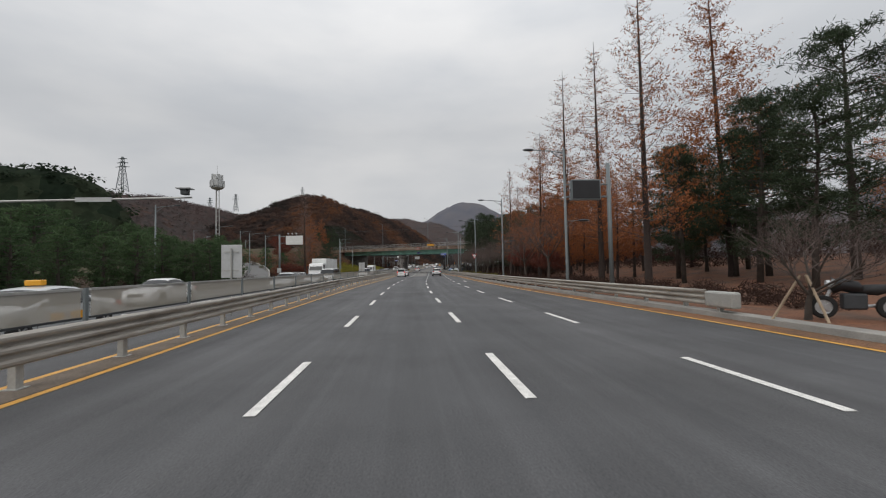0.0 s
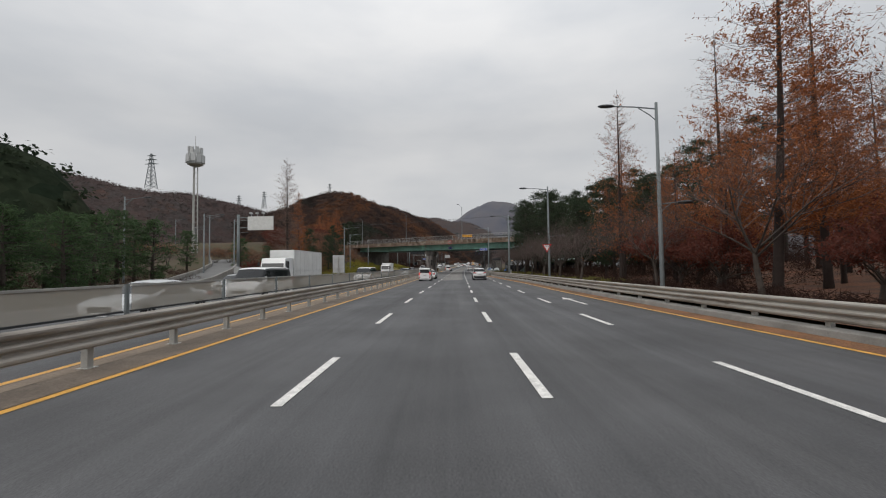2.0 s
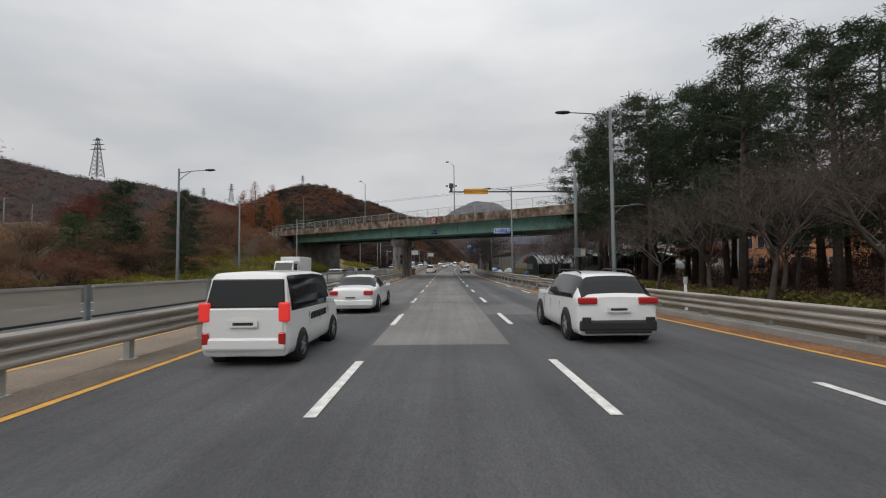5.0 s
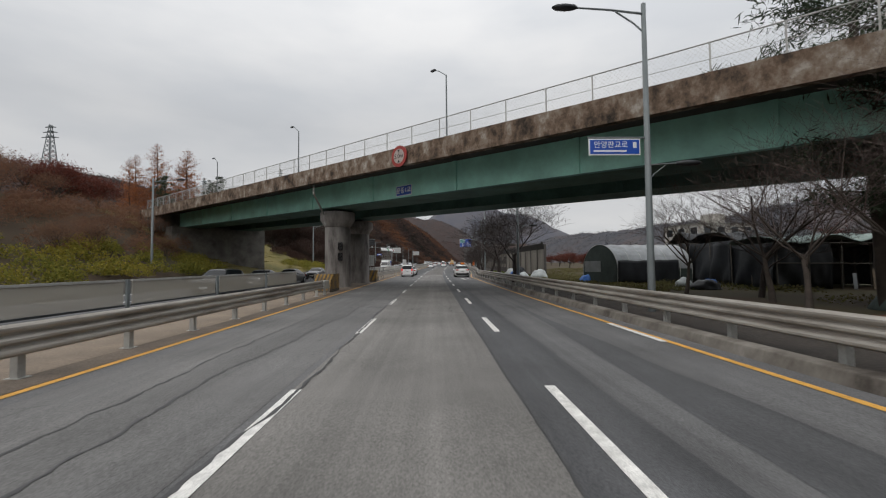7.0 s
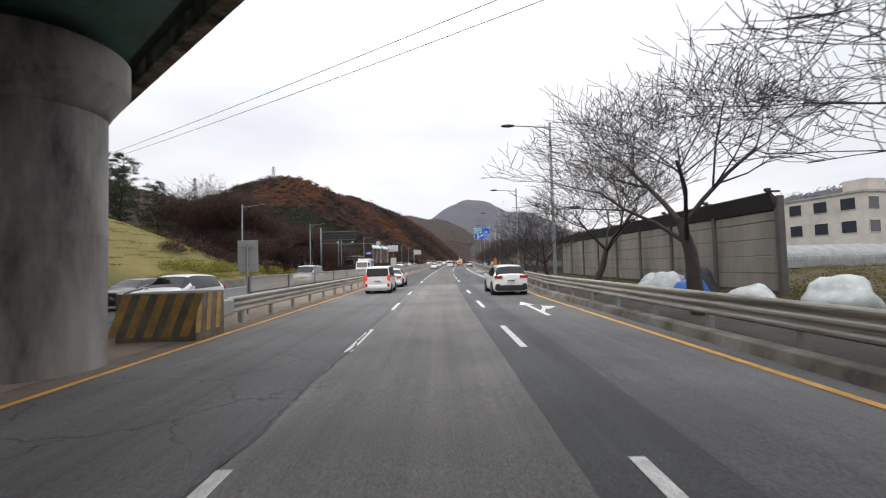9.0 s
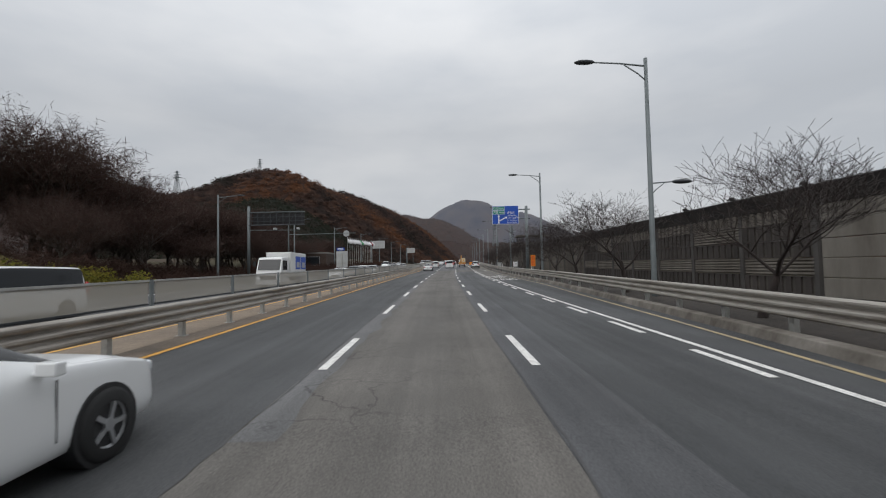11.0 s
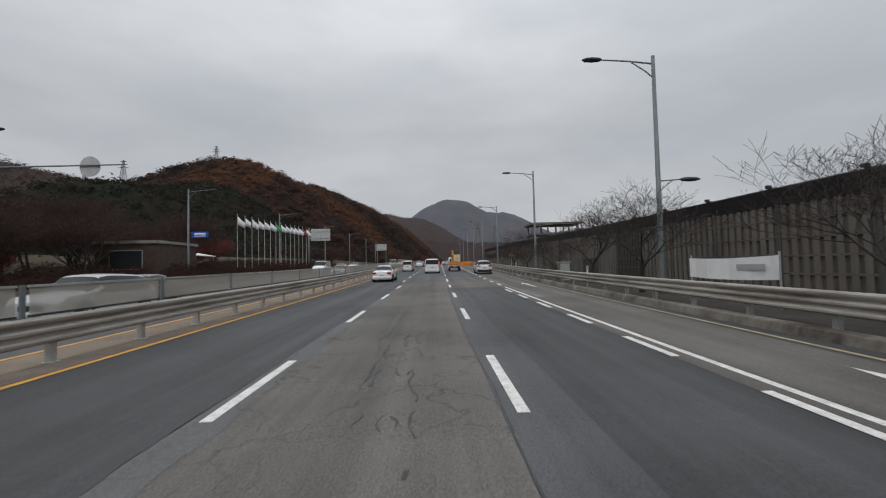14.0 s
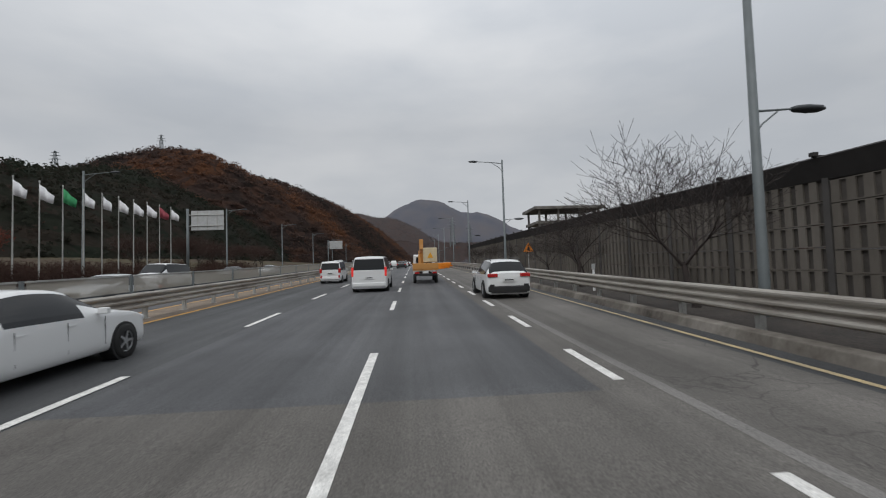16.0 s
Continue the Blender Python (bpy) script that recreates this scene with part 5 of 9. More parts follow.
# two slender ones across the road
tall_pair = [metasequoia(4, 19.5, at(97.0, -25.9, lz(97, -25.9)), 0.16, "pale dawn redwood with a slim open crown across the road", 0.17, 0.74, M_PALE_TWIGS, 20),
             metasequoia(5, 15.4, at(103.5, -26.5, lz(103.5, -26.5)), 1.0, "slender russet dawn redwood across the road", 0.10, 0.6)]
put(redwoods[:2], [(197, -54, 0.7), (203, -53, 0.7), (205, -56, 0.66)], 14)
put(redwoods[2:], [(194, -51, 0.86), (200, -50, 0.9), (198, -48, 0.78), (191, -53, 0.7), (188, -52, 0.62)], 37)

pines = [pine(21, 13, at(27, 25, lz(27, 25)), "dark pine with an uneven crown in the park", M_PINE, 0.25, 0.26, 1.0, (24, 0.12)),
         pine(22, 14, at(20.5, 24.5, lz(20.5, 24.5)), "large dark pine with layered boughs in the park", M_PINE, 0.16, 0.3, 1.0, (24, 0.12)),
         pine(23, 8.5, at(11, -27, lz(11, -27)), "green roadside pine in a dense row", M_PINE_LIGHT, 0.12, 0.3, 0.7)]
put(pines[:2], [(16, 27, 0.9), (34, 29, 0.85), (19, 20.5, 0.82), (24, 21.8, 0.82), (28.5, 19.8, 0.78), (33, 22.2, 0.78), (29.5, 24.5, 0.85), (40, 27, 0.9), (47, 31, 0.8), (74, 25, 0.95), (82, 27, 1.0), (88, 20, 0.9), (94, 18, 0.9), (99, 23, 1.0), 
                (108, 18, 1.0), (117.5, 17.0, 1.15), (121, 19.5, 1.15), (106, 27, 1.1), (118, 25, 1.15)], 15)
put(pines[:2], [(77, 21.5, 0.85), (80.5, 18.5, 0.82), (85, 23.5, 0.95), (90, 25, 1.0), (91.5, 17.0, 0.82), (96.5, 20.5, 0.95), (101, 27, 1.05), (104.5, 21, 1.0), 
                (110, 22.5, 1.08), (113.5, 19, 1.08), (121.5, 23, 1.15), (76, 31, 1.1), (88, 32, 1.1), (98, 33, 1.1), (110, 33, 1.15)], 25)
put(pines[2:], [(14 + 1.75 * i + (i % 3) * 0.5, -25.0 - (i * 7 % 5) * 0.7) for i in range(28)], 16, 0.58, 0.75)
put(pines[2:], [(10 + 2.7 * i, -30.5 - (i * 5 % 7) * 0.8) for i in range(26)], 17, 0.75, 0.95)
near_pines = [pine(24, 14.5, at(103, 15.5, lz(103, 15.5)), "dark pine with open layered boughs beside the road", M_PINE, 0.22, 0.24, 0.9, (36, 0.11)),
              pine(25, 15, at(116.5, 13.8, lz(116, 13.8)), "tall dark pine with an open crown before the bridge", M_PINE, 0.3, 0.22, 0.9, (36, 0.11))]
put(near_pines, [(112, 15.0, 0.95), (124, 15.5, 0.95), (107.5, 16, 0.92), (120.5, 14.8, 1.0), (97.5, 15.5, 0.8), (129.0, 17.6, 0.95), (127.8, 14.8, 1.0)], 27)
put(pines[2:], [(100, -44, 0.8), (106, -38, 0.8), (112, -36, 0.7), (118, -33, 0.75), (122, -31, 0.7), (126, -35, 0.8)], 18)
put(pines[:2], [(122, -31.2, 0.76), (123, -26.4, 0.66), (127, -29, 0.66)], 34)
put(pines[:2], [(190, -47.5, 0.66), (203, -45, 0.82), (206, -47, 0.86), (209, -45.5, 0.8), (212, -48, 0.84), (215, -44, 0.72)], 19)

cherries = [bare_tree(31, 10.2, at(160.3, 7.25, 0.15), "leafless broad cherry tree with a dark trunk behind the guardrail", levels=5, wide=1.4, trunk=0.46, thin=0.007, bark=M_BARK_CHERRY),
            bare_tree(32, 9.4, at(168.3, 7.15, 0.15), "leafless cherry tree with upswept boughs behind the guardrail", levels=5, wide=1.12, trunk=0.42, thin=0.007, bark=M_BARK_CHERRY),
            bare_tree(33, 4.0, at(9.6, 10.6, 0.2), "small leafless staked tree at the kerb", trunk=0.22, levels=4)]
put(cherries[:2], [(151.0, 7.1, 1.12), (176.7, 7.2, 0.86), (184.0, 7.8, 0.74), (193.0, 8.6, 0.7), (202.6, 9.2, 0.74), (211.5, 9.8, 0.76), (219.0, 10.1, 0.62), (227.3, 10.3, 0.9), (235.3, 10.4, 0.8), (241.0, 10.6, 0.62),
                   (251.6, 10.2, 0.72), (259.6, 10.5, 0.74), (266.0, 10.5, 0.52), (276.6, 10.4, 0.72), (285.3, 10.6, 0.6), (290, 12.8, 0.42), (297, 12.8, 0.42), (312, 13, 0.45), (324, 13, 0.45), (337, 13, 0.45), (133.1, 14.7, 0.62), (140, 26, 0.62), (150, 30, 0.62)], 20)
cherries[0].scale = (1.12, 1.12, 1.12)
park_trees = [bare_tree(34, 10.6, at(38.8, 13.1, lz(38, 13)), "leafless brown park tree with a spreading crown", wide=1.1), bare_tree(35, 9.6, at(49.1, 13.4, lz(49, 13)), "leafless brown park tree with upswept boughs")]
put(park_trees, [(59, 13.6, 0.78), (69.1, 11.4, 0.83), (76, 13.5, 0.83), (81.6, 12.6, 0.83), (86, 16, 0.83), (92.9, 12.6, 0.83), (98, 13.6, 0.78), (105, 12.0, 0.78), (121.6, 10.9, 0.73), (119.7, 12.6, 0.78), (127, 11.5, 0.73),
               (63, 16, 0.78), (72.5, 16.5, 0.83), (89.5, 14.5, 0.78), (101.5, 17, 0.83), (110.5, 11.6, 0.69), (130, 19, 0.78), (130.5, 13.2, 0.85), (126.0, 13.4, 0.9), (135, 12.4, 0.7)], 21)
put(park_trees, [(78.8, 12.0, 0.74), (87.0, 11.6, 0.84), (96.0, 11.6, 0.82), (101, 12.4, 0.85)], 35)
redtrees = [bare_tree(41, 5.5, at(54.5, 14.5, lz(54, 14)), "small tree with withered red-brown leaves", leaf=11.0, leaf_mat=M_RED_LEAF, stems=2, wide=1.15, levels=3, tuft=(0.075, 1.4, 0.4))]
put(redtrees, [(46, 15, 0.9), (60.5, 15.5, 1.1), (67, 16.6, 1.35), (65, 19, 1.4)], 22)
# brown thickets across the road
thickets = [bare_tree(51, 6.5, at(213.5, -28.5, lz(213, -28.5)), "brown leafless thicket tree on the bank", "thicket_tree", 15.0, M_BROWN_LEAF, 2, 1.0, 0.26, 3, None, (0.11, 1.8, 0.07)),
            bare_tree(52, 7.5, at(218, -33, lz(218, -33)), "leafless brown tree on the bank", "thicket_tree", 15.0, M_BROWN_LEAF, 2, 1.0, 0.3, 3, None, (0.115, 1.8, 0.07))]
rnd = random.Random(77)
spots = []
for i in range(24):
    spots.append((215 + i * 3.1 + rnd.uniform(-1, 1), -28.2 - (i % 3) * 3.2 - rnd.uniform(0, 2), rnd.uniform(1.2, 1.6)))
for i in range(16):
    spots.append((219 + i * 4.8 + rnd.uniform(-2, 2), -39 - rnd.uniform(0, 9), rnd.uniform(1.5, 1.9)))
for i in range(8):
    spots.append((326 + i * 7, -31 - rnd.uniform(0, 6), rnd.uniform(0.9, 1.2)))
for i in range(18):
    spots.append((217 + i * 2.6 + rnd.uniform(-1, 1), -33 - rnd.uniform(0, 6), rnd.uniform(2.1, 2.6)))
put(thickets, spots, 23)
bank_trees = [bare_tree(53, 6.0, at(121, -30, lz(121, -30)), "bare tree with withered tan leaves on the bank before the bridge", "thicket_tree", 9.0, M_SHRUB_TAN, 2, 1.0, 0.24, 3, None, (0.10, 1.7, 0.1))]
spots = []
for i in range(16):
    spots.append((112 + i * 3.5 + rnd.uniform(-1, 1), -27 - rnd.uniform(0, 7), rnd.uniform(0.5, 0.75)))
for i in range(10):
    spots.append((120 + i * 4.4, -33 - rnd.uniform(0, 14), rnd.uniform(0.6, 0.85)))
for i in range(4):
    spots.append((90 + i * 8, -47 - rnd.uniform(0, 10), rnd.uniform(0.8, 1.1)))
for i in range(16):
    spots.append((108 + i * 3.2 + rnd.uniform(-1, 1), -33 - rnd.uniform(0, 12), rnd.uniform(0.8, 1.2)))
put(bank_trees, spots, 33)
put(redtrees, [(300, -34, 1.3), (306, -37, 1.4), (294, -36, 1.2), (288, -39, 1.3), (283, -33, 1.1), (96, -30, 0.9), (101, -31, 0.9), (107, -30, 0.8), (113, -29, 0.9), (262, -30, 1.0), (246, -27.5, 0.8), (130, -42, 1.2), (136, -45, 1.3), (142, -48, 1.2), (165, -44, 1.3), (168, -47, 1.45), (172, -50, 1.5), (176, -48, 1.4), (160, -42.5, 1.1)], 24)
put(redtrees, [(212 + 8.5 * i, 34 + (i * 5 % 7) * 3.2, 1.0 + 0.07 * (i % 4)) for i in range(13)] + [(163, 40, 1.3), (168, 48, 1.5), (174, 56, 1.6), (181, 61, 1.6)], 36)


# ---- shrubs ----
def shrub_bank(name, label, spots, mat, size, seed, per=340, leaf=0.09):
    rng = np.random.default_rng(seed)
    cs = []
    for s, d, r, h in spots:
        z = lz(s, d)
        for _ in range(int(per * r)):
            p = rng.normal(size=3)
            p /= max(0.3, np.linalg.norm(p))
            k_ = rng.uniform(0.55, 1.0)
            q = P(s + p[0] * r * k_, d + p[1] * r * k_, z + abs(p[2]) * h * k_)
            cs.append((q.x, q.y, q.z))
    ob = part(name, leaves(rng, cs, leaf * 1.25, 1.9, -0.25, 0.13) if mat in (M_SHRUB_BROWN, M_SHRUB_TAN) else leaves(rng, cs, leaf, 1.1), mat)
    return tagged(ob, label, "shrubs", kind="stuff")


rnd = random.Random(9)
shrub_bank("hedge", "low reddish-brown leafless hedge behind the kerb", [(12 + i * 1.1, 13.4 + rnd.uniform(-0.5, 0.9), 1.0, 0.85) for i in range(22)] + [(34 + i * 1.5, 13.8 + rnd.uniform(-0.8, 1.2), 1.0, 0.7) for i in range(48)], M_SHRUB_BROWN, 1, 61)
shrub_bank("shrubs", "yellow-green shrubs on the bank beside the opposite road", [(110 + i * 0.58, -22.8 - rnd.uniform(0, 8.5), 1.35, 1.1) for i in range(95)] + [(190 + i * 1.3, -23.0 - rnd.uniform(0, 3.2), 1.2, 1.3) for i in range(20)], M_SHRUB, 1, 62)
shrub_bank("shrubs", "brown shrubs along the far edge of the opposite road", [(256 + i * 0.9, -22.6 - rnd.uniform(0, 3.5), 1.4, 1.5) for i in range(85)] + [(216 + i * 1.6, -22.5 - rnd.uniform(0, 2.5), 1.3, 1.2) for i in range(50)] + [(88 + i * 1.5, -24 - rnd.uniform(0, 4), 1.3, 1.1) for i in range(18)], M_SHRUB_BROWN, 1, 63)
shrub_bank("brushwood", "dense dark brown brushwood on the bank below the thicket trees", [(204 + i * 0.85, -24.5 - rnd.uniform(0, 9), 1.7, 2.0) for i in range(120)], M_SHRUB_BROWN, 1, 67, 260, 0.13)
shrub_bank("brushwood", "dense brown brushwood on the bank before the bridge", [(104 + i * 0.62, -28.5 - rnd.uniform(0, 12), 1.7, 1.9) for i in range(110)], M_SHRUB_TAN, 1, 68, 220, 0.12)
shrub_bank("shrub", "round clipped brown bush on the lawn bank", [(197, -30.5, 1.6, 1.5), (198.5, -31, 1.5, 1.4)], M_SHRUB_BROWN, 1, 64, 600)
shrub_bank("undergrowth", "dry brown and green undergrowth below the trees", [(66 + i * 0.9, 12.0 + rnd.uniform(-0.4, 3.0), 1.0, 0.55) for i in range(60)], palette("dry_undergrowth", [(0.1, 0.06, 0.035), (0.15, 0.145, 0.042), (0.2, 0.175, 0.065)], 0.9, 0.2, 0.5), 1, 65)
shrub_bank("weeds", "green weeds along the foot of the noise barrier", [(163 + i * 0.8, 8.9 + rnd.uniform(0, 3.4), 0.7, 0.22) for i in range(46)], palette("weeds", [(0.1, 0.11, 0.03), (0.12, 0.17, 0.04), (0.2, 0.18, 0.08)], 0.9, 0.3, 0.5), 1, 66)
shrub_bank("brushwood", "brown brushwood and young trees at the back of the park", [(-10 + i * 1.15, 30 + rnd.uniform(0, 14), 2.2, rnd.uniform(2.0, 4.5)) for i in range(125)], M_SHRUB_BROWN, 1, 69, 170, 0.16)
shrub_bank("weeds", "dry brown and green weeds on the field past the bridge", [(128 + rnd.uniform(0, 90), 16 + rnd.uniform(0, 34), 1.6, 0.4) for i in range(200)] + [(138 + rnd.uniform(0, 34), 8.0 + rnd.uniform(0, 9), 1.0, 0.22) for i in range(150)], palette("dry_weeds", [(0.10, 0.082, 0.045), (0.13, 0.115, 0.05), (0.11, 0.125, 0.04)], 0.9, 0.3, 0.5), 1, 71, 130, 0.065)
shrub_bank("brushwood", "dark brown brushwood between the park trees", [(56 + i * 0.8, 15 + rnd.uniform(0, 12), 1.5, rnd.uniform(1.0, 2.2)) for i in range(90)], M_SHRUB_BROWN, 1, 70, 260, 0.075)
shrub_bank("undergrowth", "dark brown undergrowth below the row of pines", [(8 + i * 0.7, -24 - rnd.uniform(0, 18), 1.6, 1.0) for i in range(150)], M_SHRUB_BROWN, 1, 74, 150, 0.1)
shrub_bank("grass", "short dry grass tufts on the lawn bank", [(167 + rnd.uniform(0, 45), -23 - rnd.uniform(0, 26), 1.5, 0.16) for i in range(230)], palette("lawn_tufts", [(0.115, 0.092, 0.024), (0.15, 0.12, 0.03), (0.10, 0.10, 0.02), (0.17, 0.12, 0.04)], 0.9, 0.2, 0.5), 1, 72, 90, 0.055)
shrub_bank("brushwood", "dark brown brushwood behind the row of flags", [(262 + i * 0.8, -26.5 - rnd.uniform(0, 9), 1.7, 1.9) for i in range(110)], M_SHRUB_BROWN, 1, 73, 150, 0.13)
# leaf-covered floor of the park
g = Geo()
rows, cols = list(np.arange(-30, 126.1, 2.0)), [10.35, 11.2, 12.5, 14, 16, 19, 22, 26, 30, 36, 44]
for s in rows:
    for d in cols:
        g.v.append(tuple(P(s, max(d, along(s, YELLOW_R) + 1.28), land(s, max(d, 10.6)) + 0.05)))
for i in range(len(rows) - 1):
    for j in range(len(cols) - 1):
        a = i * len(cols) + j
        g.f.append((a, a + 1, a + len(cols) + 1, a + len(cols)))
tagged(part("park_floor", g, M_NEEDLE_LITTER, smooth=True), "orange-brown fallen leaves under the park trees", "ground", kind="structure")

# ---- wooded hills ----
def ridge_height(ridge, x, y):
    best = 0.0
    for (x0, y0, h0, w0), (x1, y1, h1, w1) in zip(ridge, ridge[1:]):
        dx, dy = x1 - x0, y1 - y0
        t = max(0.0, min(1.0, ((x - x0) * dx + (y - y0) * dy) / (dx * dx + dy * dy)))
        q = math.hypot(x - x0 - dx * t, y - y0 - dy * t) / (w0 + (w1 - w0) * t)
        if q < 1:
            best = max(best, (h0 + (h1 - h0) * t) * (1 - q * q) ** 1.5)
    return best


def hill(name, label, ridge, step, mat, tufts, size, seed, rough=0.14, knob=0.8):
    """A hill whose surface is a closed canopy of crowns, with single uneven crowns on it."""
    rng = np.random.default_rng(seed)
    pad = max(r[3] for r in ridge)
    x0, x1 = min(r[0] for r in ridge) - pad, max(r[0] for r in ridge) + pad
    y0, y1 = min(r[1] for r in ridge) - pad, max(r[1] for r in ridge) + pad
    nx, ny = int((x1 - x0) / step) + 1, int((y1 - y0) / step) + 1
    cell = size * 2.4

    def height(x, y):
        h = ridge_height(ridge, x, y)
        if h <= 0:
            return -1.5
        z = h * (1 + rough * noise.noise((x / 90, y / 90, seed))) - 1.5
        if knob and h > 2:
            q = noise.voronoi((x / cell, y / cell, seed))[0][0]
            z += size * knob * (1 - min(1.0, q * q * 2.2))
        return z

    g_ = Geo()
    for i in range(nx):
        for j in range(ny):
            x, y = x0 + i * step, y0 + j * step
            g_.v.append((x, y, height(x, y)))
    for i in range(nx - 1):
        for j in range(ny - 1):
            a = i * ny + j
            if max(g_.v[a][2], g_.v[a + ny][2], g_.v[a + ny + 1][2], g_.v[a + 1][2]) > -1.4:
                g_.f.append((a, a + ny, a + ny + 1, a + 1))
    ob = part(name, g_, mat, smooth=True)
    tagged(ob, label, "hill", kind="structure")
    if not tufts:
        return
    # tree crowns: leafy tufts gathered round each stem
    gap = size * 1.55
    xs = []
    for i in range(int((x1 - x0) / gap)):
        for j in range(int((y1 - y0) / gap)):
            x, y = x0 + (i + rng.uniform(0, 1)) * gap, y0 + (j + rng.uniform(0, 1)) * gap
            h = height(x, y)
            q = math.hypot(x, y - 150)
            if h > 0.8 and h - height(x - x / q * 25, y - (y - 150) / q * 25) > -3:
                xs.append((x, y, h, size * rng.uniform(0.65, 1.25)))
    xs = np.array(xs)
    n = len(xs)
    tall = rng.uniform(0.45, 0.85, n)
    q = rng.normal(size=(n, tufts, 3))
    q /= np.linalg.norm(q, axis=2)[:, :, None]
    q[:, :, 2] = np.abs(q[:, :, 2]) * tall[:, None]
    c = xs[:, None, :3] + q * xs[:, None, 3:4] * rng.uniform(0.35, 1.3, (n, tufts, 1))
    face = q.reshape(-1, 3) + np.array([0.0, 0.0, 0.7])
    face /= np.linalg.norm(face, axis=1)[:, None]
    g_ = leaves(rng, c.reshape(-1, 3), size * 0.155, 1.15, 0.0, 0.85, face)
    tagged(part(name + "_woods", g_, mat), "crowns of the " + label, "woods", kind="stuff")


M_WOODS = crowns("autumn_woods", [(0.018, 0.027, 0.021), (0.03, 0.033, 0.027), (0.058, 0.045, 0.04), (0.085, 0.058, 0.05), (0.12, 0.07, 0.052), (0.18, 0.084, 0.045), (0.14, 0.076, 0.052)], 9, 0.0095, 0.3, 0.65)
M_WOODS_DARK = crowns("dark_woods", [(0.014, 0.021, 0.015), (0.025, 0.03, 0.021), (0.036, 0.032, 0.025), (0.055, 0.037, 0.029)], 5, 0.02, 0.45)
M_WOODS_GREEN = crowns("green_woods", [(0.008, 0.016, 0.01), (0.022, 0.034, 0.02), (0.042, 0.054, 0.032), (0.062, 0.054, 0.042)], 5, 0.02, 0.5)
# distance haze is mixed into the colours below: paler and greyer woods
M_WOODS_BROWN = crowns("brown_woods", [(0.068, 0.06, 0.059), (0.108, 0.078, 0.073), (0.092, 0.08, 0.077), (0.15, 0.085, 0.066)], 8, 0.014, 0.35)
M_WOODS_FAR = crowns("haze_painted_woods", [(0.085, 0.078, 0.08), (0.115, 0.09, 0.085), (0.10, 0.09, 0.09), (0.14, 0.092, 0.08)], 14, 0.008, 0.35)
# the blue-grey of mountain and side hills is painted haze
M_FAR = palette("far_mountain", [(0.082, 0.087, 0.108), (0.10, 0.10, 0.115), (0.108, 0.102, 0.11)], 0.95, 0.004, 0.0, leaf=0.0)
M_FAR_SIDE = crowns("haze_painted_hills", [(0.125, 0.133, 0.155), (0.15, 0.148, 0.16), (0.175, 0.15, 0.15)], 14, 0.01, 0.3)
hill("wooded_hill", "russet autumn wooded hill beside the road ahead", [(-330, 640, 72, 170), (-198, 706, 118, 210), (-140, 841, 110, 175), (-95, 1202, 112, 175), (-62, 1420, 75, 150)], 7, M_WOODS, 44, 4.8, 3, 0.10, 0.75)
hill("wooded_hill", "dark green wooded hill beyond the opposite road", [(-190, 96, 30, 50), (-135, 106, 33, 42), (-95, 114, 30, 25)], 3, M_WOODS_GREEN, 26, 2.9, 4, 0.14, 0.6)
hill("wooded_hill", "low dark wooded rise beyond the flags", [(-70, 300, 9, 34), (-92, 360, 30, 54), (-112, 450, 50, 70), (-122, 540, 50, 70), (-112, 640, 34, 62)], 4, M_WOODS_DARK, 24, 2.7, 9, 0.14, 0.4)
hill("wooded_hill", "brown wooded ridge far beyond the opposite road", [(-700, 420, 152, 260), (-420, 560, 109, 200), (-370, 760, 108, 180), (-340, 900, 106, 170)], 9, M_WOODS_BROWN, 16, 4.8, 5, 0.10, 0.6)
hill("wooded_hill", "brown wooded ridge behind the valley, paled by painted haze", [(-620, 2250, 170, 420), (-350, 2350, 245, 480), (-189, 2400, 272, 500), (-71, 2400, 258, 480), (80, 2550, 190, 420)], 22, M_WOODS_FAR, 8, 10.0, 11, 0.08, 0.4)
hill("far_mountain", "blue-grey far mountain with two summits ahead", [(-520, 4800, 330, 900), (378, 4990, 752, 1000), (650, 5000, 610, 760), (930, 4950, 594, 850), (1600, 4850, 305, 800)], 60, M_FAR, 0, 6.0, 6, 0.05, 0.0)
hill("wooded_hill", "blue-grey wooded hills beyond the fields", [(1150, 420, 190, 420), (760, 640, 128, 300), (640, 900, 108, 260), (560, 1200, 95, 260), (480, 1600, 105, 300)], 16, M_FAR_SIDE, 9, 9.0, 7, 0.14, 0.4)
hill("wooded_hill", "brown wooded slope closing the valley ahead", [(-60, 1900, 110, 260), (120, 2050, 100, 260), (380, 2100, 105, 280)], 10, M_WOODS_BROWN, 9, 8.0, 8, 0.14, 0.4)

# ---- signs, gantries and other fixtures ----
def words(text, size, mat, parent, m, name="lettering", bold=0.0):
    cu = bpy.data.curves.new(name, "FONT")
    cu.body, cu.size, cu.extrude, cu.offset = text, size, 0.004, bold
    cu.align_x, cu.align_y = "CENTER", "CENTER"
    cu.materials.append(mat)
    ob = new(name, cu)
    ob.parent = parent
    ob.matrix_basis = m
    return ob


FACE = pose(0, 0, 0, 90, 0, 0)      # lettering upright, read from behind (looking along the road)


def slab(w, h, t, c, turn=None):
    gg = Geo()
    gg.box(c, (w, t, h), turn)
    return gg


def bars(parent, mat, rows, x0, x1, y, z_list, h, name="lettering_bar"):
    for i, z in enumerate(z_list):
        part(name, slab(x1 - x0, h, 0.006, ((x0 + x1) / 2, y, z)), mat, parent)


def pole_geo(h, r0, r1, x=0.0, y=0.0):
    gg = Geo()
    gg.tube([(x, y, -0.3), (x, y, h)], [r0, r1], 14)
    return gg


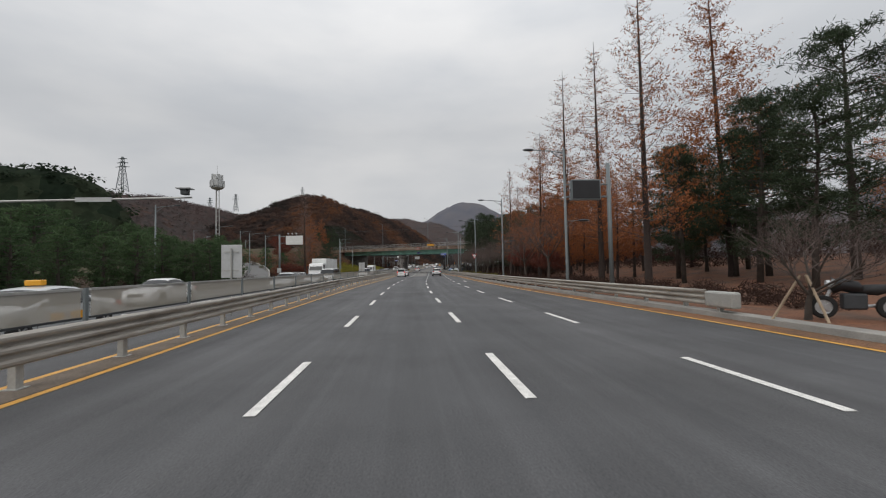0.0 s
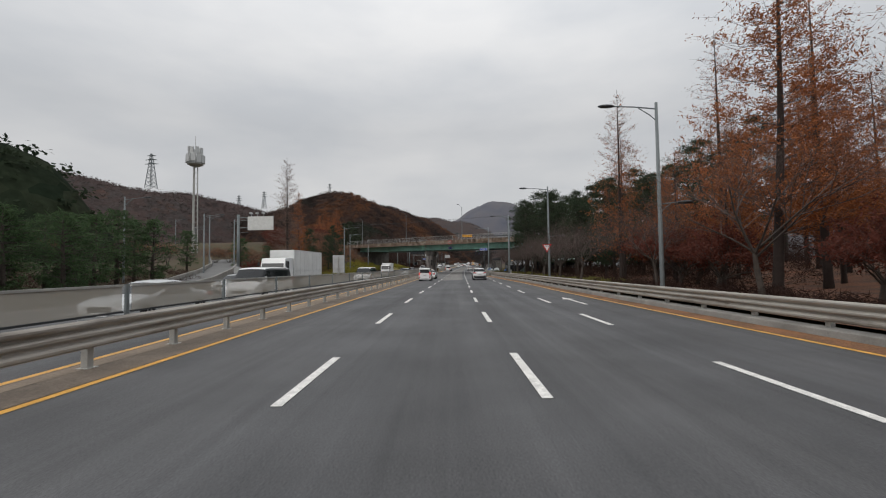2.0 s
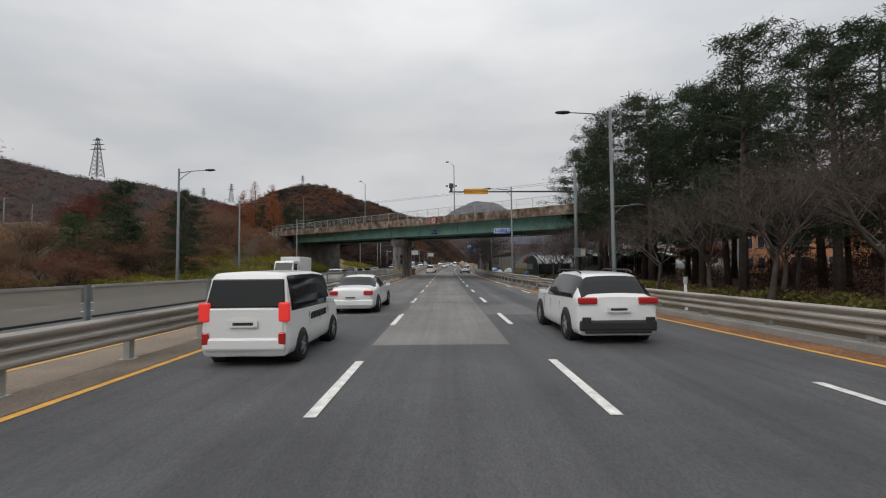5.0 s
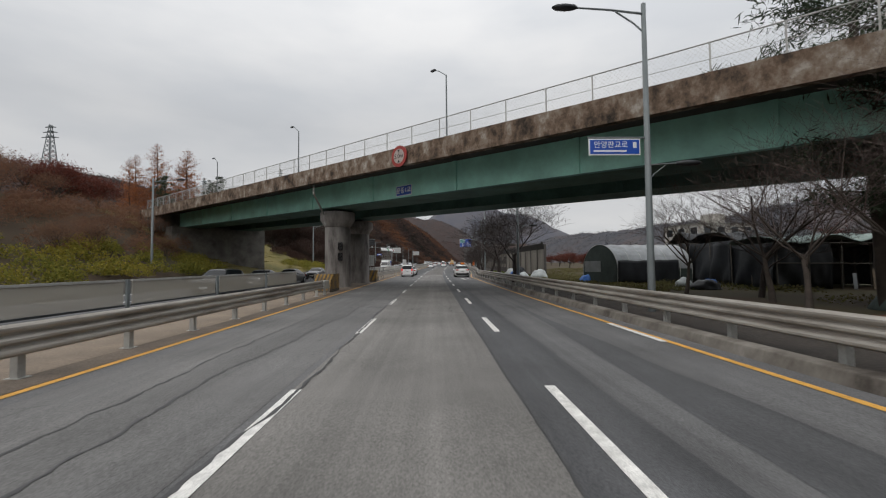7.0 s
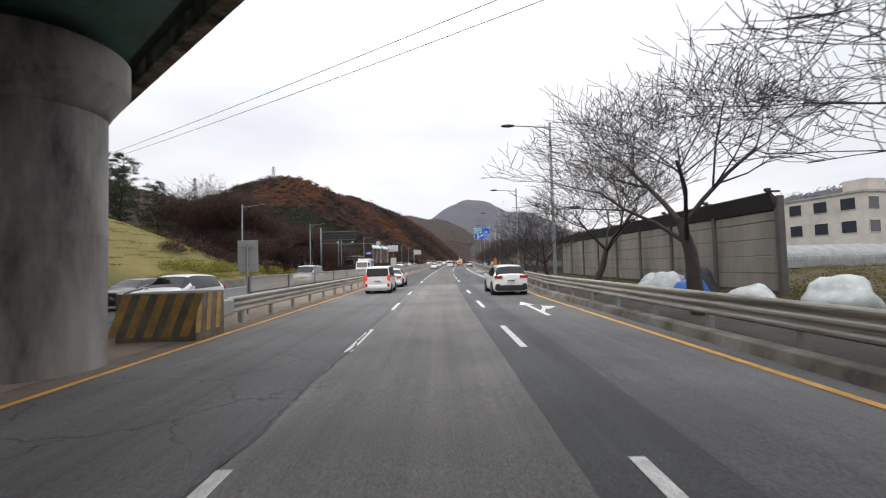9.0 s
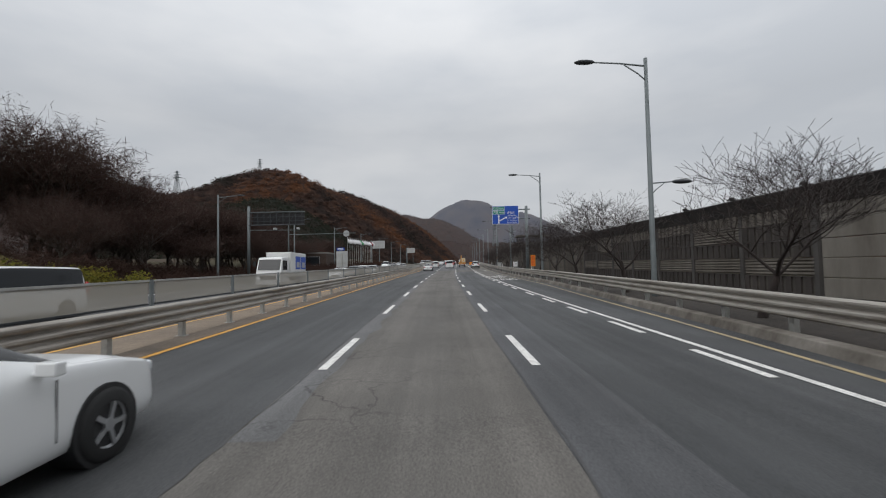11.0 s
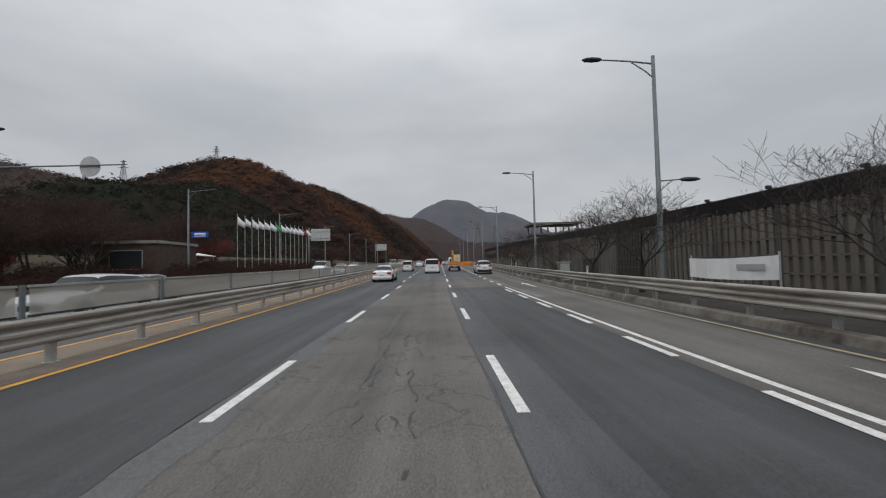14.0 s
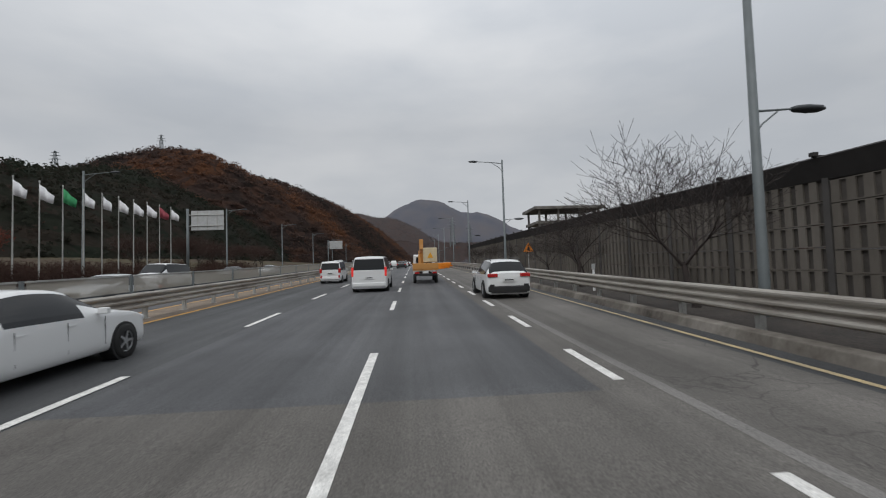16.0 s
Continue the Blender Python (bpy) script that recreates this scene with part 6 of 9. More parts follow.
# message board at the right, dark
th = thing("message_board", at(22.3, 11.55, 0.15), "dark electronic message board on a grey pole behind the kerb", "message board")
part("pole", pole_geo(7.3, 0.13, 0.11), M_POLE, th, smooth=True)
for z in (5.4, 6.1):
    gg = Geo()
    gg.tube([(0.16, 0, z), (-2.45, 0, z)], [0.05, 0.05], 8)
    part("bracket", gg, M_POLE, th)
part("cabinet", slab(1.68, 1.14, 0.28, (-1.45, -0.2, 5.75)), M_POLE, th, bevel=0.03)
part("screen", slab(1.54, 1.0, 0.02, (-1.45, -0.345, 5.75)), M_BLACK, th, "blank black screen")
for k_ in (-1, 1):
    part("hinge", slab(0.06, 0.16, 0.06, (-1.45 + k_ * 0.86, -0.2, 5.75)), M_DARK_STEEL, th)

# yield sign on the lamp pole
th = thing("yield_sign", at(78.4, 10.45, 0), "red-rimmed white triangular yield sign on the lamp pole", "traffic sign")
gg = Geo()
for r, y0, y1 in ((0.52, -0.17, -0.15),):
    pts = [(-r, 4.15), (r, 4.15), (0, 4.15 - r * 1.75)]
    gg.rings([[(x, y0, z) for x, z in pts], [(x, y1, z) for x, z in pts]])
part("rim", gg, M_RED, th)
gg = Geo()
pts = [(-0.36, 4.06), (0.36, 4.06), (0, 3.43)]
gg.rings([[(x, -0.178, z) for x, z in pts], [(x, -0.172, z) for x, z in pts]])
part("sign_face", gg, M_WHITE, th)
for k_ in range(3):
    part("lettering_bar", slab(0.075, 0.09, 0.006, (-0.1 + 0.1 * k_, -0.182, 3.93)), M_GREY_PANEL, th)
gg = Geo()
gg.tube([(0, -0.15, 3.9), (0.25, 0, 3.9)], [0.02, 0.02], 6)
part("clamp", gg, M_POLE, th)

# camera gantry before the bridge
th = thing("camera_gantry", at(115.2, 10.5, 0.2), "grey pole with a long arm, camera and amber board", "camera gantry")
part("pole", pole_geo(9.4, 0.16, 0.12), M_POLE, th, smooth=True)
gg = Geo()
gg.tube([(0, 0, 7.55), (-10.3, 0, 7.62)], [0.075, 0.05], 10)
part("arm", gg, M_DARK_STEEL, th)
bd = part("board", slab(1.95, 0.45, 0.05, (-8.1, -0.09, 7.62)), M_AMBER, th, "amber notice board")
words("방범용CCTV작동중", 0.25, M_DARK_STEEL, bd, Matrix.Translation((-8.1, -0.121, 7.61)) @ FACE)
gg = Geo()
gg.box((-10.1, 0, 8.12), (0.36, 0.34, 0.36))
gg.box((-10.1, 0, 7.82), (0.2, 0.2, 0.3))
part("camera_housing", gg, M_DARK_STEEL, th, bevel=0.03)
for x in (-10.38, -9.82):
    gg = Geo()
    gg.tube([(x, 0, 8.1), (x + (0.18 if x > -10 else -0.18), 0, 8.12)], [0.06, 0.06], 10)
    part("lamp", gg, M_DARK_STEEL, th)
gg = Geo()
gg.box((0.22, -0.1, 2.55), (0.85, 0.4, 0.72))
cb = part("control_box", gg, M_POLE, th, "grey control box", bevel=0.02)
part("label_plate", slab(0.34, 0.5, 0.01, (0.42, -0.306, 2.55)), M_GREY_PANEL, cb)
part("label_band", slab(0.3, 0.09, 0.01, (0.42, -0.312, 2.72)), M_AMBER, cb)

# street name sign on the lamp pole before the bridge
th = thing("street_name_sign", at(128.2, 7.3, 0), "blue street name sign with white letters on the lamp pole", "street sign")
gg = Geo()
gg.tube([(0, 0, 5.92), (-2.0, 0, 5.92)], [0.03, 0.03], 8)
part("arm", gg, M_POLE, th)
bd = part("plate", slab(1.72, 0.55, 0.04, (-1.12, -0.02, 5.6)), M_WHITE, th)
part("field", slab(1.64, 0.47, 0.01, (-1.12, -0.046, 5.6)), M_BLUE, th)
words("안양판교로", 0.25, M_WHITE, bd, Matrix.Translation((-1.25, -0.056, 5.66)) @ FACE)
part("lettering_bar", slab(1.1, 0.06, 0.006, (-1.28, -0.055, 5.46)), M_WHITE, th)
part("lettering_bar", slab(0.12, 0.2, 0.006, (-0.45, -0.055, 5.66)), M_WHITE, th)

# bridge signs
def bridge_frame(a, n, z):
    """Local x to the right as seen from the road, y away from the viewer, z up."""
    o = B(a, n, z + SLOPE * a)
    x, y = -BA, BN
    m = Matrix(((x.x, y.x, 0, o.x), (x.y, y.y, 0, o.y), (0, 0, 1, o.z), (0, 0, 0, 1)))
    return m


th = thing("bridge_name_sign", bridge_frame(0.0, -0.06, 6.55), "blue bridge name plate with white letters on the girder", "sign")
part("plate", slab(1.4, 0.66, 0.04, (0, 0, 0)), M_WHITE, th)
bd = part("field", slab(1.32, 0.58, 0.01, (0, -0.026, 0)), M_BLUE, th)
words("운중1교", 0.40, M_WHITE, bd, Matrix.Translation((0, -0.034, 0.0)) @ FACE, bold=0.008)
th = thing("height_limit_sign", bridge_frame(-2.5, -2.86, 7.85), "round red-rimmed height limit sign reading 5.0m on the deck edge", "traffic sign")
gg = Geo()
gg.tube([(0, 0.03, 0), (0, -0.03, 0)], [0.6, 0.6], 40)
part("rim", gg, M_RED_OLD, th)
gg = Geo()
gg.tube([(0, -0.03, 0), (0, -0.04, 0)], [0.41, 0.41], 40)
bd = part("sign_face", gg, M_SIGN_OLD, th)
words("5.0m", 0.36, M_BLACK, bd, Matrix.Translation((0, -0.046, 0)) @ FACE)
for sg in (1, -1):
    gg = Geo()
    pts = [(-0.09, sg * 0.36), (0.09, sg * 0.36), (0, sg * 0.2)]
    gg.rings([[(x, -0.04, z) for x, z in pts], [(x, -0.047, z) for x, z in pts]])
    part("arrow_mark", gg, M_BLACK, th)
# lamps on the bridge
for a, n in ((3.9, 9.0), (27.7, 9.0), (51.5, 9.0)):
    pl = B(a, n, 8.0)
    th = thing("bridge_lamp", Matrix.Translation(pl), "grey steel lamp post on the bridge deck", "street lamp", "bridge lamps")
    gg = Geo()
    gg.tube([(0, 0, 0), (0, 0, 10.4)], [0.1, 0.06], 10)
    part("pole", gg, M_POLE, th)
    q = BA * 1.3
    gg = Geo()
    gg.tube([(0, 0, 10.35), (q.x * 0.6, q.y * 0.6, 10.95), (q.x, q.y, 11.2)], [0.04, 0.035, 0.03], 8)
    part("arm", gg, M_POLE, th)
    gg = Geo()
    gg.box((q.x * 1.15, q.y * 1.15, 11.23), (0.55, 0.26, 0.16), BTURN)
    part("lamp_head", gg, M_DARK_STEEL, th, bevel=0.05)
# signal lights on the near pier
for z in (3.55, 2.75):
    base = B(8.9, 1.25, 0) + Vector((0.42, -1.0, 0))
    th = thing("signal_light", Matrix.Translation((base.x, base.y, z)), "black two-lens signal box on the bridge pier", "signal light", "signal lights")
    gg = Geo()
    gg.box((0, 0, 0), (0.34, 0.24, 0.62))
    part("housing", gg, M_BLACK, th, bevel=0.03)
    for dz in (0.15, -0.15):
        gg = Geo()
        gg.tube([(0, -0.12, dz), (0, -0.30, dz)], [0.13, 0.14], 14, caps=False)
        gg.tube([(0, -0.12, dz), (0, -0.13, dz)], [0.12, 0.12], 14)
        part("visor", gg, M_BLACK, th)
# drain pipe at the pier
th = thing("drain_pipe", label="grey drain pipe running down from the deck to the pier", category="pipe")
gg = Geo()
p0 = B(6.9, -2.3, 7.9)
p1 = B(6.9, -2.25, 6.85)
p2 = B(8.9, -0.05, 5.7)
p3 = B(8.9, 0.1, 4.9)
gg.tube([p0, p1, p2, p3], [0.07, 0.07, 0.07, 0.07], 8)
part("pipe", gg, M_GALV, th)

# striped blocks round the pier
def hazard_block(s0, s1, d0, d1, h, label):
    sc, dc = (s0 + s1) / 2, (d0 + d1) / 2
    th = thing("hazard_block", at(sc, dc, 0), label, "concrete block", "hazard blocks")
    w, L = d1 - d0, s1 - s0
    gg = Geo()
    gg.box((0, 0, h / 2), (w, L, h))
    part("block", gg, M_BLOCK, th, bevel=0.03)
    n = 9
    for i in range(0, n, 2):
        x = -w / 2 + (i + 0.5) * w / n
        gg = Geo()
        k_ = w / n * 0.5
        gg.rings([[(x - k_ - 0.2, -L / 2 - 0.012, 0.12), (x + k_ - 0.2, -L / 2 - 0.012, 0.12), (x + k_ + 0.2, -L / 2 - 0.012, h - 0.03), (x - k_ + 0.2, -L / 2 - 0.012, h - 0.03)],
                  [(x - k_ - 0.2, -L / 2 + 0.005, 0.12), (x + k_ - 0.2, -L / 2 + 0.005, 0.12), (x + k_ + 0.2, -L / 2 + 0.005, h - 0.03), (x - k_ + 0.2, -L / 2 + 0.005, h - 0.03)]])
        part("yellow_stripe", gg, M_STRIPE, th)
    n = max(3, int(L / 0.2))
    for i in range(0, n, 2):
        y = -L / 2 + (i + 0.5) * L / n
        k_ = L / n * 0.45
        gg = Geo()
        gg.rings([[(w / 2 + 0.012, y - k_ - 0.05, 0.2), (w / 2 + 0.012, y + k_ - 0.05, 0.2), (w / 2 + 0.012, y + k_ + 0.05, h - 0.03), (w / 2 + 0.012, y - k_ + 0.05, h - 0.03)],
                  [(w / 2 - 0.005, y - k_ - 0.05, 0.2), (w / 2 - 0.005, y + k_ - 0.05, 0.2), (w / 2 - 0.005, y + k_ + 0.05, h - 0.03), (w / 2 - 0.005, y - k_ + 0.05, h - 0.03)]])
        part("yellow_stripe", gg, M_STRIPE, th)


M_BLOCK = material("dirty_black_concrete", (0.075, 0.065, 0.055), 0.9, vary=0.5, scale=2.0, tint=(0.2, 0.17, 0.13), bump=0.3, bump_scale=25)
M_STRIPE = material("worn_yellow_paint", (0.48, 0.28, 0.06), 0.8, vary=0.5, scale=3.0, tint=(0.22, 0.15, 0.07), fine=0.3)
hazard_block(142.2, 144.8, -7.6, -6.55, 1.2, "worn black and yellow striped concrete block before the bridge pier")
hazard_block(159.3, 160.7, -7.95, -5.95, 1.2, "worn black and yellow striped concrete block after the bridge piers")

# backs of signs standing on the median
for s, d, w, h, z in ((165.4, -7.4, 0.8, 1.25, 2.25), (214.4, -7.4, 0.85, 1.2, 2.2), (60.0, -7.3, 0.8, 1.2, 2.1), (17.3, -7.0, 0.82, 1.35, 2.18)):
    th = thing("median_sign", at(s, d, 0), "grey back of a traffic sign on a post in the median", "traffic sign", "median signs")
    gg = Geo()
    gg.tube([(0, 0, 0), (0, 0, z + h * 0.4)], [0.04, 0.04], 10)
    part("post", gg, M_GALV, th)
    part("plate", slab(w, h, 0.025, (0, 0.06, z)), M_GREY_PANEL, th, bevel=0.01)
    gg = Geo()
    for k_ in (-0.28, 0.28):
        gg.box((0, 0.03, z + k_ * h), (w * 0.7, 0.04, 0.05))
    part("brace", gg, M_GALV, th)

# blue guide sign
th = thing("guide_sign", at(233.0, 10.15, 0.1), "blue guide sign with green fields on a thick grey pole", "road sign")
part("pole", pole_geo(8.25, 0.19, 0.17), M_POLE, th, smooth=True)
gg = Geo()
for z in (6.75, 7.85):
    gg.tube([(0.45, 0, z), (-4.1, 0, z)], [0.07, 0.06], 8)
part("bracket", gg, M_POLE, th)
bd = part("plate", slab(3.14, 2.2, 0.06, (-2.5, -0.12, 7.2)), M_WHITE, th)
part("field", slab(3.06, 2.12, 0.02, (-2.5, -0.156, 7.2)), M_BLUE, th)
for z, ko, en in ((7.98, "안양", "Anyang"), (7.5, "의왕", "Uiwang")):
    part("green_frame", slab(1.42, 0.45, 0.012, (-3.3, -0.17, z)), M_WHITE, th)
    gp = part("green_field", slab(1.36, 0.39, 0.012, (-3.3, -0.18, z)), M_SIGN_GREEN, th)
    words(ko, 0.33, M_WHITE, gp, Matrix.Translation((-3.64, -0.19, z)) @ FACE)
    words(en, 0.22, M_WHITE, gp, Matrix.Translation((-2.98, -0.19, z - 0.02)) @ FACE)
for text, size, x, z in (("운중동", 0.33, -1.86, 7.42), ("Unjung-dong", 0.21, -1.72, 7.12), ("한국학중앙연구원", 0.23, -1.66, 6.82), ("The Academy of", 0.19, -1.72, 6.54), ("Korean Studies", 0.19, -1.72, 6.3)):
    words(text, size, M_WHITE, bd, Matrix.Translation((x, -0.176, z)) @ FACE)
gg = Geo()
gg.box((-3.3, -0.172, 6.6), (0.13, 0.012, 0.86))
pts = [(-3.46, 7.0), (-3.14, 7.0), (-3.3, 7.24)]
gg.rings([[(x, -0.178, z) for x, z in pts], [(x, -0.166, z) for x, z in pts]])
gg.box((-2.92, -0.172, 6.66), (0.85, 0.012, 0.12), Euler((0, radians(-28), 0)).to_matrix())
pts = [(-2.6, 6.98), (-2.45, 6.7), (-2.28, 6.98)]
gg.rings([[(x, -0.178, z) for x, z in pts], [(x, -0.166, z) for x, z in pts]])
part("arrow", gg, M_WHITE, th, "white branching arrow")

# orange upright notice at the kerb
th = thing("notice_board", at(225.5, 9.35, 0.3), "orange upright notice board with red bars on a thin post", "notice board")
gg = Geo()
gg.tube([(0, 0, -0.1), (0, 0, 2.0)], [0.03, 0.03], 8)
part("post", gg, M_GALV, th)
part("board", slab(0.46, 1.12, 0.03, (0, -0.045, 1.5)), M_ORANGE, th)
for x in (-0.1, 0.08):
    for i in range(6):
        part("lettering_bar", slab(0.1, 0.1, 0.006, (x, -0.064, 1.9 - i * 0.155)), M_RED, th)

# control cabinet and banner at the barrier
th = thing("control_cabinet", at(262.6, 9.95, 0.12), "pale grey control cabinet beside the noise barrier", "cabinet")
part("body", slab(0.75, 1.35, 0.55, (0, 0, 0.68)), material("grey_cabinet", (0.17, 0.165, 0.15), 0.6, vary=0.15), th, bevel=0.02)
part("cabinet_roof", slab(0.85, 0.06, 0.65, (0, 0, 1.38)), M_GREY_PANEL, th, bevel=0.01)
part("door", slab(0.66, 1.2, 0.02, (0, -0.285, 0.68)), M_GREY_PANEL, th)
th = thing("banner", at(246.2, 10.6, 0.05), "white cloth banner with faded bars behind the guardrail", "banner")
gg = Geo()
folds = []
for i in range(13):
    y0, x0 = -2.15 + i * 4.3 / 12, 0.04 * math.sin(i * 1.3)
    sag = 0.05 * math.sin(math.pi * i / 12)
    folds.append([(x0, y0, 0.93 - sag), (x0 + 0.01, y0, 0.93 - sag), (x0 + 0.01, y0, 1.64 - sag), (x0, y0, 1.64 - sag)])
gg.rings(folds)
part("cloth", gg, M_WHITE, th)
gg = Geo()
gg.box((-0.05, -1.1, 1.3), (0.01, 1.2, 0.18))
part("lettering_bar", gg, M_GREY_PANEL, th)
for y in (-2.12, 2.12):
    gg = Geo()
    gg.tube([(0.06, y, -0.05), (0.06, y, 1.75)], [0.03, 0.03], 8)
    part("post", gg, M_GREY_PANEL, th)
# short white marker posts behind the right-hand rail
for s in (229.0, 258.0, 96.0, 283.0):
    th = thing("marker_post", at(s, along(s, YELLOW_R) + 1.9, 0.2), "short white marker post behind the guardrail", "marker post", "marker posts")
    gg = Geo()
    gg.tube([(0, 0, -0.1), (0, 0, 1.05)], [0.05, 0.05], 10)
    part("post", gg, M_WHITE, th)
    gg = Geo()
    gg.tube([(0, 0, 0.85), (0, 0, 1.1)], [0.08, 0.08], 10)
    part("reflector", gg, M_GREY_PANEL, th)

# ---- across the road ----
# enforcement gantry at the far side
th = thing("enforcement_gantry", at(84.7, -27.3, 0.0), "grey pole with a white panel and cameras over the opposite road", "camera gantry")
part("pole", pole_geo(8.9, 0.2, 0.16), M_POLE, th, smooth=True)
gg = Geo()
for z in (7.2, 8.5):
    gg.tube([(0, 0, z), (4.6, 0, z)], [0.06, 0.05], 8)
part("bracket", gg, M_POLE, th)
part("panel", slab(3.3, 1.75, 0.2, (2.9, 0.0, 7.75)), material("off_white_panel", (0.62, 0.62, 0.6), 0.6, vary=0.15), th, bevel=0.03)
for x in (1.7, 2.5, 3.3):
    gg = Geo()
    gg.box((x, -0.1, 9.05), (0.22, 0.5, 0.2))
    gg.tube([(x, 0, 8.6), (x, 0, 9.0)], [0.03, 0.03], 6)
    part("camera_housing", gg, M_GREY_PANEL, th)
part("control_box", slab(0.7, 0.9, 0.4, (0.0, -0.25, 1.8)), M_GREY_PANEL, th, bevel=0.02)
# camera arm near the start
th = thing("camera_gantry", at(25.0, -24.0, 0.0), "long grey camera arm over the opposite road with a plate", "camera gantry")
part("pole", pole_geo(6.8, 0.15, 0.12), M_POLE, th, smooth=True)
gg = Geo()
gg.tube([(0, 0, 5.95), (12.3, -1.2, 5.92)], [0.07, 0.05], 8)
part("arm", gg, M_GALV, th)
part("plate", slab(1.9, 0.24, 0.04, (6.9, -0.85, 5.9)), M_GREY_PANEL, th)
gg = Geo()
gg.box((12.0, -1.3, 6.2), (0.34, 0.4, 0.3))
part("camera_housing", gg, M_DARK_STEEL, th, bevel=0.03)
part("sun_shield", slab(0.75, 0.05, 0.6, (12.0, -1.3, 6.39)), M_GREY_PANEL, th, "pale sun shield")
# truss message gantry
th = thing("message_gantry", at(238.6, -25.9, 0.0), "dark steel truss board on a tall pole over the opposite road", "message board")
part("pole", pole_geo(9.8, 0.2, 0.17), M_POLE, th, smooth=True)
gg = Geo()
for z in (7.25, 8.9):
    for y in (-0.25, 0.25):
        gg.tube([(0.1, y, z), (7.5, y, z)], [0.06, 0.06], 6)
for i in range(9):
    x = 0.45 + i * 0.85
    gg.box((x, -0.25, 8.07), (0.07, 0.07, 1.65))
    gg.box((x, 0, 7.25), (0.06, 0.5, 0.06))
for i in range(8):
    x = 0.45 + i * 0.85
    gg.tube([(x, -0.25, 7.6), (x + 0.85, -0.25, 8.6)], [0.025, 0.025], 5)
part("truss", gg, M_DARK_STEEL, th)
part("board_back", slab(6.9, 1.45, 0.12, (3.9, 0.35, 8.08)), M_BLACK, th)
for z in (7.2, 7.72, 8.3, 8.95):
    gg = Geo()
    gg.box((3.9, -0.3, z), (7.5, 0.07, 0.06 if z < 8.9 else 0.1))
    part("rail", gg, M_POLE if z > 8.9 else M_DARK_STEEL, th)
gg = Geo()
gg.tube([(0, 0, 6.6), (6.9, 0, 6.5)], [0.05, 0.04], 8)
part("lower_arm", gg, M_POLE, th)
for x in (3.6, 6.7):
    gg = Geo()
    gg.box((x, -0.1, 6.7), (0.3, 0.55, 0.25))
    part("camera_housing", gg, M_GREY_PANEL, th, bevel=0.03)
# round sign back on a long arm
th = thing("round_sign", at(253.9, -26.5, 0.0), "round grey sign back hanging from a long thin arm", "traffic sign")
part("pole", pole_geo(9.6, 0.13, 0.1), M_POLE, th)
gg = Geo()
gg.tube([(0, 0, 7.0), (11.5, 0, 7.05)], [0.06, 0.035], 8)
part("arm", gg, M_POLE, th)
gg = Geo()
gg.tube([(9.85, 0.06, 7.0), (9.85, 0.1, 7.0)], [0.52, 0.52], 28)
part("disc", gg, M_GREY_PANEL, th)
# blue plate on the lamp pole
th = thing("street_name_sign", at(277.6, -24.0, 0.0), "small blue street name plate with white bars beside a lamp pole", "street sign")
part("plate", slab(1.75, 0.62, 0.03, (0, -0.1, 5.05)), M_BLUE, th)
part("lettering_bar", slab(1.2, 0.18, 0.006, (0, -0.12, 5.13)), M_WHITE, th)
part("lettering_bar", slab(1.2, 0.08, 0.006, (0, -0.12, 4.9)), M_WHITE, th)
gg = Geo()
gg.tube([(-1.4, 0, 5.3), (0.8, 0, 5.3)], [0.03, 0.03], 6)
part("arm", gg, M_POLE, th)
# grey sign back on a pole
for s, d in ((321.7, -25.9), (402, -24)):
    th = thing("guide_sign", at(s, d, 0.0), "pale grey back of a guide sign on a pole", "road sign", "sign backs")
    part("pole", pole_geo(8.9, 0.18, 0.15), M_POLE, th, smooth=True)
    part("plate", slab(4.0, 2.5, 0.06, (2.4, 0.1, 7.4)), M_GREY_PANEL, th)
    gg = Geo()
    for z in (6.7, 8.1):
        gg.tube([(0, 0, z), (4.3, 0, z)], [0.06, 0.05], 8)
    for x in (1.2, 2.4, 3.6):
        gg.box((x, 0.04, 7.4), (0.08, 0.06, 2.4))
    part("bracket", gg, M_GALV, th)

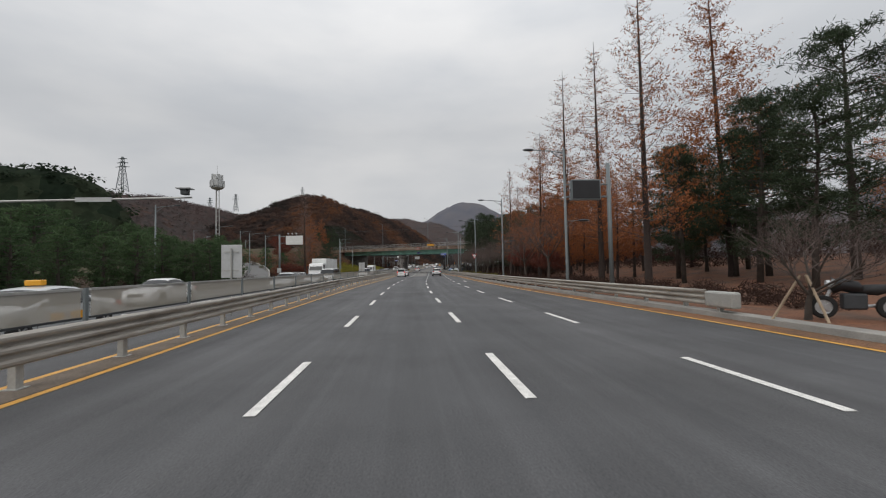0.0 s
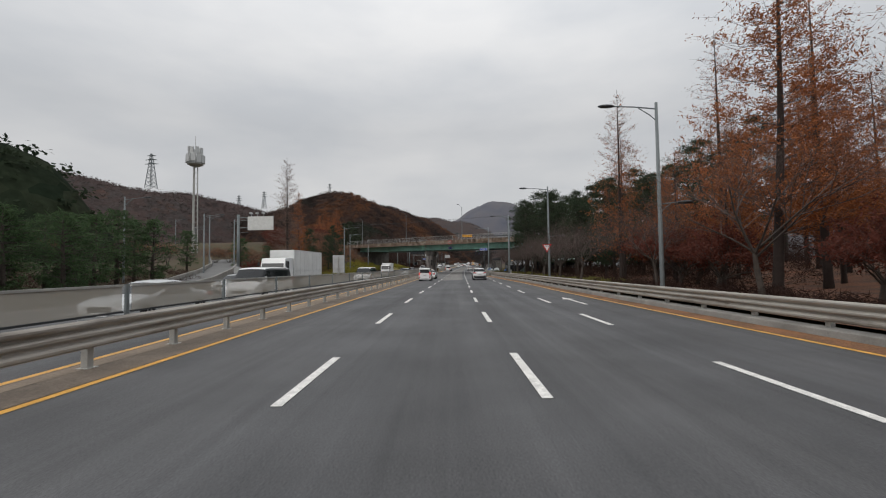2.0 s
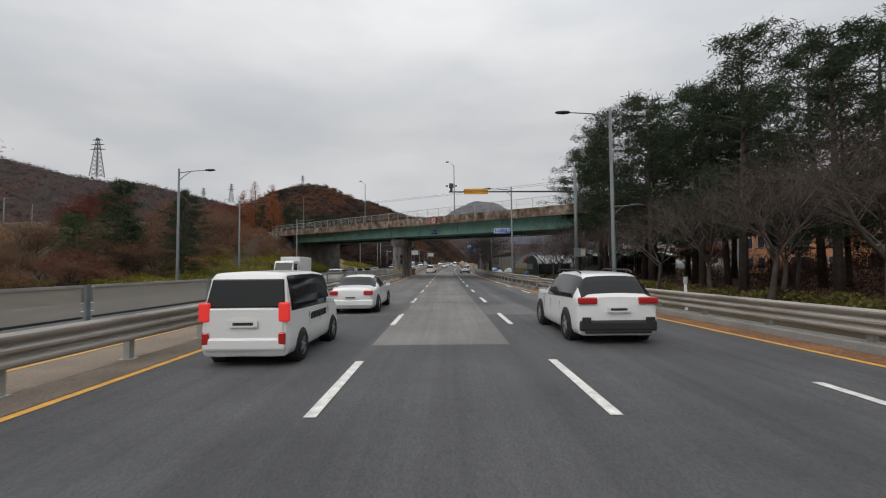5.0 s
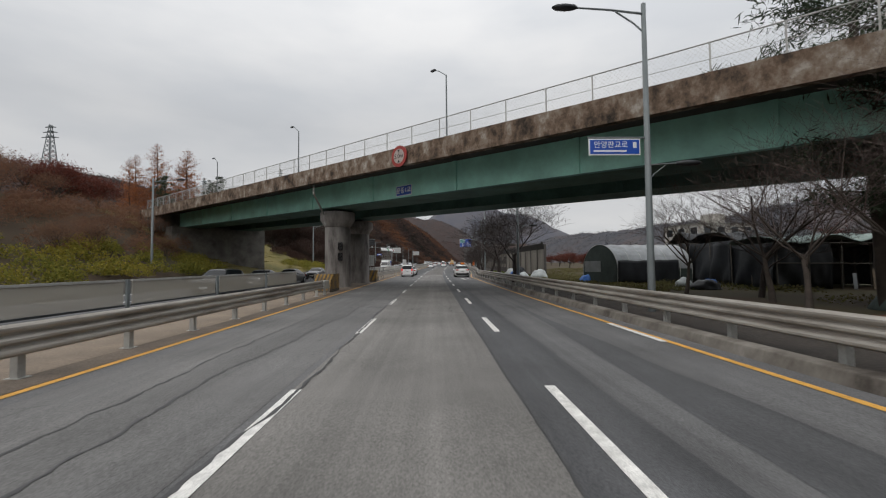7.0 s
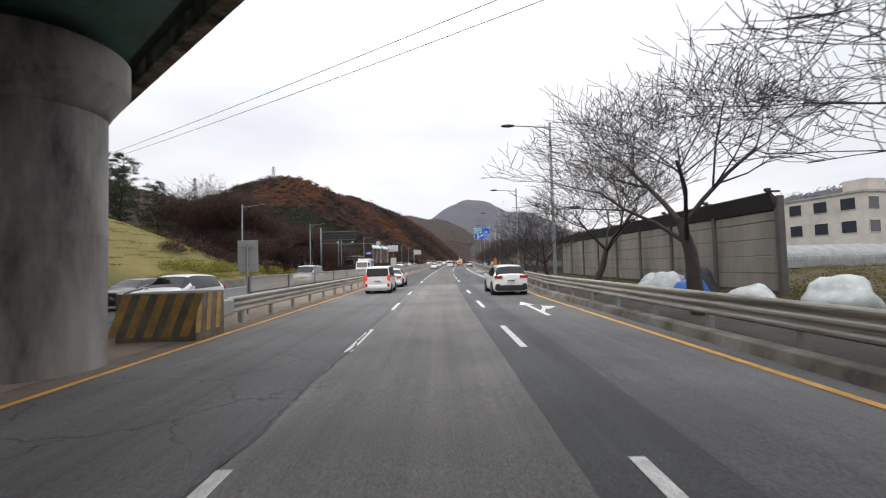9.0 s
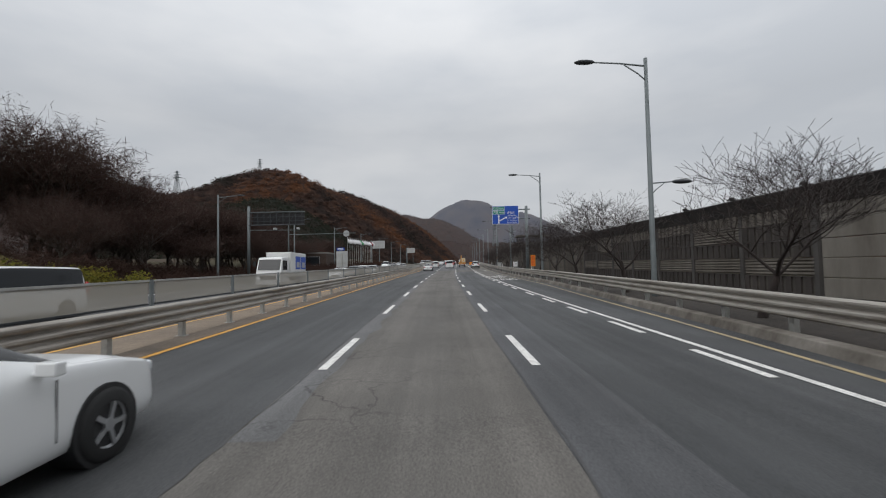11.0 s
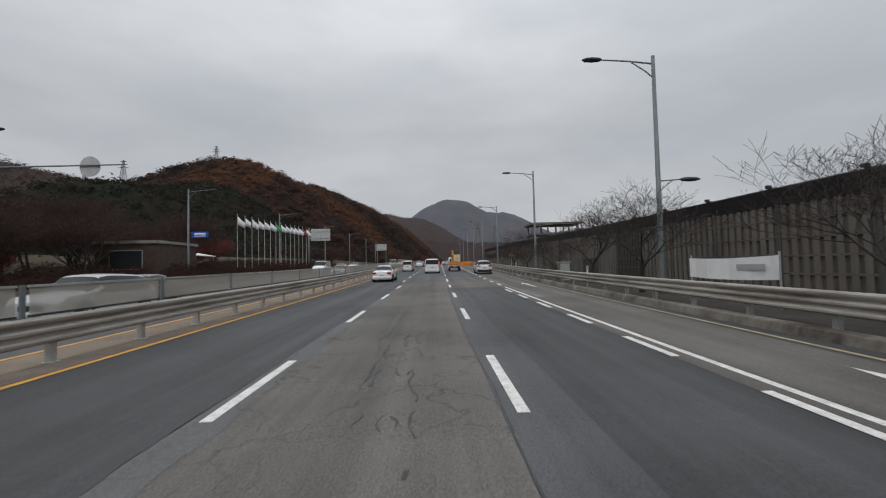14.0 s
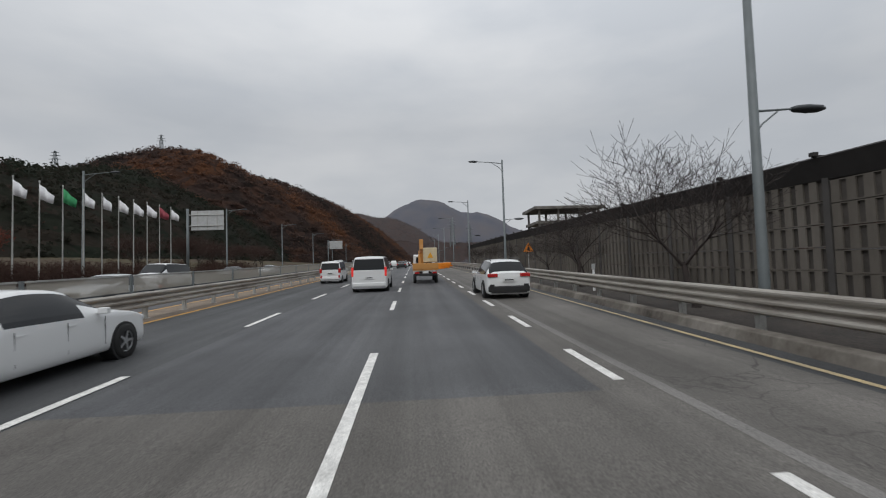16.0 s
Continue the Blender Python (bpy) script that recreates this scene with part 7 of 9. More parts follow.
# row of flags
M_FLAG_W = material("white_flag_cloth", (0.78, 0.78, 0.8), 0.8, vary=0.1, scale=8)
M_FLAG_G = material("green_flag_cloth", (0.05, 0.3, 0.12), 0.8, vary=0.15, scale=8)
M_FLAG_R = material("red_flag_cloth", (0.3, 0.06, 0.08), 0.8, vary=0.15, scale=8)
for i in range(14):
    s, d = 288.5 + i * 2.05, -25.2 + i * 0.06
    mat = (M_FLAG_W, M_FLAG_W, M_FLAG_W, M_FLAG_W, M_FLAG_W, M_FLAG_W, M_FLAG_G, M_FLAG_W, M_FLAG_W, M_FLAG_W, M_FLAG_W, M_FLAG_W, M_FLAG_R, M_FLAG_W)[i]
    cn = {M_FLAG_W: "white", M_FLAG_G: "green", M_FLAG_R: "red"}[mat]
    th = thing("flagpole", at(s, d, 0.4), "thin steel flagpole with a drooping " + cn + " flag", "flagpole", "flagpoles")
    gg = Geo()
    gg.tube([(0, 0, -0.3), (0, 0, 7.85)], [0.06, 0.035], 8)
    part("pole", gg, M_GALV, th)
    gg = Geo()
    gg.tube([(0, 0, 7.8), (0, 0, 7.95)], [0.06, 0.05], 8)
    part("finial", gg, M_GALV, th)
    gg = Geo()
    rr = random.Random(i)
    dr = rr.uniform(0.35, 0.8)
    nseg = 8
    rows_ = []
    for k_ in range(nseg + 1):
        t = k_ / nseg
        x = 0.05 + (0.65 + 0.45 * dr) * t
        sag = (0.5 + 0.6 * dr) * t
        w = 0.09 * math.sin(t * 9 + i)
        h = 1.1 * (1 - 0.45 * t)
        rows_.append([(x, w, 7.65 - sag), (x, w + 0.012, 7.65 - sag), (x * 0.92, w * 0.6 + 0.012, 7.65 - sag - h), (x * 0.92, w * 0.6, 7.65 - sag - h)])
    gg.rings(rows_)
    part("flag", gg, mat, th, cn + " flag", smooth=True)

# slender lamps along the slip road on the slope
for s, d, top in ((109, -45.6, 12.0), (145, -77, 15.8), (155, -78, 14.6), (168, -86, 15.2), (150, -62, 12.4)):
    z = lz(s, d)
    if top - z > 3:
        street_lamp(at(s, d, z), "slender pale lamp beside the slip road on the slope", h=top - z, side=1, reach=2.0)
# antenna tower
th = thing("antenna_tower", at(129, -61.3, 4.0), "tall grey antenna mast with a ring of panel antennas", "antenna mast")
for k_ in range(3):
    a = k_ * 2.094 + 0.3
    x, y = math.cos(a), math.sin(a)
    gg = Geo()
    gg.tube([(0.62 * x, 0.62 * y, -2), (0.5 * x, 0.5 * y, 22.8)], [0.15, 0.12], 8)
    part("mast_leg", gg, M_GALV, th)
for i in range(17):
    gg = Geo()
    r = 0.6 - 0.006 * i
    ring = [(r * math.cos(k_ * 2.094 + 0.3), r * math.sin(k_ * 2.094 + 0.3), 1.0 + i * 1.3 + 0.5 * (k_ % 2)) for k_ in range(4)]
    gg.tube(ring, [0.035] * 4, 5)
    part("mast_brace", gg, M_GALV, th)
gg = Geo()
gg.tube([(0, 0, 22.5), (0, 0, 29.6)], [0.12, 0.04], 8)
part("upper_mast", gg, M_GALV, th)
gg = Geo()
gg.tube([(0, 0, 22.2), (0, 0, 22.7), (0, 0, 22.85)], [0.6, 1.7, 1.75], 16)
part("platform", gg, M_GALV, th)
for n, r, z, hh in ((10, 1.85, 23.95, 1.9), (8, 1.4, 25.85, 1.7)):
    for k_ in range(n):
        a = k_ * 2 * math.pi / n
        gg = Geo()
        gg.box((r * math.cos(a), r * math.sin(a), z + 0.12 * (k_ % 3)), (r * 0.55, 0.3, hh), Euler((0, 0, a + math.pi / 2)).to_matrix())
        part("antenna_panel", gg, M_GREY_PANEL, th, bevel=0.04)


# pylons on the ridges
def pylon(x, y, z, h, label):
    th = thing("pylon", pose(x, y, z), label, "pylon", "pylons")
    w = h * 0.11
    gg = Geo()
    cor = lambda k_, t: Vector(((1, 1, -1, -1)[k_] * (w * (1 - 0.85 * t)), (1, -1, -1, 1)[k_] * (w * (1 - 0.85 * t)), h * t))
    r = h * 0.0075
    for k_ in range(4):
        gg.tube([cor(k_, 0), cor(k_, 1)], [r * 1.3, r], 4)
    n = 9
    for i in range(n):
        t0, t1 = i / n, (i + 1) / n
        for k_ in range(4):
            gg.tube([cor(k_, t0), cor((k_ + 1) % 4, t1)], [r * 0.7, r * 0.7], 3)
            gg.tube([cor((k_ + 1) % 4, t0), cor(k_, t1)], [r * 0.7, r * 0.7], 3)
    part("lattice_tower", gg, M_POLE, th)
    for t, L in ((0.7, 0.2), (0.82, 0.17), (0.94, 0.13)):
        gg = Geo()
        gg.tube([(-h * L, 0, h * t), (0, 0, h * (t + 0.025)), (h * L, 0, h * t)], [r, r * 1.3, r], 4)
        gg.tube([(-h * L, 0, h * t), (h * L, 0, h * t)], [r, r], 4)
        part("cross_arm", gg, M_POLE, th)


for x, y, z, h in ((-412, 575, 112, 46), (-395, 765, 104, 30), (-345, 755, 108, 30), (-210, 692, 116, 20), (-70, 1330, 80, 46), (250, 2000, 85, 110), (330, 2050, 90, 90)):
    pylon(x, y, z, h, "grey steel lattice pylon on the wooded ridge")


# ---- glasshouses, heaps and buildings at the right ----
M_NET = material("grey_shade_net", (0.25, 0.265, 0.275), 0.6, vary=0.35, scale=1.2, bump=0.3, bump_scale=8)
M_FILM = material("white_plastic_film", (0.2, 0.21, 0.215), 0.45, vary=0.3, scale=1.5)
M_TARP = material("black_tarpaulin", (0.016, 0.018, 0.021), 0.55, vary=0.4, scale=1.5, bump=0.5, bump_scale=6, spec=0.35)
M_TARP_GREEN = material("dark_green_net", (0.035, 0.05, 0.045), 0.75, vary=0.4, scale=1.5, bump=0.6, bump_scale=8)
M_BLUE_TARP = material("blue_tarpaulin", (0.02, 0.12, 0.42), 0.5, vary=0.3, scale=3, bump=0.6, bump_scale=8)


def sheet(nu, nv, point, off):
    """A thin cloth over a grid of points, closed all round."""
    gg = Geo()
    rings = []
    for i in range(nu + 1):
        top = [Vector(point(i / nu, j / nv)) for j in range(nv + 1)]
        rings.append([tuple(v) for v in top] + [tuple(v + Vector(off)) for v in reversed(top)])
    gg.rings(rings)
    return gg


def arch(m, w, h, L, label, cover, side_mat, bays=6):
    th = thing("plastic_greenhouse", m, label, "greenhouse", "greenhouses")
    if cover is M_NET:
        part("hanging_sheet", sheet(26, 8, lambda u, v: (w / 2 + 0.1 + 0.16 * noise.noise(Vector((u * 9, v * 1.3, 2))) * (1.1 - v), u * L * 0.8, 0.02 + v * h * 0.56 + 0.1 * noise.noise(Vector((u * 5, 3, 0)))), (0.03, 0, 0)), M_TARP, th, "black tarpaulin hung over the side", smooth=True)

    def ring(y, grow=0.0):
        return [(-(w / 2 + grow) * math.cos(math.pi * k_ / 16), y, 0.35 * h + (0.65 * h + grow) * math.sin(math.pi * k_ / 16)) for k_ in range(17)]

    gg = Geo()
    rings = []
    for i in range(bays * 2 + 1):
        rings.append(ring(L * i / (bays * 2), -0.04 if i % 2 else 0.04))
    gg.rings(rings, closed=False, caps=False)
    part("film_roof", gg, cover, th, "sheet over hoops")
    for sx in (-1, 1):
        gg = Geo()
        gg.box((sx * w / 2, L / 2, 0.175 * h), (0.05, L, 0.35 * h))
        part("side_sheet", gg, side_mat, th, "dark netting side")
    for y in (0.0, L):
        gg = Geo()
        r = ring(y)
        gg.face(r + [(w / 2, y, 0), (-w / 2, y, 0)])
        part("end_sheet", gg, side_mat, th, "dark tarpaulin end")
    for i in range(bays + 1):
        gg = Geo()
        r = ring(L * i / bays, 0.03)
        gg.tube([(w / 2 * -1, L * i / bays, 0)] + r + [(w / 2, L * i / bays, 0)], [0.022] * 19, 5)
        part("hoop", gg, M_GALV, th)
    if cover is not M_TARP:
        gg = Geo()
        gg.box((-w * 0.2, -0.03, 0.42 * h), (w * 0.5, 0.02, 0.3 * h))
        part("clear_window", gg, M_FILM, th)


arch(at(149.0, 13.6, 0.2, -80), 5.0, 3.0, 6.5, "half-round greenhouse under grey shade net with dark sides", M_NET, M_TARP_GREEN)
arch(at(197.0, 33.0, 0.2, -80), 6, 2.5, 34, "long low plastic greenhouse behind the verge", M_FILM, M_FILM, 16)
arch(at(205.0, 36.0, 0.2, -80), 6, 2.6, 34, "long low plastic greenhouse behind the verge", M_FILM, M_FILM, 16)


def tarp_shed(s, d, w, L, h, rise, label, seed, roof_mat, front=0.45):
    """A shack of poles under tarpaulin, half open towards the traffic."""
    th = thing("tarpaulin_shed", at(s, d, 0.15, seed * 2 - 6), label, "shed", "tarpaulin sheds")
    o = Vector((seed * 5.3, seed * 1.7, 0))

    def rz(u, v):
        wave = noise.noise(Vector((u * w * 0.5, v * L * 0.5, 0)) + o) * 0.4 + noise.noise(Vector((u * w * 1.6, v * L * 1.6, 4)) + o) * 0.07
        return h + rise * (1 - abs(2 * v - 0.9)) + 0.1 * math.cos(u * w * 2.1) + wave

    part("roof_sheet", sheet(26, 12, lambda u, v: (u * w + 0.25 * noise.noise(Vector((0, v * 5, 1)) + o), -0.3 + v * (L + 0.6), rz(u, v)), (0, 0, -0.05)), roof_mat, th, "sagging tarpaulin roof", smooth=True)
    for x0, x1, y in ((0.0, w, L), (0.0, w * front, 0.0)):
        part("wall_sheet", sheet(30, 8, lambda u, v: (x0 + u * (x1 - x0), y + 0.34 * noise.noise(Vector((u * (x1 - x0) * 1.5 + v, v * 1.6, y)) + o) * (1.2 - v), 0.05 + v * (h - 0.12) + 0.12 * noise.noise(Vector((u * 6, 0, 0)) + o) * (1 - v)), (0, 0.03, 0)), M_TARP, th, "hanging black tarpaulin", smooth=True)
    for x in (0.0, w):
        part("side_sheet", sheet(20, 8, lambda u, v: (x + 0.3 * noise.noise(Vector((x, u * L * 1.4 + v, v * 1.5)) + o), u * L, 0.05 + v * (h - 0.1)), (0.03, 0, 0)), M_TARP, th, smooth=True)
    n = max(2, int(w / 1.8))
    for i in range(n + 1):
        for y in (-0.12, L * 0.5, L - 0.1):
            gg = Geo()
            x = 0.06 + (w - 0.12) * i / n
            gg.tube([(x, y, -0.1), (x + 0.05 * math.sin(i * 7 + y), y, h + 0.1)], [0.04, 0.035], 6)
            part("pole", gg, M_WOOD_POST, th)
    for z in (h * 0.55, h - 0.08):
        gg = Geo()
        gg.tube([(-0.2, -0.17, z), (w * 0.5, -0.18, z - 0.07), (w + 0.2, -0.17, z + 0.05)], [0.03, 0.03, 0.03], 6)
        part("rail", gg, M_WOOD_POST, th)
    for i in range(5):
        gg = Geo()
        x = w * (front + 0.08 + 0.1 * i)
        gg.rings([[(x, -0.3, 0), (x + 0.22, -0.3, 0), (x + 0.22, -0.27, 0), (x, -0.27, 0)],
                  [(x + 0.1, -0.13, 0.9 + 0.25 * (i % 3)), (x + 0.3, -0.13, 0.9 + 0.25 * (i % 3)), (x + 0.3, -0.1, 0.9 + 0.25 * (i % 3)), (x + 0.1, -0.1, 0.9 + 0.25 * (i % 3))]])
        part("leaning_board", gg, M_BOARD if i % 2 else M_NET, th)


M_WOOD_POST = material("weathered_pole_wood", (0.13, 0.115, 0.1), 0.85, vary=0.35, scale=3)
M_BOARD = material("old_plank", (0.22, 0.17, 0.12), 0.85, vary=0.4, scale=3)
M_GREEN_SHEET = material("pale_green_sheet", (0.26, 0.33, 0.3), 0.6, vary=0.4, scale=1.2, bump=0.4, bump_scale=6)
tarp_shed(143.0, 20.4, 7.6, 5.5, 3.1, 0.8, "ramshackle shed of poles under black tarpaulin beside the greenhouse", 1, M_TARP, 0.14)
tarp_shed(149.2, 20.8, 8.0, 2.2, 3.2, 0.8, "ramshackle shed of black tarpaulin behind the greenhouse", 3, M_TARP, 0.9)
tarp_shed(138.4, 19.6, 11.0, 3.9, 2.75, 0.45, "low shed of black tarpaulin under a pale green sheet", 2, M_GREEN_SHEET, 0.3)


def heap(s, d, r, h, mat, label, seed, name="tarpaulin_mound"):
    rng = np.random.default_rng(seed)
    bm = bmesh.new()
    bmesh.ops.create_icosphere(bm, subdivisions=3, radius=1)
    for v in bm.verts:
        k_ = 1 + 0.28 * noise.noise(v.co * 1.6 + Vector((seed * 3.1, 0, 0))) + 0.12 * noise.noise(v.co * 5 + Vector((0, seed, 0)))
        v.co = Vector((v.co.x * r * k_, v.co.y * r * k_, max(-0.1, v.co.z * h * k_)))
    me = bpy.data.meshes.new(name)
    bm.to_mesh(me)
    bm.free()
    me.materials.append(mat)
    me.polygons.foreach_set("use_smooth", [True] * len(me.polygons))
    ob = new(name, me)
    ob.matrix_basis = at(s, d, 0.2, seed * 40)
    tagged(ob, label, "bundle", "tarpaulin bundles")


M_CLEAR_HEAP = material("milky_plastic_sheet", (0.4, 0.43, 0.43), 0.4, vary=0.35, scale=2.5, bump=0.8, bump_scale=7)
heap(167.6, 9.6, 0.75, 0.8, M_CLEAR_HEAP, "milky plastic covered heap behind the guardrail", 1)
heap(166.2, 9.5, 0.8, 0.95, M_CLEAR_HEAP, "milky plastic covered heap behind the guardrail", 2)
heap(165.0, 9.7, 0.65, 0.8, M_BLUE_TARP, "blue tarpaulin bundle behind the guardrail", 3)
heap(165.7, 10.4, 0.7, 1.1, M_TARP, "black tarpaulin bundle behind the guardrail", 4)
heap(162.2, 10.0, 0.7, 0.6, M_CLEAR_HEAP, "milky plastic bag heap beside the tree", 5)
heap(160.8, 11.5, 0.9, 0.9, M_CLEAR_HEAP, "milky plastic bag heap on the verge", 6)
heap(151.0, 13.5, 0.8, 0.6, M_BLUE_TARP, "blue tarpaulin on the verge", 7)
heap(143.0, 17.0, 0.55, 0.5, M_CLEAR_HEAP, "torn milky plastic sheeting before the shed", 12)
heap(142.2, 18.2, 0.6, 0.45, M_BLUE_TARP, "crumpled blue tarpaulin before the shed", 13)
heap(141.2, 17.2, 0.5, 0.4, M_CLEAR_HEAP, "torn milky plastic sheeting before the shed", 14)
heap(139.6, 16.4, 0.8, 0.5, M_TARP, "black tarpaulin heap before the shed", 15)
heap(127.0, 16.0, 1.8, 1.3, M_TARP_GREEN, "dark netting heap under the trees", 11)
# low pale fence beside the fields
th = thing("field_fence", label="low pale blue pipe fence beside the field", category="fence")
for i in range(14):
    s, d = 150 + i * 1.6, 14.5 + i * 1.1
    gg = Geo()
    gg.tube([P(s, d, 0.1), P(s, d, 1.3)], [0.05, 0.05], 6)
    part("post", gg, M_GALV, th)
for z in (0.55, 1.15):
    gg = Geo()
    gg.tube([P(150, 14.5, z), P(150 + 13 * 1.6, 14.5 + 13 * 1.1, z)], [0.06, 0.06], 6)
    part("rail", gg, M_GALV, th)


def building(m, w, L, h, label, wall_mat, rows_, cols_, roof_box=True, cols_side=3):
    th = thing("building", m, label, "building", "buildings")
    gg = Geo()
    gg.box((0, 0, h / 2), (w, L, h))
    part("wall", gg, wall_mat, th)
    gg = Geo()
    gg.box((0, 0, h + 0.15), (w + 0.3, L + 0.3, 0.3))
    part("roof", gg, M_CONCRETE, th)
    if roof_box:
        gg = Geo()
        gg.box((w * 0.1, 0, h + 1.5), (w * 0.25, L * 0.3, 2.6))
        part("stair_house", gg, wall_mat, th)
    fh = h / rows_
    for r in range(rows_):
        for c in range(cols_):
            for face in (0, 1):
                n = cols_ if face == 0 else cols_side
                if c >= n:
                    continue
                ww = (w if face == 0 else L) / n * 0.5
                x = -(w if face == 0 else L) / 2 + (c + 0.5) * (w if face == 0 else L) / n
                z = fh * (r + 0.55)
                fr, pn = Geo(), Geo()
                if face == 0:
                    fr.box((x, -L / 2 - 0.02, z), (ww + 0.16, 0.1, fh * 0.5 + 0.16))
                    pn.box((x, -L / 2 - 0.05, z), (ww, 0.08, fh * 0.5))
                else:
                    fr.box((-w / 2 - 0.02, x, z), (0.1, ww + 0.16, fh * 0.5 + 0.16))
                    pn.box((-w / 2 - 0.05, x, z), (0.08, ww, fh * 0.5))
                wi = part("window", fr, M_GREY_PANEL, th)
                part("pane", pn, M_PANE, wi)


M_PANE = material("dark_window_glass", (0.03, 0.035, 0.04), 0.12, vary=0.2, spec=0.6)
M_PLASTER = material("cream_plaster", (0.4, 0.38, 0.345), 0.85, vary=0.2, scale=0.5)
M_BRICK = material("orange_plaster", (0.45, 0.2, 0.1), 0.85, vary=0.2, scale=0.8)
building(at(214, 63, 0.2, 12), 14, 11, 9.6, "cream two-storey building with dark windows behind the fields", M_PLASTER, 3, 4)
building(at(232, 82, 0.2, 12), 14, 12, 6.5, "small cream building behind the fields", M_PLASTER, 2, 4, False)
building(at(168, 70, 0.2, -10), 14, 10, 6.0, "orange plastered house behind the trees", M_BRICK, 2, 3, False)
building(at(137, 48, 0.2, -10), 12, 9, 5.5, "orange plastered house behind the greenhouses", M_BRICK, 2, 3, False)
building(at(277.5, -29.3, 0.5, 2), 6, 7, 3.5, "dark brown low house beyond the flags", material("dark_brown_boards", (0.07, 0.045, 0.035), 0.8, vary=0.3, scale=2), 1, 1, False, 1)
# open pavilion on top of the slope behind the barrier
th = thing("pavilion", at(345, 31, 4.0), "dark open-sided pavilion with a flat roof behind the barrier", "pavilion")
part("roof", slab(13, 0.5, 9, (0, 0, 6.2)), M_CONCRETE_DARK, th)
part("floor", slab(12, 0.5, 8, (0, 0, 3.6)), M_CONCRETE_DARK, th)
for x in (-5.5, -2, 2, 5.5):
    for y in (-3.6, 3.6):
        gg = Geo()
        gg.box((x, y, 3), (0.35, 0.35, 6))
        part("pillar", gg, M_CONCRETE_DARK, th)
# white canopy beside the flags
th = thing("canopy_tent", at(290.5, -33.5, 0.3), "white canopy tent on thin posts among the trees", "canopy")
gg = Geo()
gg.rings([[(-3.2, y, 2.75), (0, y, 3.35), (3.2, y, 2.75), (3.2, y, 2.66), (0, y, 3.25), (-3.2, y, 2.66)] for y in (-2.4, 2.4)])
part("canopy", gg, M_WHITE, th, "white cloth roof")
for x in (-3.0, 0.0, 3.0):
    for y in (-2.2, 2.2):
        gg = Geo()
        gg.tube([(x, y, -0.4), (x, y, 2.72 if x else 3.26)], [0.035, 0.035], 8)
        part("post", gg, M_GALV, th)
part("side_cloth", slab(1.3, 1.5, 0.02, (-1.6, -2.25, 1.0)), M_ORANGE, th, "orange hanging cloth")
# overhead wires past the bridge
for k_, (z, o) in enumerate(((12.5, 0.0), (12.0, -1.3))):
    th = thing("overhead_wire", label="thin overhead wire crossing the road past the bridge", category="wire", group="overhead wires")
    gg = Geo()
    a, b = P(222 + o, -63, 20.0), P(140 + o * 2, 54, 17.5)
    pts = []
    for i in range(13):
        t = i / 12
        q = a.lerp(b, t)
        q.z -= 1.0 * 4 * t * (1 - t)
        pts.append(q)
    gg.tube(pts, [0.025] * 13, 5)
    part("wire", gg, M_DARK_STEEL, th)
# stakes of the young tree
th = thing("tree_stakes", at(9.6, 10.6, 0.2), "three pale wooden stakes round the young tree", "tree stakes")
for k_ in range(3):
    a = k_ * 2.094 + 0.4
    gg = Geo()
    gg.tube([(0.75 * math.cos(a), 0.75 * math.sin(a), -0.1), (0.08 * math.cos(a), 0.08 * math.sin(a), 1.15)], [0.035, 0.03], 7)
    part("stake", gg, material("pale_wood", (0.35, 0.27, 0.19), 0.9, vary=0.3), th)
# road works at the far exit
th = thing("warning_sign", at(305.0, 13.4, 0.3), "orange triangular road works sign on a post", "traffic sign")
gg = Geo()
gg.tube([(0, 0, 0), (0, 0, 2.2)], [0.04, 0.04], 8)
part("post", gg, M_GALV, th)
gg = Geo()
pts = [(-0.5, 1.75), (0.5, 1.75), (0, 2.6)]
gg.rings([[(x, -0.07, z) for x, z in pts], [(x, -0.04, z) for x, z in pts]])
part("sign_face", gg, M_ORANGE, th)
gg = Geo()
gg.box((0, -0.075, 2.0), (0.2, 0.01, 0.3))
part("mark", gg, M_BLACK, th)
for i in range(7):
    th = thing("work_barrier", at(334 + i * 2.1, 6.6 + i * 0.5, 0), "orange plastic road works barrier", "barrier", "road works barriers")
    part("body", slab(0.5, 0.9, 1.9, (0, 0, 0.48)), M_ORANGE, th, bevel=0.08)
    part("foot", slab(0.62, 0.12, 2.0, (0, 0, 0.06)), M_ORANGE, th)

# ---- vehicles ----
def paint(name, c, rough=0.28):
    m = bpy.data.materials.new(name)
    m.use_nodes = True
    b = m.node_tree.nodes["Principled BSDF"]
    b.inputs["Base Color"].default_value = (*c, 1)
    b.inputs["Roughness"].default_value = rough
    b.inputs["Coat Weight"].default_value = 0.6
    b.inputs["Coat Roughness"].default_value = 0.08
    return m


PAINT = {"white": paint("white_car_paint", (0.72, 0.73, 0.73)), "silver": paint("silver_car_paint", (0.42, 0.44, 0.45)), "black": paint("black_car_paint", (0.018, 0.018, 0.02)),
         "grey": paint("grey_car_paint", (0.12, 0.125, 0.13)), "blue": paint("dark_blue_car_paint", (0.02, 0.035, 0.09)), "orange": paint("orange_truck_paint", (0.5, 0.24, 0.06), 0.5)}
M_GLASS = paint("tinted_car_glass", (0.012, 0.014, 0.016), 0.06)
_g = M_GLASS.node_tree.nodes["Principled BSDF"]
_g.inputs["Coat Weight"].default_value, _g.inputs["Specular IOR Level"].default_value = 0.0, 0.3
M_TYRE = material("tyre_rubber", (0.018, 0.018, 0.018), 0.85, vary=0.2)
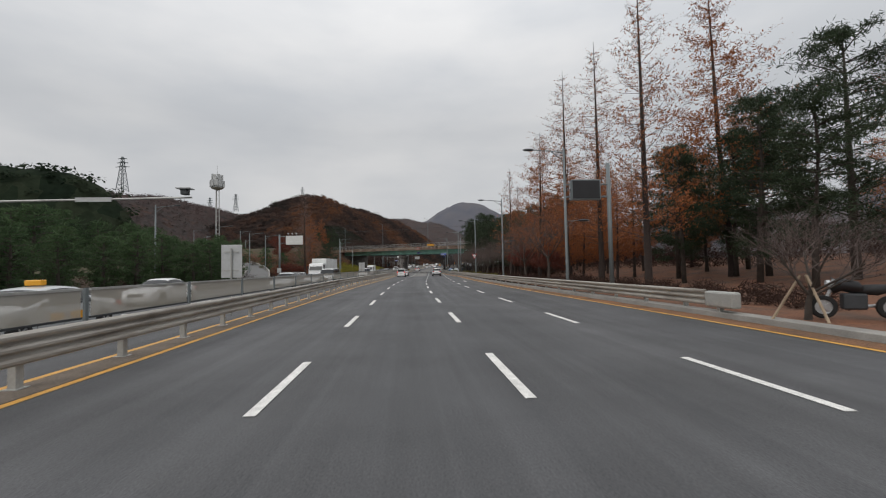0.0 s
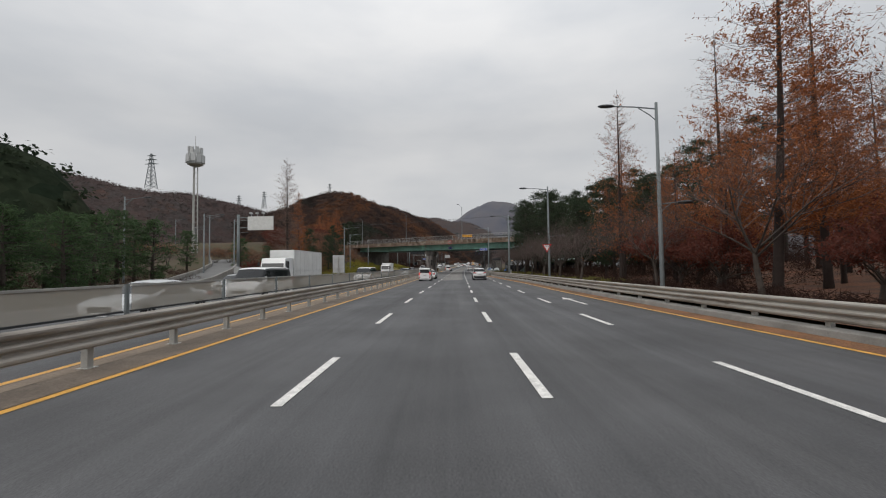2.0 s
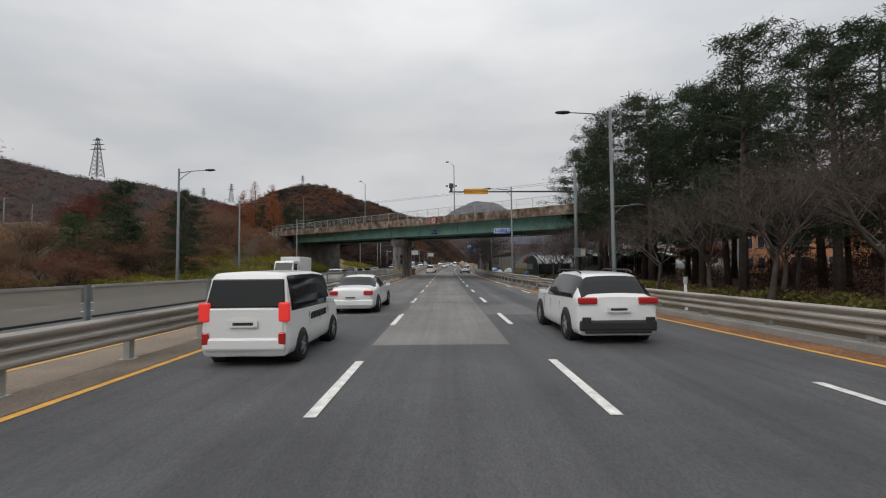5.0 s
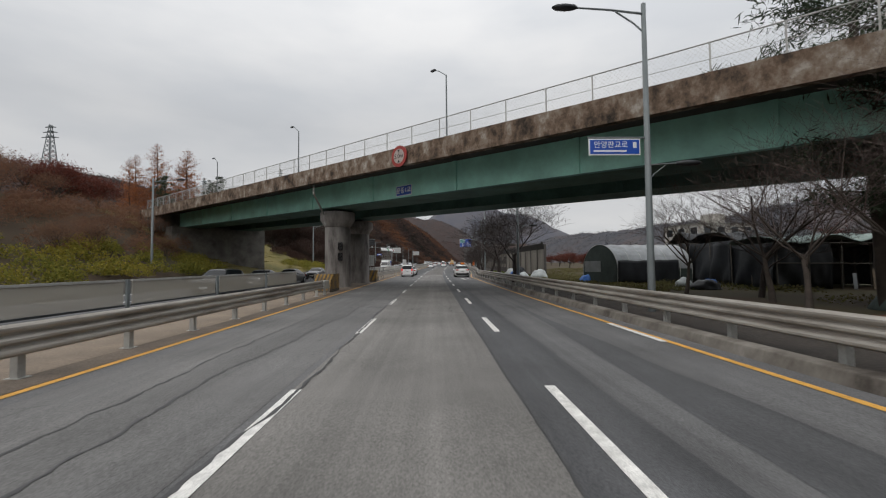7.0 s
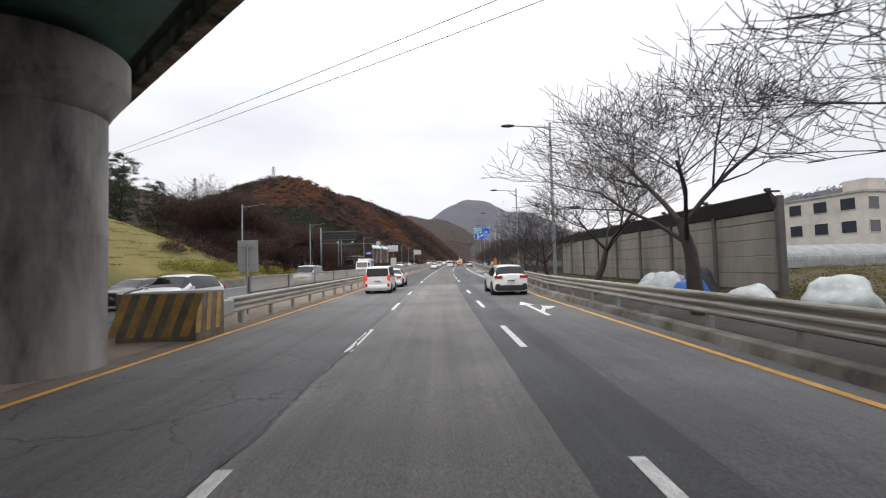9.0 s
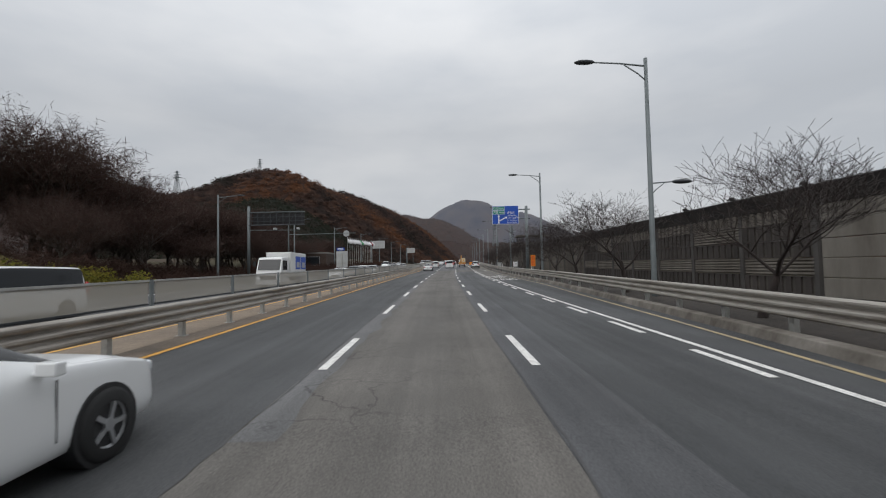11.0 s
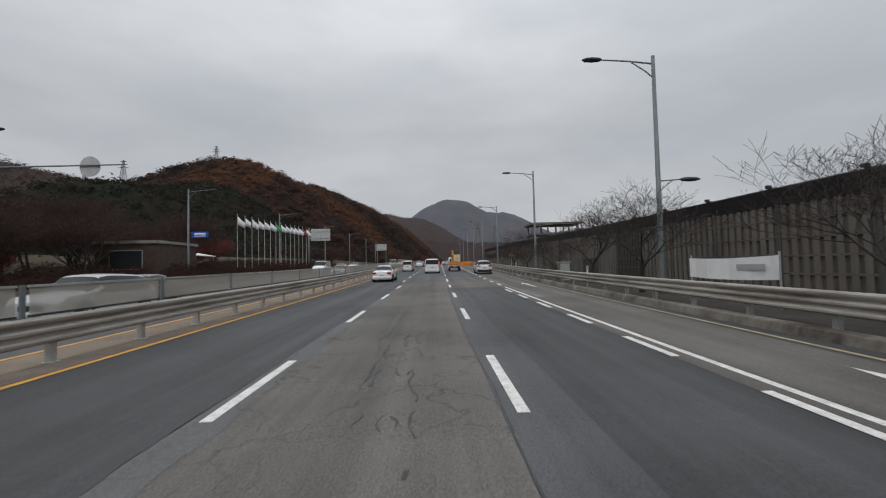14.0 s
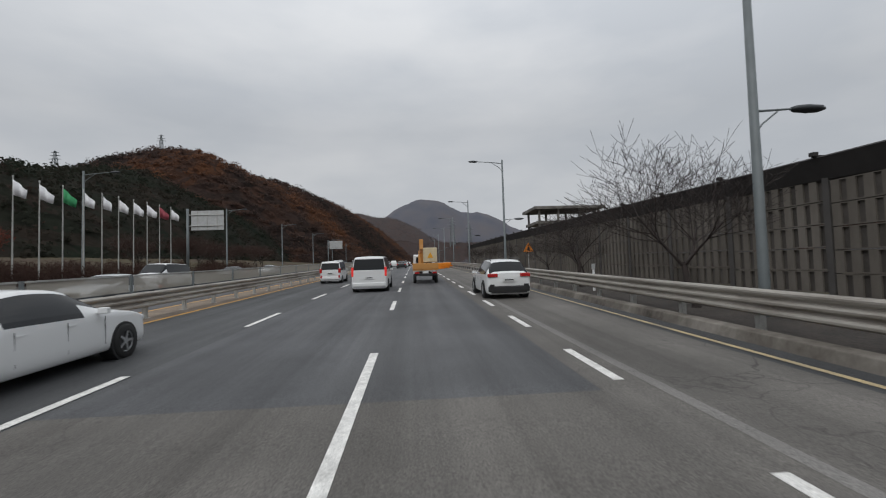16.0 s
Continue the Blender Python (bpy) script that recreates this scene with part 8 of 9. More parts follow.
M_RIM = material("alloy_rim", (0.45, 0.46, 0.47), 0.35, 0.7, vary=0.1)
M_TAIL = paint("red_tail_lamp", (0.42, 0.012, 0.012), 0.2)
M_HEAD = paint("head_lamp_glass", (0.6, 0.62, 0.64), 0.1)
M_TRIM = material("black_trim", (0.02, 0.02, 0.021), 0.6, vary=0.15)
M_PLATE = material("number_plate_white", (0.7, 0.71, 0.7), 0.5, vary=0.05)
M_GLOW = bpy.data.materials.new("lit_brake_lamp")
M_GLOW.use_nodes = True
_b = M_GLOW.node_tree.nodes["Principled BSDF"]
_b.inputs["Base Color"].default_value = (0.6, 0.02, 0.02, 1)
_b.inputs["Emission Color"].default_value = (1.0, 0.06, 0.04, 1)
_b.inputs["Emission Strength"].default_value = 0.3


def wheel_meshes(r, w):
    gg = Geo()
    prof = [(0.62 * r, -w / 2), (0.9 * r, -w / 2), (r, -w * 0.36), (r, w * 0.36), (0.9 * r, w / 2), (0.62 * r, w / 2)]
    n = 18
    gg.rings([[(x, q * math.cos(2 * math.pi * k_ / n), q * math.sin(2 * math.pi * k_ / n)) for k_ in range(n)] for q, x in prof], caps=False)
    tyre = gg.mesh("tyre", M_TYRE, True)
    gg = Geo()
    for sx in (-1, 1):
        x = sx * w * 0.36
        gg.tube([(x, 0, 0), (x + sx * 0.02, 0, 0)], [0.2 * r, 0.18 * r], 12)
        for k_ in range(5):
            a = k_ * 2 * math.pi / 5
            gg.box((x, 0.4 * r * math.cos(a), 0.4 * r * math.sin(a)), (0.03, 0.5 * r, 0.13 * r), Euler((a, 0, 0)).to_matrix())
    gg.rings([[(x, q * math.cos(2 * math.pi * k_ / n), q * math.sin(2 * math.pi * k_ / n)) for k_ in range(n)] for q, x in ((0.66 * r, -w * 0.42), (0.58 * r, -w * 0.36), (0.58 * r, w * 0.36), (0.66 * r, w * 0.42))], caps=False)
    gg.tube([(-0.02, 0, 0), (0.02, 0, 0)], [0.58 * r, 0.58 * r], n)
    rim = gg.mesh("rim", M_RIM)
    return tyre, rim


WHEEL_CACHE = {}


def add_wheel(th, x, y, r, w):
    if (r, w) not in WHEEL_CACHE:
        WHEEL_CACHE[(r, w)] = wheel_meshes(r, w)
    tyre, rim = WHEEL_CACHE[(r, w)]
    wh = part("wheel", tyre, None, th, m=Matrix.Translation((x, y, r)))
    part("rim", rim, None, wh)


# stations: (share of length from the tail, belt z, top z, half width share, roof half width share, flags)
SHAPES = {
    "sedan": dict(L=4.75, W=1.84, H=1.45, r=0.33, stations=[(0.0, 0.62, 0.86, 0.80, 0.7, ""), (0.02, 0.66, 0.98, 0.9, 0.78, ""), (0.17, 0.90, 1.05, 0.98, 0.80, "r"), (0.29, 0.94, 1.37, 1.0, 0.66, "s"), (0.42, 0.93, 1.45, 1.0, 0.64, "s"),
                  (0.53, 0.92, 1.43, 1.0, 0.64, "s"), (0.60, 0.91, 1.36, 1.0, 0.66, "f"), (0.75, 0.90, 1.0, 0.99, 0.82, ""), (0.86, 0.85, 0.93, 0.975, 0.8, ""), (0.95, 0.75, 0.82, 0.93, 0.76, ""), (0.985, 0.62, 0.72, 0.84, 0.68, ""), (1.0, 0.5, 0.6, 0.72, 0.6, "")]),
    "suv": dict(L=4.4, W=1.84, H=1.6, r=0.36, stations=[(0.0, 0.78, 1.04, 0.88, 0.74, ""), (0.015, 0.95, 1.12, 0.95, 0.78, "r"), (0.09, 1.0, 1.50, 0.98, 0.68, "s"), (0.2, 1.0, 1.58, 1.0, 0.67, "s"), (0.45, 0.97, 1.6, 1.0, 0.67, "s"),
                (0.56, 0.96, 1.57, 1.0, 0.67, "s"), (0.62, 0.96, 1.5, 1.0, 0.69, "f"), (0.75, 0.96, 1.06, 0.99, 0.82, ""), (0.94, 0.86, 0.92, 0.95, 0.8, ""), (1.0, 0.62, 0.74, 0.84, 0.7, "")]),
    "box": dict(L=3.6, W=1.6, H=1.7, r=0.29, stations=[(0.0, 0.9, 1.02, 0.92, 0.86, ""), (0.012, 0.95, 1.1, 0.97, 0.9, ""), (0.05, 0.98, 1.64, 0.99, 0.84, "s"), (0.12, 0.98, 1.69, 1.0, 0.83, "s"), (0.5, 0.96, 1.7, 1.0, 0.83, "s"),
                (0.68, 0.95, 1.66, 1.0, 0.82, "s"), (0.74, 0.95, 1.6, 1.0, 0.82, "f"), (0.87, 0.93, 1.03, 0.99, 0.86, ""), (0.96, 0.8, 0.88, 0.96, 0.84, ""), (1.0, 0.55, 0.7, 0.88, 0.76, "")]),
    "van": dict(L=5.15, W=1.92, H=1.93, r=0.34, stations=[(0.0, 1.02, 1.14, 0.93, 0.84, ""), (0.01, 1.06, 1.2, 0.97, 0.88, ""), (0.035, 1.08, 1.85, 0.99, 0.81, "s"), (0.1, 1.08, 1.92, 1.0, 0.80, "s"), (0.5, 1.07, 1.93, 1.0, 0.80, "s"),
                (0.68, 1.06, 1.9, 1.0, 0.80, "s"), (0.73, 1.06, 1.82, 1.0, 0.80, "f"), (0.87, 1.03, 1.13, 0.99, 0.84, ""), (0.96, 0.86, 0.94, 0.95, 0.82, ""), (1.0, 0.6, 0.74, 0.86, 0.74, "")]),
}


def curve_at(pts, u, closed):
    """A smooth line through points, gently rounded; u counts the points."""
    n = len(pts)
    i = int(u) if closed else min(int(u), n - 2)
    t = u - i
    g_ = (lambda k_: pts[k_ % n]) if closed else (lambda k_: pts[max(0, min(n - 1, k_))])
    p0, p1, p2, p3 = g_(i - 1), g_(i), g_(i + 1), g_(i + 2)
    k = 0.32
    m1, m2 = (p2 - p0) * k, (p3 - p1) * k
    return p1 * (2 * t ** 3 - 3 * t * t + 1) + m1 * (t ** 3 - 2 * t * t + t) + p2 * (3 * t * t - 2 * t ** 3) + m2 * (t ** 3 - t * t)


def vehicle(m, kind, color, label, category="car", tail="plain", lit=False, rails=False, extras=True, group="cars"):
    sh = SHAPES[kind]
    L, W, H, r = sh["L"], sh["W"], sh["H"], sh["r"]
    th = thing(category.replace(" ", "_"), m, label, category, group)
    rings, flags = [], []
    for t, zb, zt, ws, wr, fl in sh["stations"]:
        y, w, q = (t - 0.5) * L, W / 2 * ws, W / 2 * wr
        end = t in (0.0, 1.0)
        z0 = 0.30 if end else 0.20
        mid = (zb + zt) / 2
        half = [(0, z0), (w * 0.86, z0), (w * 0.985, z0 + 0.12), (w * 1.0, z0 + 0.45 * (zb - z0)), (w * 0.975, zb), ((w * 0.955 + q) / 2 + 0.01, mid), (q, zt - 0.07), (q * 0.82, zt - 0.012), (0, zt + 0.012)]
        ring = [(x, y, z) for x, z in half] + [(-x, y, z) for x, z in half[-2:0:-1]]
        rings.append(ring)
        flags.append(fl)
    body, side, side_two, front, rear = Geo(), Geo(), Geo(), Geo(), Geo()
    fa, fl_ = (3, 3) if extras else (1, 1)
    raw, raw_flags = rings, flags
    rings = [[tuple(curve_at([Vector(p_) for p_ in r_], k_ / fa, True)) for k_ in range(16 * fa)] for r_ in raw]
    rings = [[tuple(curve_at([Vector(r_[k_]) for r_ in rings], q_ / fl_, False)) for k_ in range(16 * fa)] for q_ in range((len(raw) - 1) * fl_ + 1)]
    flags = [raw_flags[q_ // fl_] for q_ in range(len(rings))]
    n = 16 * fa
    for i in range(len(rings) - 1):
        for jj in range(n):
            quad = [rings[i][jj], rings[i][(jj + 1) % n], rings[i + 1][(jj + 1) % n], rings[i + 1][jj]]
            j = jj // fa
            g_ = body
            if flags[i] == "s" and j in (4, 5, 10, 11):
                g_ = side if j < 8 else side_two
            elif flags[i] == "f" and j in (4, 5, 6, 7, 8, 9, 10, 11):
                g_ = front if j not in (4, 11) else body
            elif flags[i] == "r" and j in (5, 6, 7, 8, 9, 10):
                g_ = rear
            g_.face(quad[::-1])
    body.face(rings[0])
    body.face(rings[-1][::-1])
    me = body.mesh("body", PAINT[color])
    bm = bmesh.new()
    bm.from_mesh(me)
    bmesh.ops.remove_doubles(bm, verts=bm.verts, dist=0.001)
    bmesh.ops.recalc_face_normals(bm, faces=bm.faces)
    bm.to_mesh(me)
    bm.free()
    me.polygons.foreach_set("use_smooth", [True] * len(me.polygons))
    bo = part("body", me, None, th, color + " painted body")
    mod = bo.modifiers.new("edge", "BEVEL")
    mod.width, mod.segments, mod.limit_method, mod.angle_limit = 0.035, 2, "ANGLE", radians(28)
    for nm, g_ in (("side_window", side), ("side_window", side_two), ("windscreen", front), ("rear_window", rear)):
        if g_.f:
            me = g_.mesh(nm, M_GLASS)
            bm = bmesh.new()
            bm.from_mesh(me)
            bmesh.ops.remove_doubles(bm, verts=bm.verts, dist=0.001)
            bmesh.ops.recalc_face_normals(bm, faces=bm.faces)
            bm.to_mesh(me)
            bm.free()
            part(nm, me, None, th, "dark tinted glass")
    for y in (-0.31 * L, 0.31 * L):
        for x in (-1, 1):
            gg = Geo()
            gg.tube([(x * (W / 2 - 0.26), y, r), (x * (W / 2 + 0.004), y, r)], [r * 1.13, r * 1.13], 24)
            part("wheel_arch", gg, M_TRIM, th)
            add_wheel(th, x * (W / 2 - 0.062), y, r, 0.2)
    if not extras:
        for x in (-1, 1):
            part("tail_lamp", slab(0.3, 0.16, 0.06, (x * W * 0.39, -L / 2 + 0.01, 0.8)), M_TAIL, th)
        return th
    yb = -L / 2
    yf = L / 2
    lamp = M_GLOW if lit else M_TAIL
    # tail
    if kind in ("box", "van"):
        zt = 1.62 if kind == "box" else 1.84
        zb = 1.06 if kind == "box" else 1.2
        gg = Geo()
        wt, wb = W * 0.40, W * 0.44
        gg.rings([[(-wb, yb - 0.005, zb), (wb, yb - 0.005, zb), (wt, yb + 0.13, zt - 0.06), (-wt, yb + 0.13, zt - 0.06)],
                  [(-wb, yb + 0.06, zb), (wb, yb + 0.06, zb), (wt, yb + 0.2, zt - 0.06), (-wt, yb + 0.2, zt - 0.06)]])
        part("rear_window", gg, M_GLASS, th, "dark tinted rear glass", bevel=0.02)
        part("tailgate", slab(W * 0.86, zb - 0.52, 0.05, (0, yb + 0.0, (zb + 0.5) / 2)), PAINT[color], th, bevel=0.02)
    if kind == "box":
        for x in (-1, 1):
            part("tail_lamp", slab(0.2, 0.34, 0.09, (x * W * 0.44, yb + 0.0, 0.98)), lamp, th, bevel=0.03)
            part("reflector", slab(0.13, 0.22, 0.05, (x * W * 0.42, yb - 0.03, 0.52)), M_TAIL, th, bevel=0.03)
    elif kind == "van":
        for x in (-1, 1):
            part("tail_lamp", slab(0.12, 0.5, 0.1, (x * W * 0.458, yb + 0.03, 1.1)), lamp, th, bevel=0.03)
    elif kind == "suv":
        for x in (-1, 1):
            part("tail_lamp", slab(0.42, 0.15, 0.1, (x * W * 0.36, yb + 0.0, 0.97)), M_TAIL, th, bevel=0.03)
        part("bumper_trim", slab(W * 0.8, 0.26, 0.1, (0, yb + 0.01, 0.38)), M_TRIM, th, bevel=0.03)
        for x in (-1, 1):
            part("rear_fog_lamp", slab(0.2, 0.12, 0.05, (x * W * 0.38, yb - 0.03, 0.55)), M_TRIM, th, bevel=0.02)
    else:
        for x in (-1, 1):
            part("tail_lamp", slab(0.36, 0.17, 0.1, (x * W * 0.36, yb + 0.0, 0.8)), M_TAIL, th, bevel=0.03)
    part("rear_bumper", slab(W * 0.92, 0.24, 0.14, (0, yb + 0.02, 0.42)), PAINT[color] if kind != "suv" else M_TRIM, th, bevel=0.05)
    pl = part("number_plate", slab(0.5, 0.12, 0.02, (0, yb - 0.055, 0.78 if kind in ("box", "van", "suv") else 0.62)), M_PLATE, th)
    part("lettering_bar", slab(0.36, 0.05, 0.004, (0, yb - 0.067, 0.78 if kind in ("box", "van", "suv") else 0.62)), M_TRIM, pl)
    # nose
    for x in (-1, 1):
        part("head_lamp", slab(0.32, 0.13, 0.3, (x * W * 0.36, yf - 0.26, 0.69)), M_HEAD, th, bevel=0.04)
    part("grille", slab(W * 0.42, 0.18, 0.06, (0, yf - 0.02, 0.58)), M_TRIM, th, bevel=0.03)
    part("front_bumper", slab(W * 0.7, 0.2, 0.14, (0, yf - 0.09, 0.36)), PAINT[color], th, bevel=0.05)
    part("front_plate", slab(0.5, 0.11, 0.02, (0, yf + 0.02, 0.42)), M_PLATE, th)
    for x in (-1, 1):
        gg = Geo()
        gg.box((x * (W / 2 + 0.07), L * 0.17, sh["stations"][5][1] + 0.07), (0.17, 0.1, 0.11))
        gg.box((x * (W / 2 - 0.03), L * 0.17, sh["stations"][5][1] + 0.03), (0.1, 0.05, 0.03))
        part("wing_mirror", gg, PAINT[color] if color != "silver" else M_TRIM, th, bevel=0.03)
    if rails:
        for x in (-1, 1):
            gg = Geo()
            gg.tube([(x * W * 0.33, -L * 0.36, H - 0.03), (x * W * 0.335, -L * 0.3, H + 0.04), (x * W * 0.335, 0.05 * L, H + 0.05), (x * W * 0.33, 0.1 * L, H - 0.02)], [0.02] * 4, 6)
            part("roof_rail", gg, M_TRIM, th)
    # door lines and handles
    for x in (-1, 1):
        for y in (-0.06 * L, 0.14 * L):
            gg = Geo()
            gg.box((x * (W / 2 - 0.006), y - 0.1 * L, sh["stations"][4][1] - 0.12), (0.02, 0.17, 0.022))
            part("door_handle", gg, PAINT[color], th)
        for y in (-0.18 * L, 0.02 * L, 0.2 * L):
            gg = Geo()
            gg.box((x * (W / 2 - 0.006), y, 0.62), (0.010, 0.007, 0.5))
            part("door_gap", gg, M_TRIM, th)
    return th


# vehicles on our side
v = vehicle(on_road(89.7, -3.75, 0.0), "box", "white", "small boxy white car with tinted windows and lit brake lamps", lit=True)
for i in range(6):
    part("side_lettering_bar", slab(0.02, 0.14, 0.12, (0.802, -0.5 + i * 0.19, 0.78)), M_TRIM, v)
vehicle(on_road(173.2, 3.75, 0.0, 1.0), "suv", "white", "white crossover car with dark roof rails and black bumper", rails=True)
vehicle(on_road(291.0, 0.2, 0.0), "van", "white", "tall white minivan with a large tinted rear window", "van", lit=True)
vehicle(on_road(177.0, -3.8, 0.0), "box", "white", "small boxy white car in the inner lane past the bridge", lit=True)
vehicle(on_road(184.2, -3.8, 0.0), "sedan", "white", "white sedan in the inner lane")
vehicle(on_road(92.0, 3.6, 0.0), "suv", "white", "white crossover car with roof rails before the bridge", rails=True)
vehicle(on_road(98.9, -3.75, 0.0), "sedan", "white", "white sedan in the inner lane before the bridge")
vehicle(on_road(284.5, 6.4, 0.0), "suv", "white", "white crossover car with roof rails in the side lane", rails=True)
vehicle(on_road(272.5, -4.0, 0.0), "sedan", "white", "white sedan with tinted windows beside the median")
vehicle(on_road(300.5, -3.8, 0.0), "box", "white", "small white box-shaped van far ahead in the inner lane")


def crane_truck(m, label):
    th = thing("crane_truck", m, label, "truck")
    gg = Geo()
    gg.box((0, -0.3, 0.62), (0.9, 5.2, 0.18))
    part("chassis", gg, M_TRIM, th)
    gg = Geo()
    rings = []
    for y, z1, w in ((1.35, 1.95, 0.84), (1.5, 2.02, 0.86), (2.35, 2.0, 0.86), (2.75, 1.35, 0.87), (2.85, 0.9, 0.86)):
        rings.append([(-w, y, 0.45), (w, y, 0.45), (w, y, min(z1, 1.2)), (w * 0.93, y, z1), (-w * 0.93, y, z1), (-w, y, min(z1, 1.2))])
    gg.rings(rings)
    part("cab", gg, PAINT["white"], th, "white cab", bevel=0.03)
    part("cab_rear_window", slab(1.2, 0.45, 0.03, (0, 1.34, 1.6)), M_GLASS, th)
    part("bed", slab(1.75, 0.1, 3.5, (0, -0.6, 0.95)), PAINT["orange"], th)
    for x in (-1, 1):
        part("side_board", slab(0.05, 0.4, 3.5, (x * 0.86, -0.6, 1.2)), PAINT["orange"], th, bevel=0.01)
    part("tail_board", slab(1.75, 0.4, 0.05, (0, -2.36, 1.2)), PAINT["orange"], th, bevel=0.01)
    part("rear_bumper", slab(1.6, 0.14, 0.1, (0, -2.42, 0.62)), M_TRIM, th)
    for x in (-1, 1):
        part("tail_lamp", slab(0.3, 0.12, 0.06, (x * 0.6, -2.48, 0.75)), M_TAIL, th)
    part("number_plate", slab(0.4, 0.16, 0.02, (0, -2.48, 0.78)), M_PLATE, th)
    gg = Geo()
    gg.tube([(-0.25, 0.7, 1.0), (-0.25, 0.7, 2.3)], [0.22, 0.18], 12)
    part("crane_post", gg, PAINT["orange"], th)
    gg = Geo()
    gg.box((-0.25, -0.5, 2.35), (0.24, 2.8, 0.26), Euler((radians(-6), 0, 0)).to_matrix())
    part("boom", gg, PAINT["orange"], th, bevel=0.02)
    gg = Geo()
    gg.box((-0.2, 0.65, 2.7), (0.3, 0.35, 0.9))
    part("crane_head", gg, PAINT["orange"], th, bevel=0.03)
    bk = part("bucket", slab(0.95, 1.0, 0.75, (0.35, -1.9, 1.95)), material("cream_bucket", (0.6, 0.5, 0.33), 0.6, vary=0.15), th, "cream coloured work basket", bevel=0.05)
    gg = Geo()
    pts = [(0.15, 1.75), (0.55, 1.75), (0.35, 2.15)]
    gg.rings([[(x, -2.29, z) for x, z in pts], [(x, -2.27, z) for x, z in pts]])
    part("warning_mark", gg, M_AMBER, bk)
    for y in (-1.5, 2.0):
        for x in (-1, 1):
            add_wheel(th, x * 0.74, y, 0.33, 0.22)
    return th


crane_truck(on_road(297.0, 3.4, 0.0), "orange crane truck with a cream work basket and white cab")


def box_truck(m, label, L, H, W=2.3, cab=2.0, color="white"):
    """Cab-over lorry with a closed body; it faces along local y."""
    th = thing("box_truck", m, label, "truck", "trucks")
    part("cargo_box", slab(W, H - 1.0, L - cab - 0.15, (0, -(cab + 0.15) / 2, 1.0 + (H - 1.0) / 2)), M_BOX, th, "pale closed cargo box", bevel=0.04)
    gg = Geo()
    y0, y1 = L / 2 - cab, L / 2
    hc = min(H * 0.86, 2.9)
    rings = []
    for y, z1, w in ((y0, hc, 0.47), (y0 + 0.2, hc + 0.04, 0.48), (y1 - 0.45, hc - 0.05, 0.48), (y1 - 0.12, hc * 0.62, 0.485), (y1, hc * 0.36, 0.47)):
        rings.append([(-w * W, y, 0.45), (w * W, y, 0.45), (w * W, y, min(z1, hc * 0.55)), (w * W * 0.95, y, z1), (-w * W * 0.95, y, z1), (-w * W, y, min(z1, hc * 0.55))])
    gg.rings(rings)
    part("cab", gg, PAINT[color], th, bevel=0.04)
    gg = Geo()
    a = math.atan2(hc * 0.36, 0.33)
    gg.box((0, y1 - 0.26, hc * 0.77), (W * 0.84, 0.04, hc * 0.34), Euler((radians(24), 0, 0)).to_matrix())
    part("windscreen", gg, M_GLASS, th)
    for x in (-1, 1):
        gg = Geo()
        gg.box((x * W * 0.472, y1 - 0.85, hc * 0.75), (0.03, 0.75, hc * 0.28))
        part("side_window", gg, M_GLASS, th)
        part("head_lamp", slab(0.3, 0.18, 0.08, (x * W * 0.36, y1 + 0.01, 0.75)), M_HEAD, th)
        gg = Geo()
        gg.box((x * (W * 0.5 + 0.12), y1 - 0.25, hc * 0.8), (0.16, 0.1, 0.36))
        part("wing_mirror", gg, M_TRIM, th)
    part("grille", slab(W * 0.6, 0.25, 0.05, (0, y1 + 0.01, 0.95)), M_TRIM, th)
    part("chassis", slab(W * 0.5, 0.2, L * 0.9, (0, 0, 0.8)), M_TRIM, th)
    rr = 0.34 if L < 6 else 0.48
    for y in (y1 - 1.0, -L * 0.28) + ((-L * 0.28 - 1.15,) if L > 8 else ()):
        for x in (-1, 1):
            add_wheel(th, x * (W / 2 - 0.16), y, rr, 0.26)
    return th


M_BOX = material("white_cargo_panel", (0.66, 0.67, 0.66), 0.5, vary=0.12, scale=0.8)
# oncoming vehicles
ON = 180.0
t0 = vehicle(on_road(11.9, -10.2, 0.0, ON), "sedan", "silver", "silver taxi with an amber roof sign and door stripes")
part("roof_sign", slab(0.45, 0.16, 0.2, (0, -0.1, 1.55)), M_AMBER, t0, bevel=0.03)
for y in (-0.35, 0.35):
    gg = Geo()
    gg.box((-0.925, y, 0.62), (0.012, 0.45, 0.22))
    part("door_stripe", gg, M_AMBER, t0)
vehicle(on_road(25.5, -14.2, 0.0, ON), "sedan", "white", "white oncoming sedan behind the anti-glare screen")
vehicle(on_road(37.9, -10.6, 0.0, ON), "suv", "silver", "silver oncoming crossover behind the anti-glare screen", rails=True)
vehicle(on_road(46.5, -10.4, 0.0, ON), "sedan", "silver", "silver oncoming sedan behind the anti-glare screen")
vehicle(on_road(56.5, -11.0, 0.0, ON), "van", "white", "white oncoming minivan behind the anti-glare screen", "van")
lorry = box_truck(on_road(75.3, -16.4, 0.0, ON), "large white closed lorry on the opposite road", 10.6, 3.7, 2.45, 2.2)
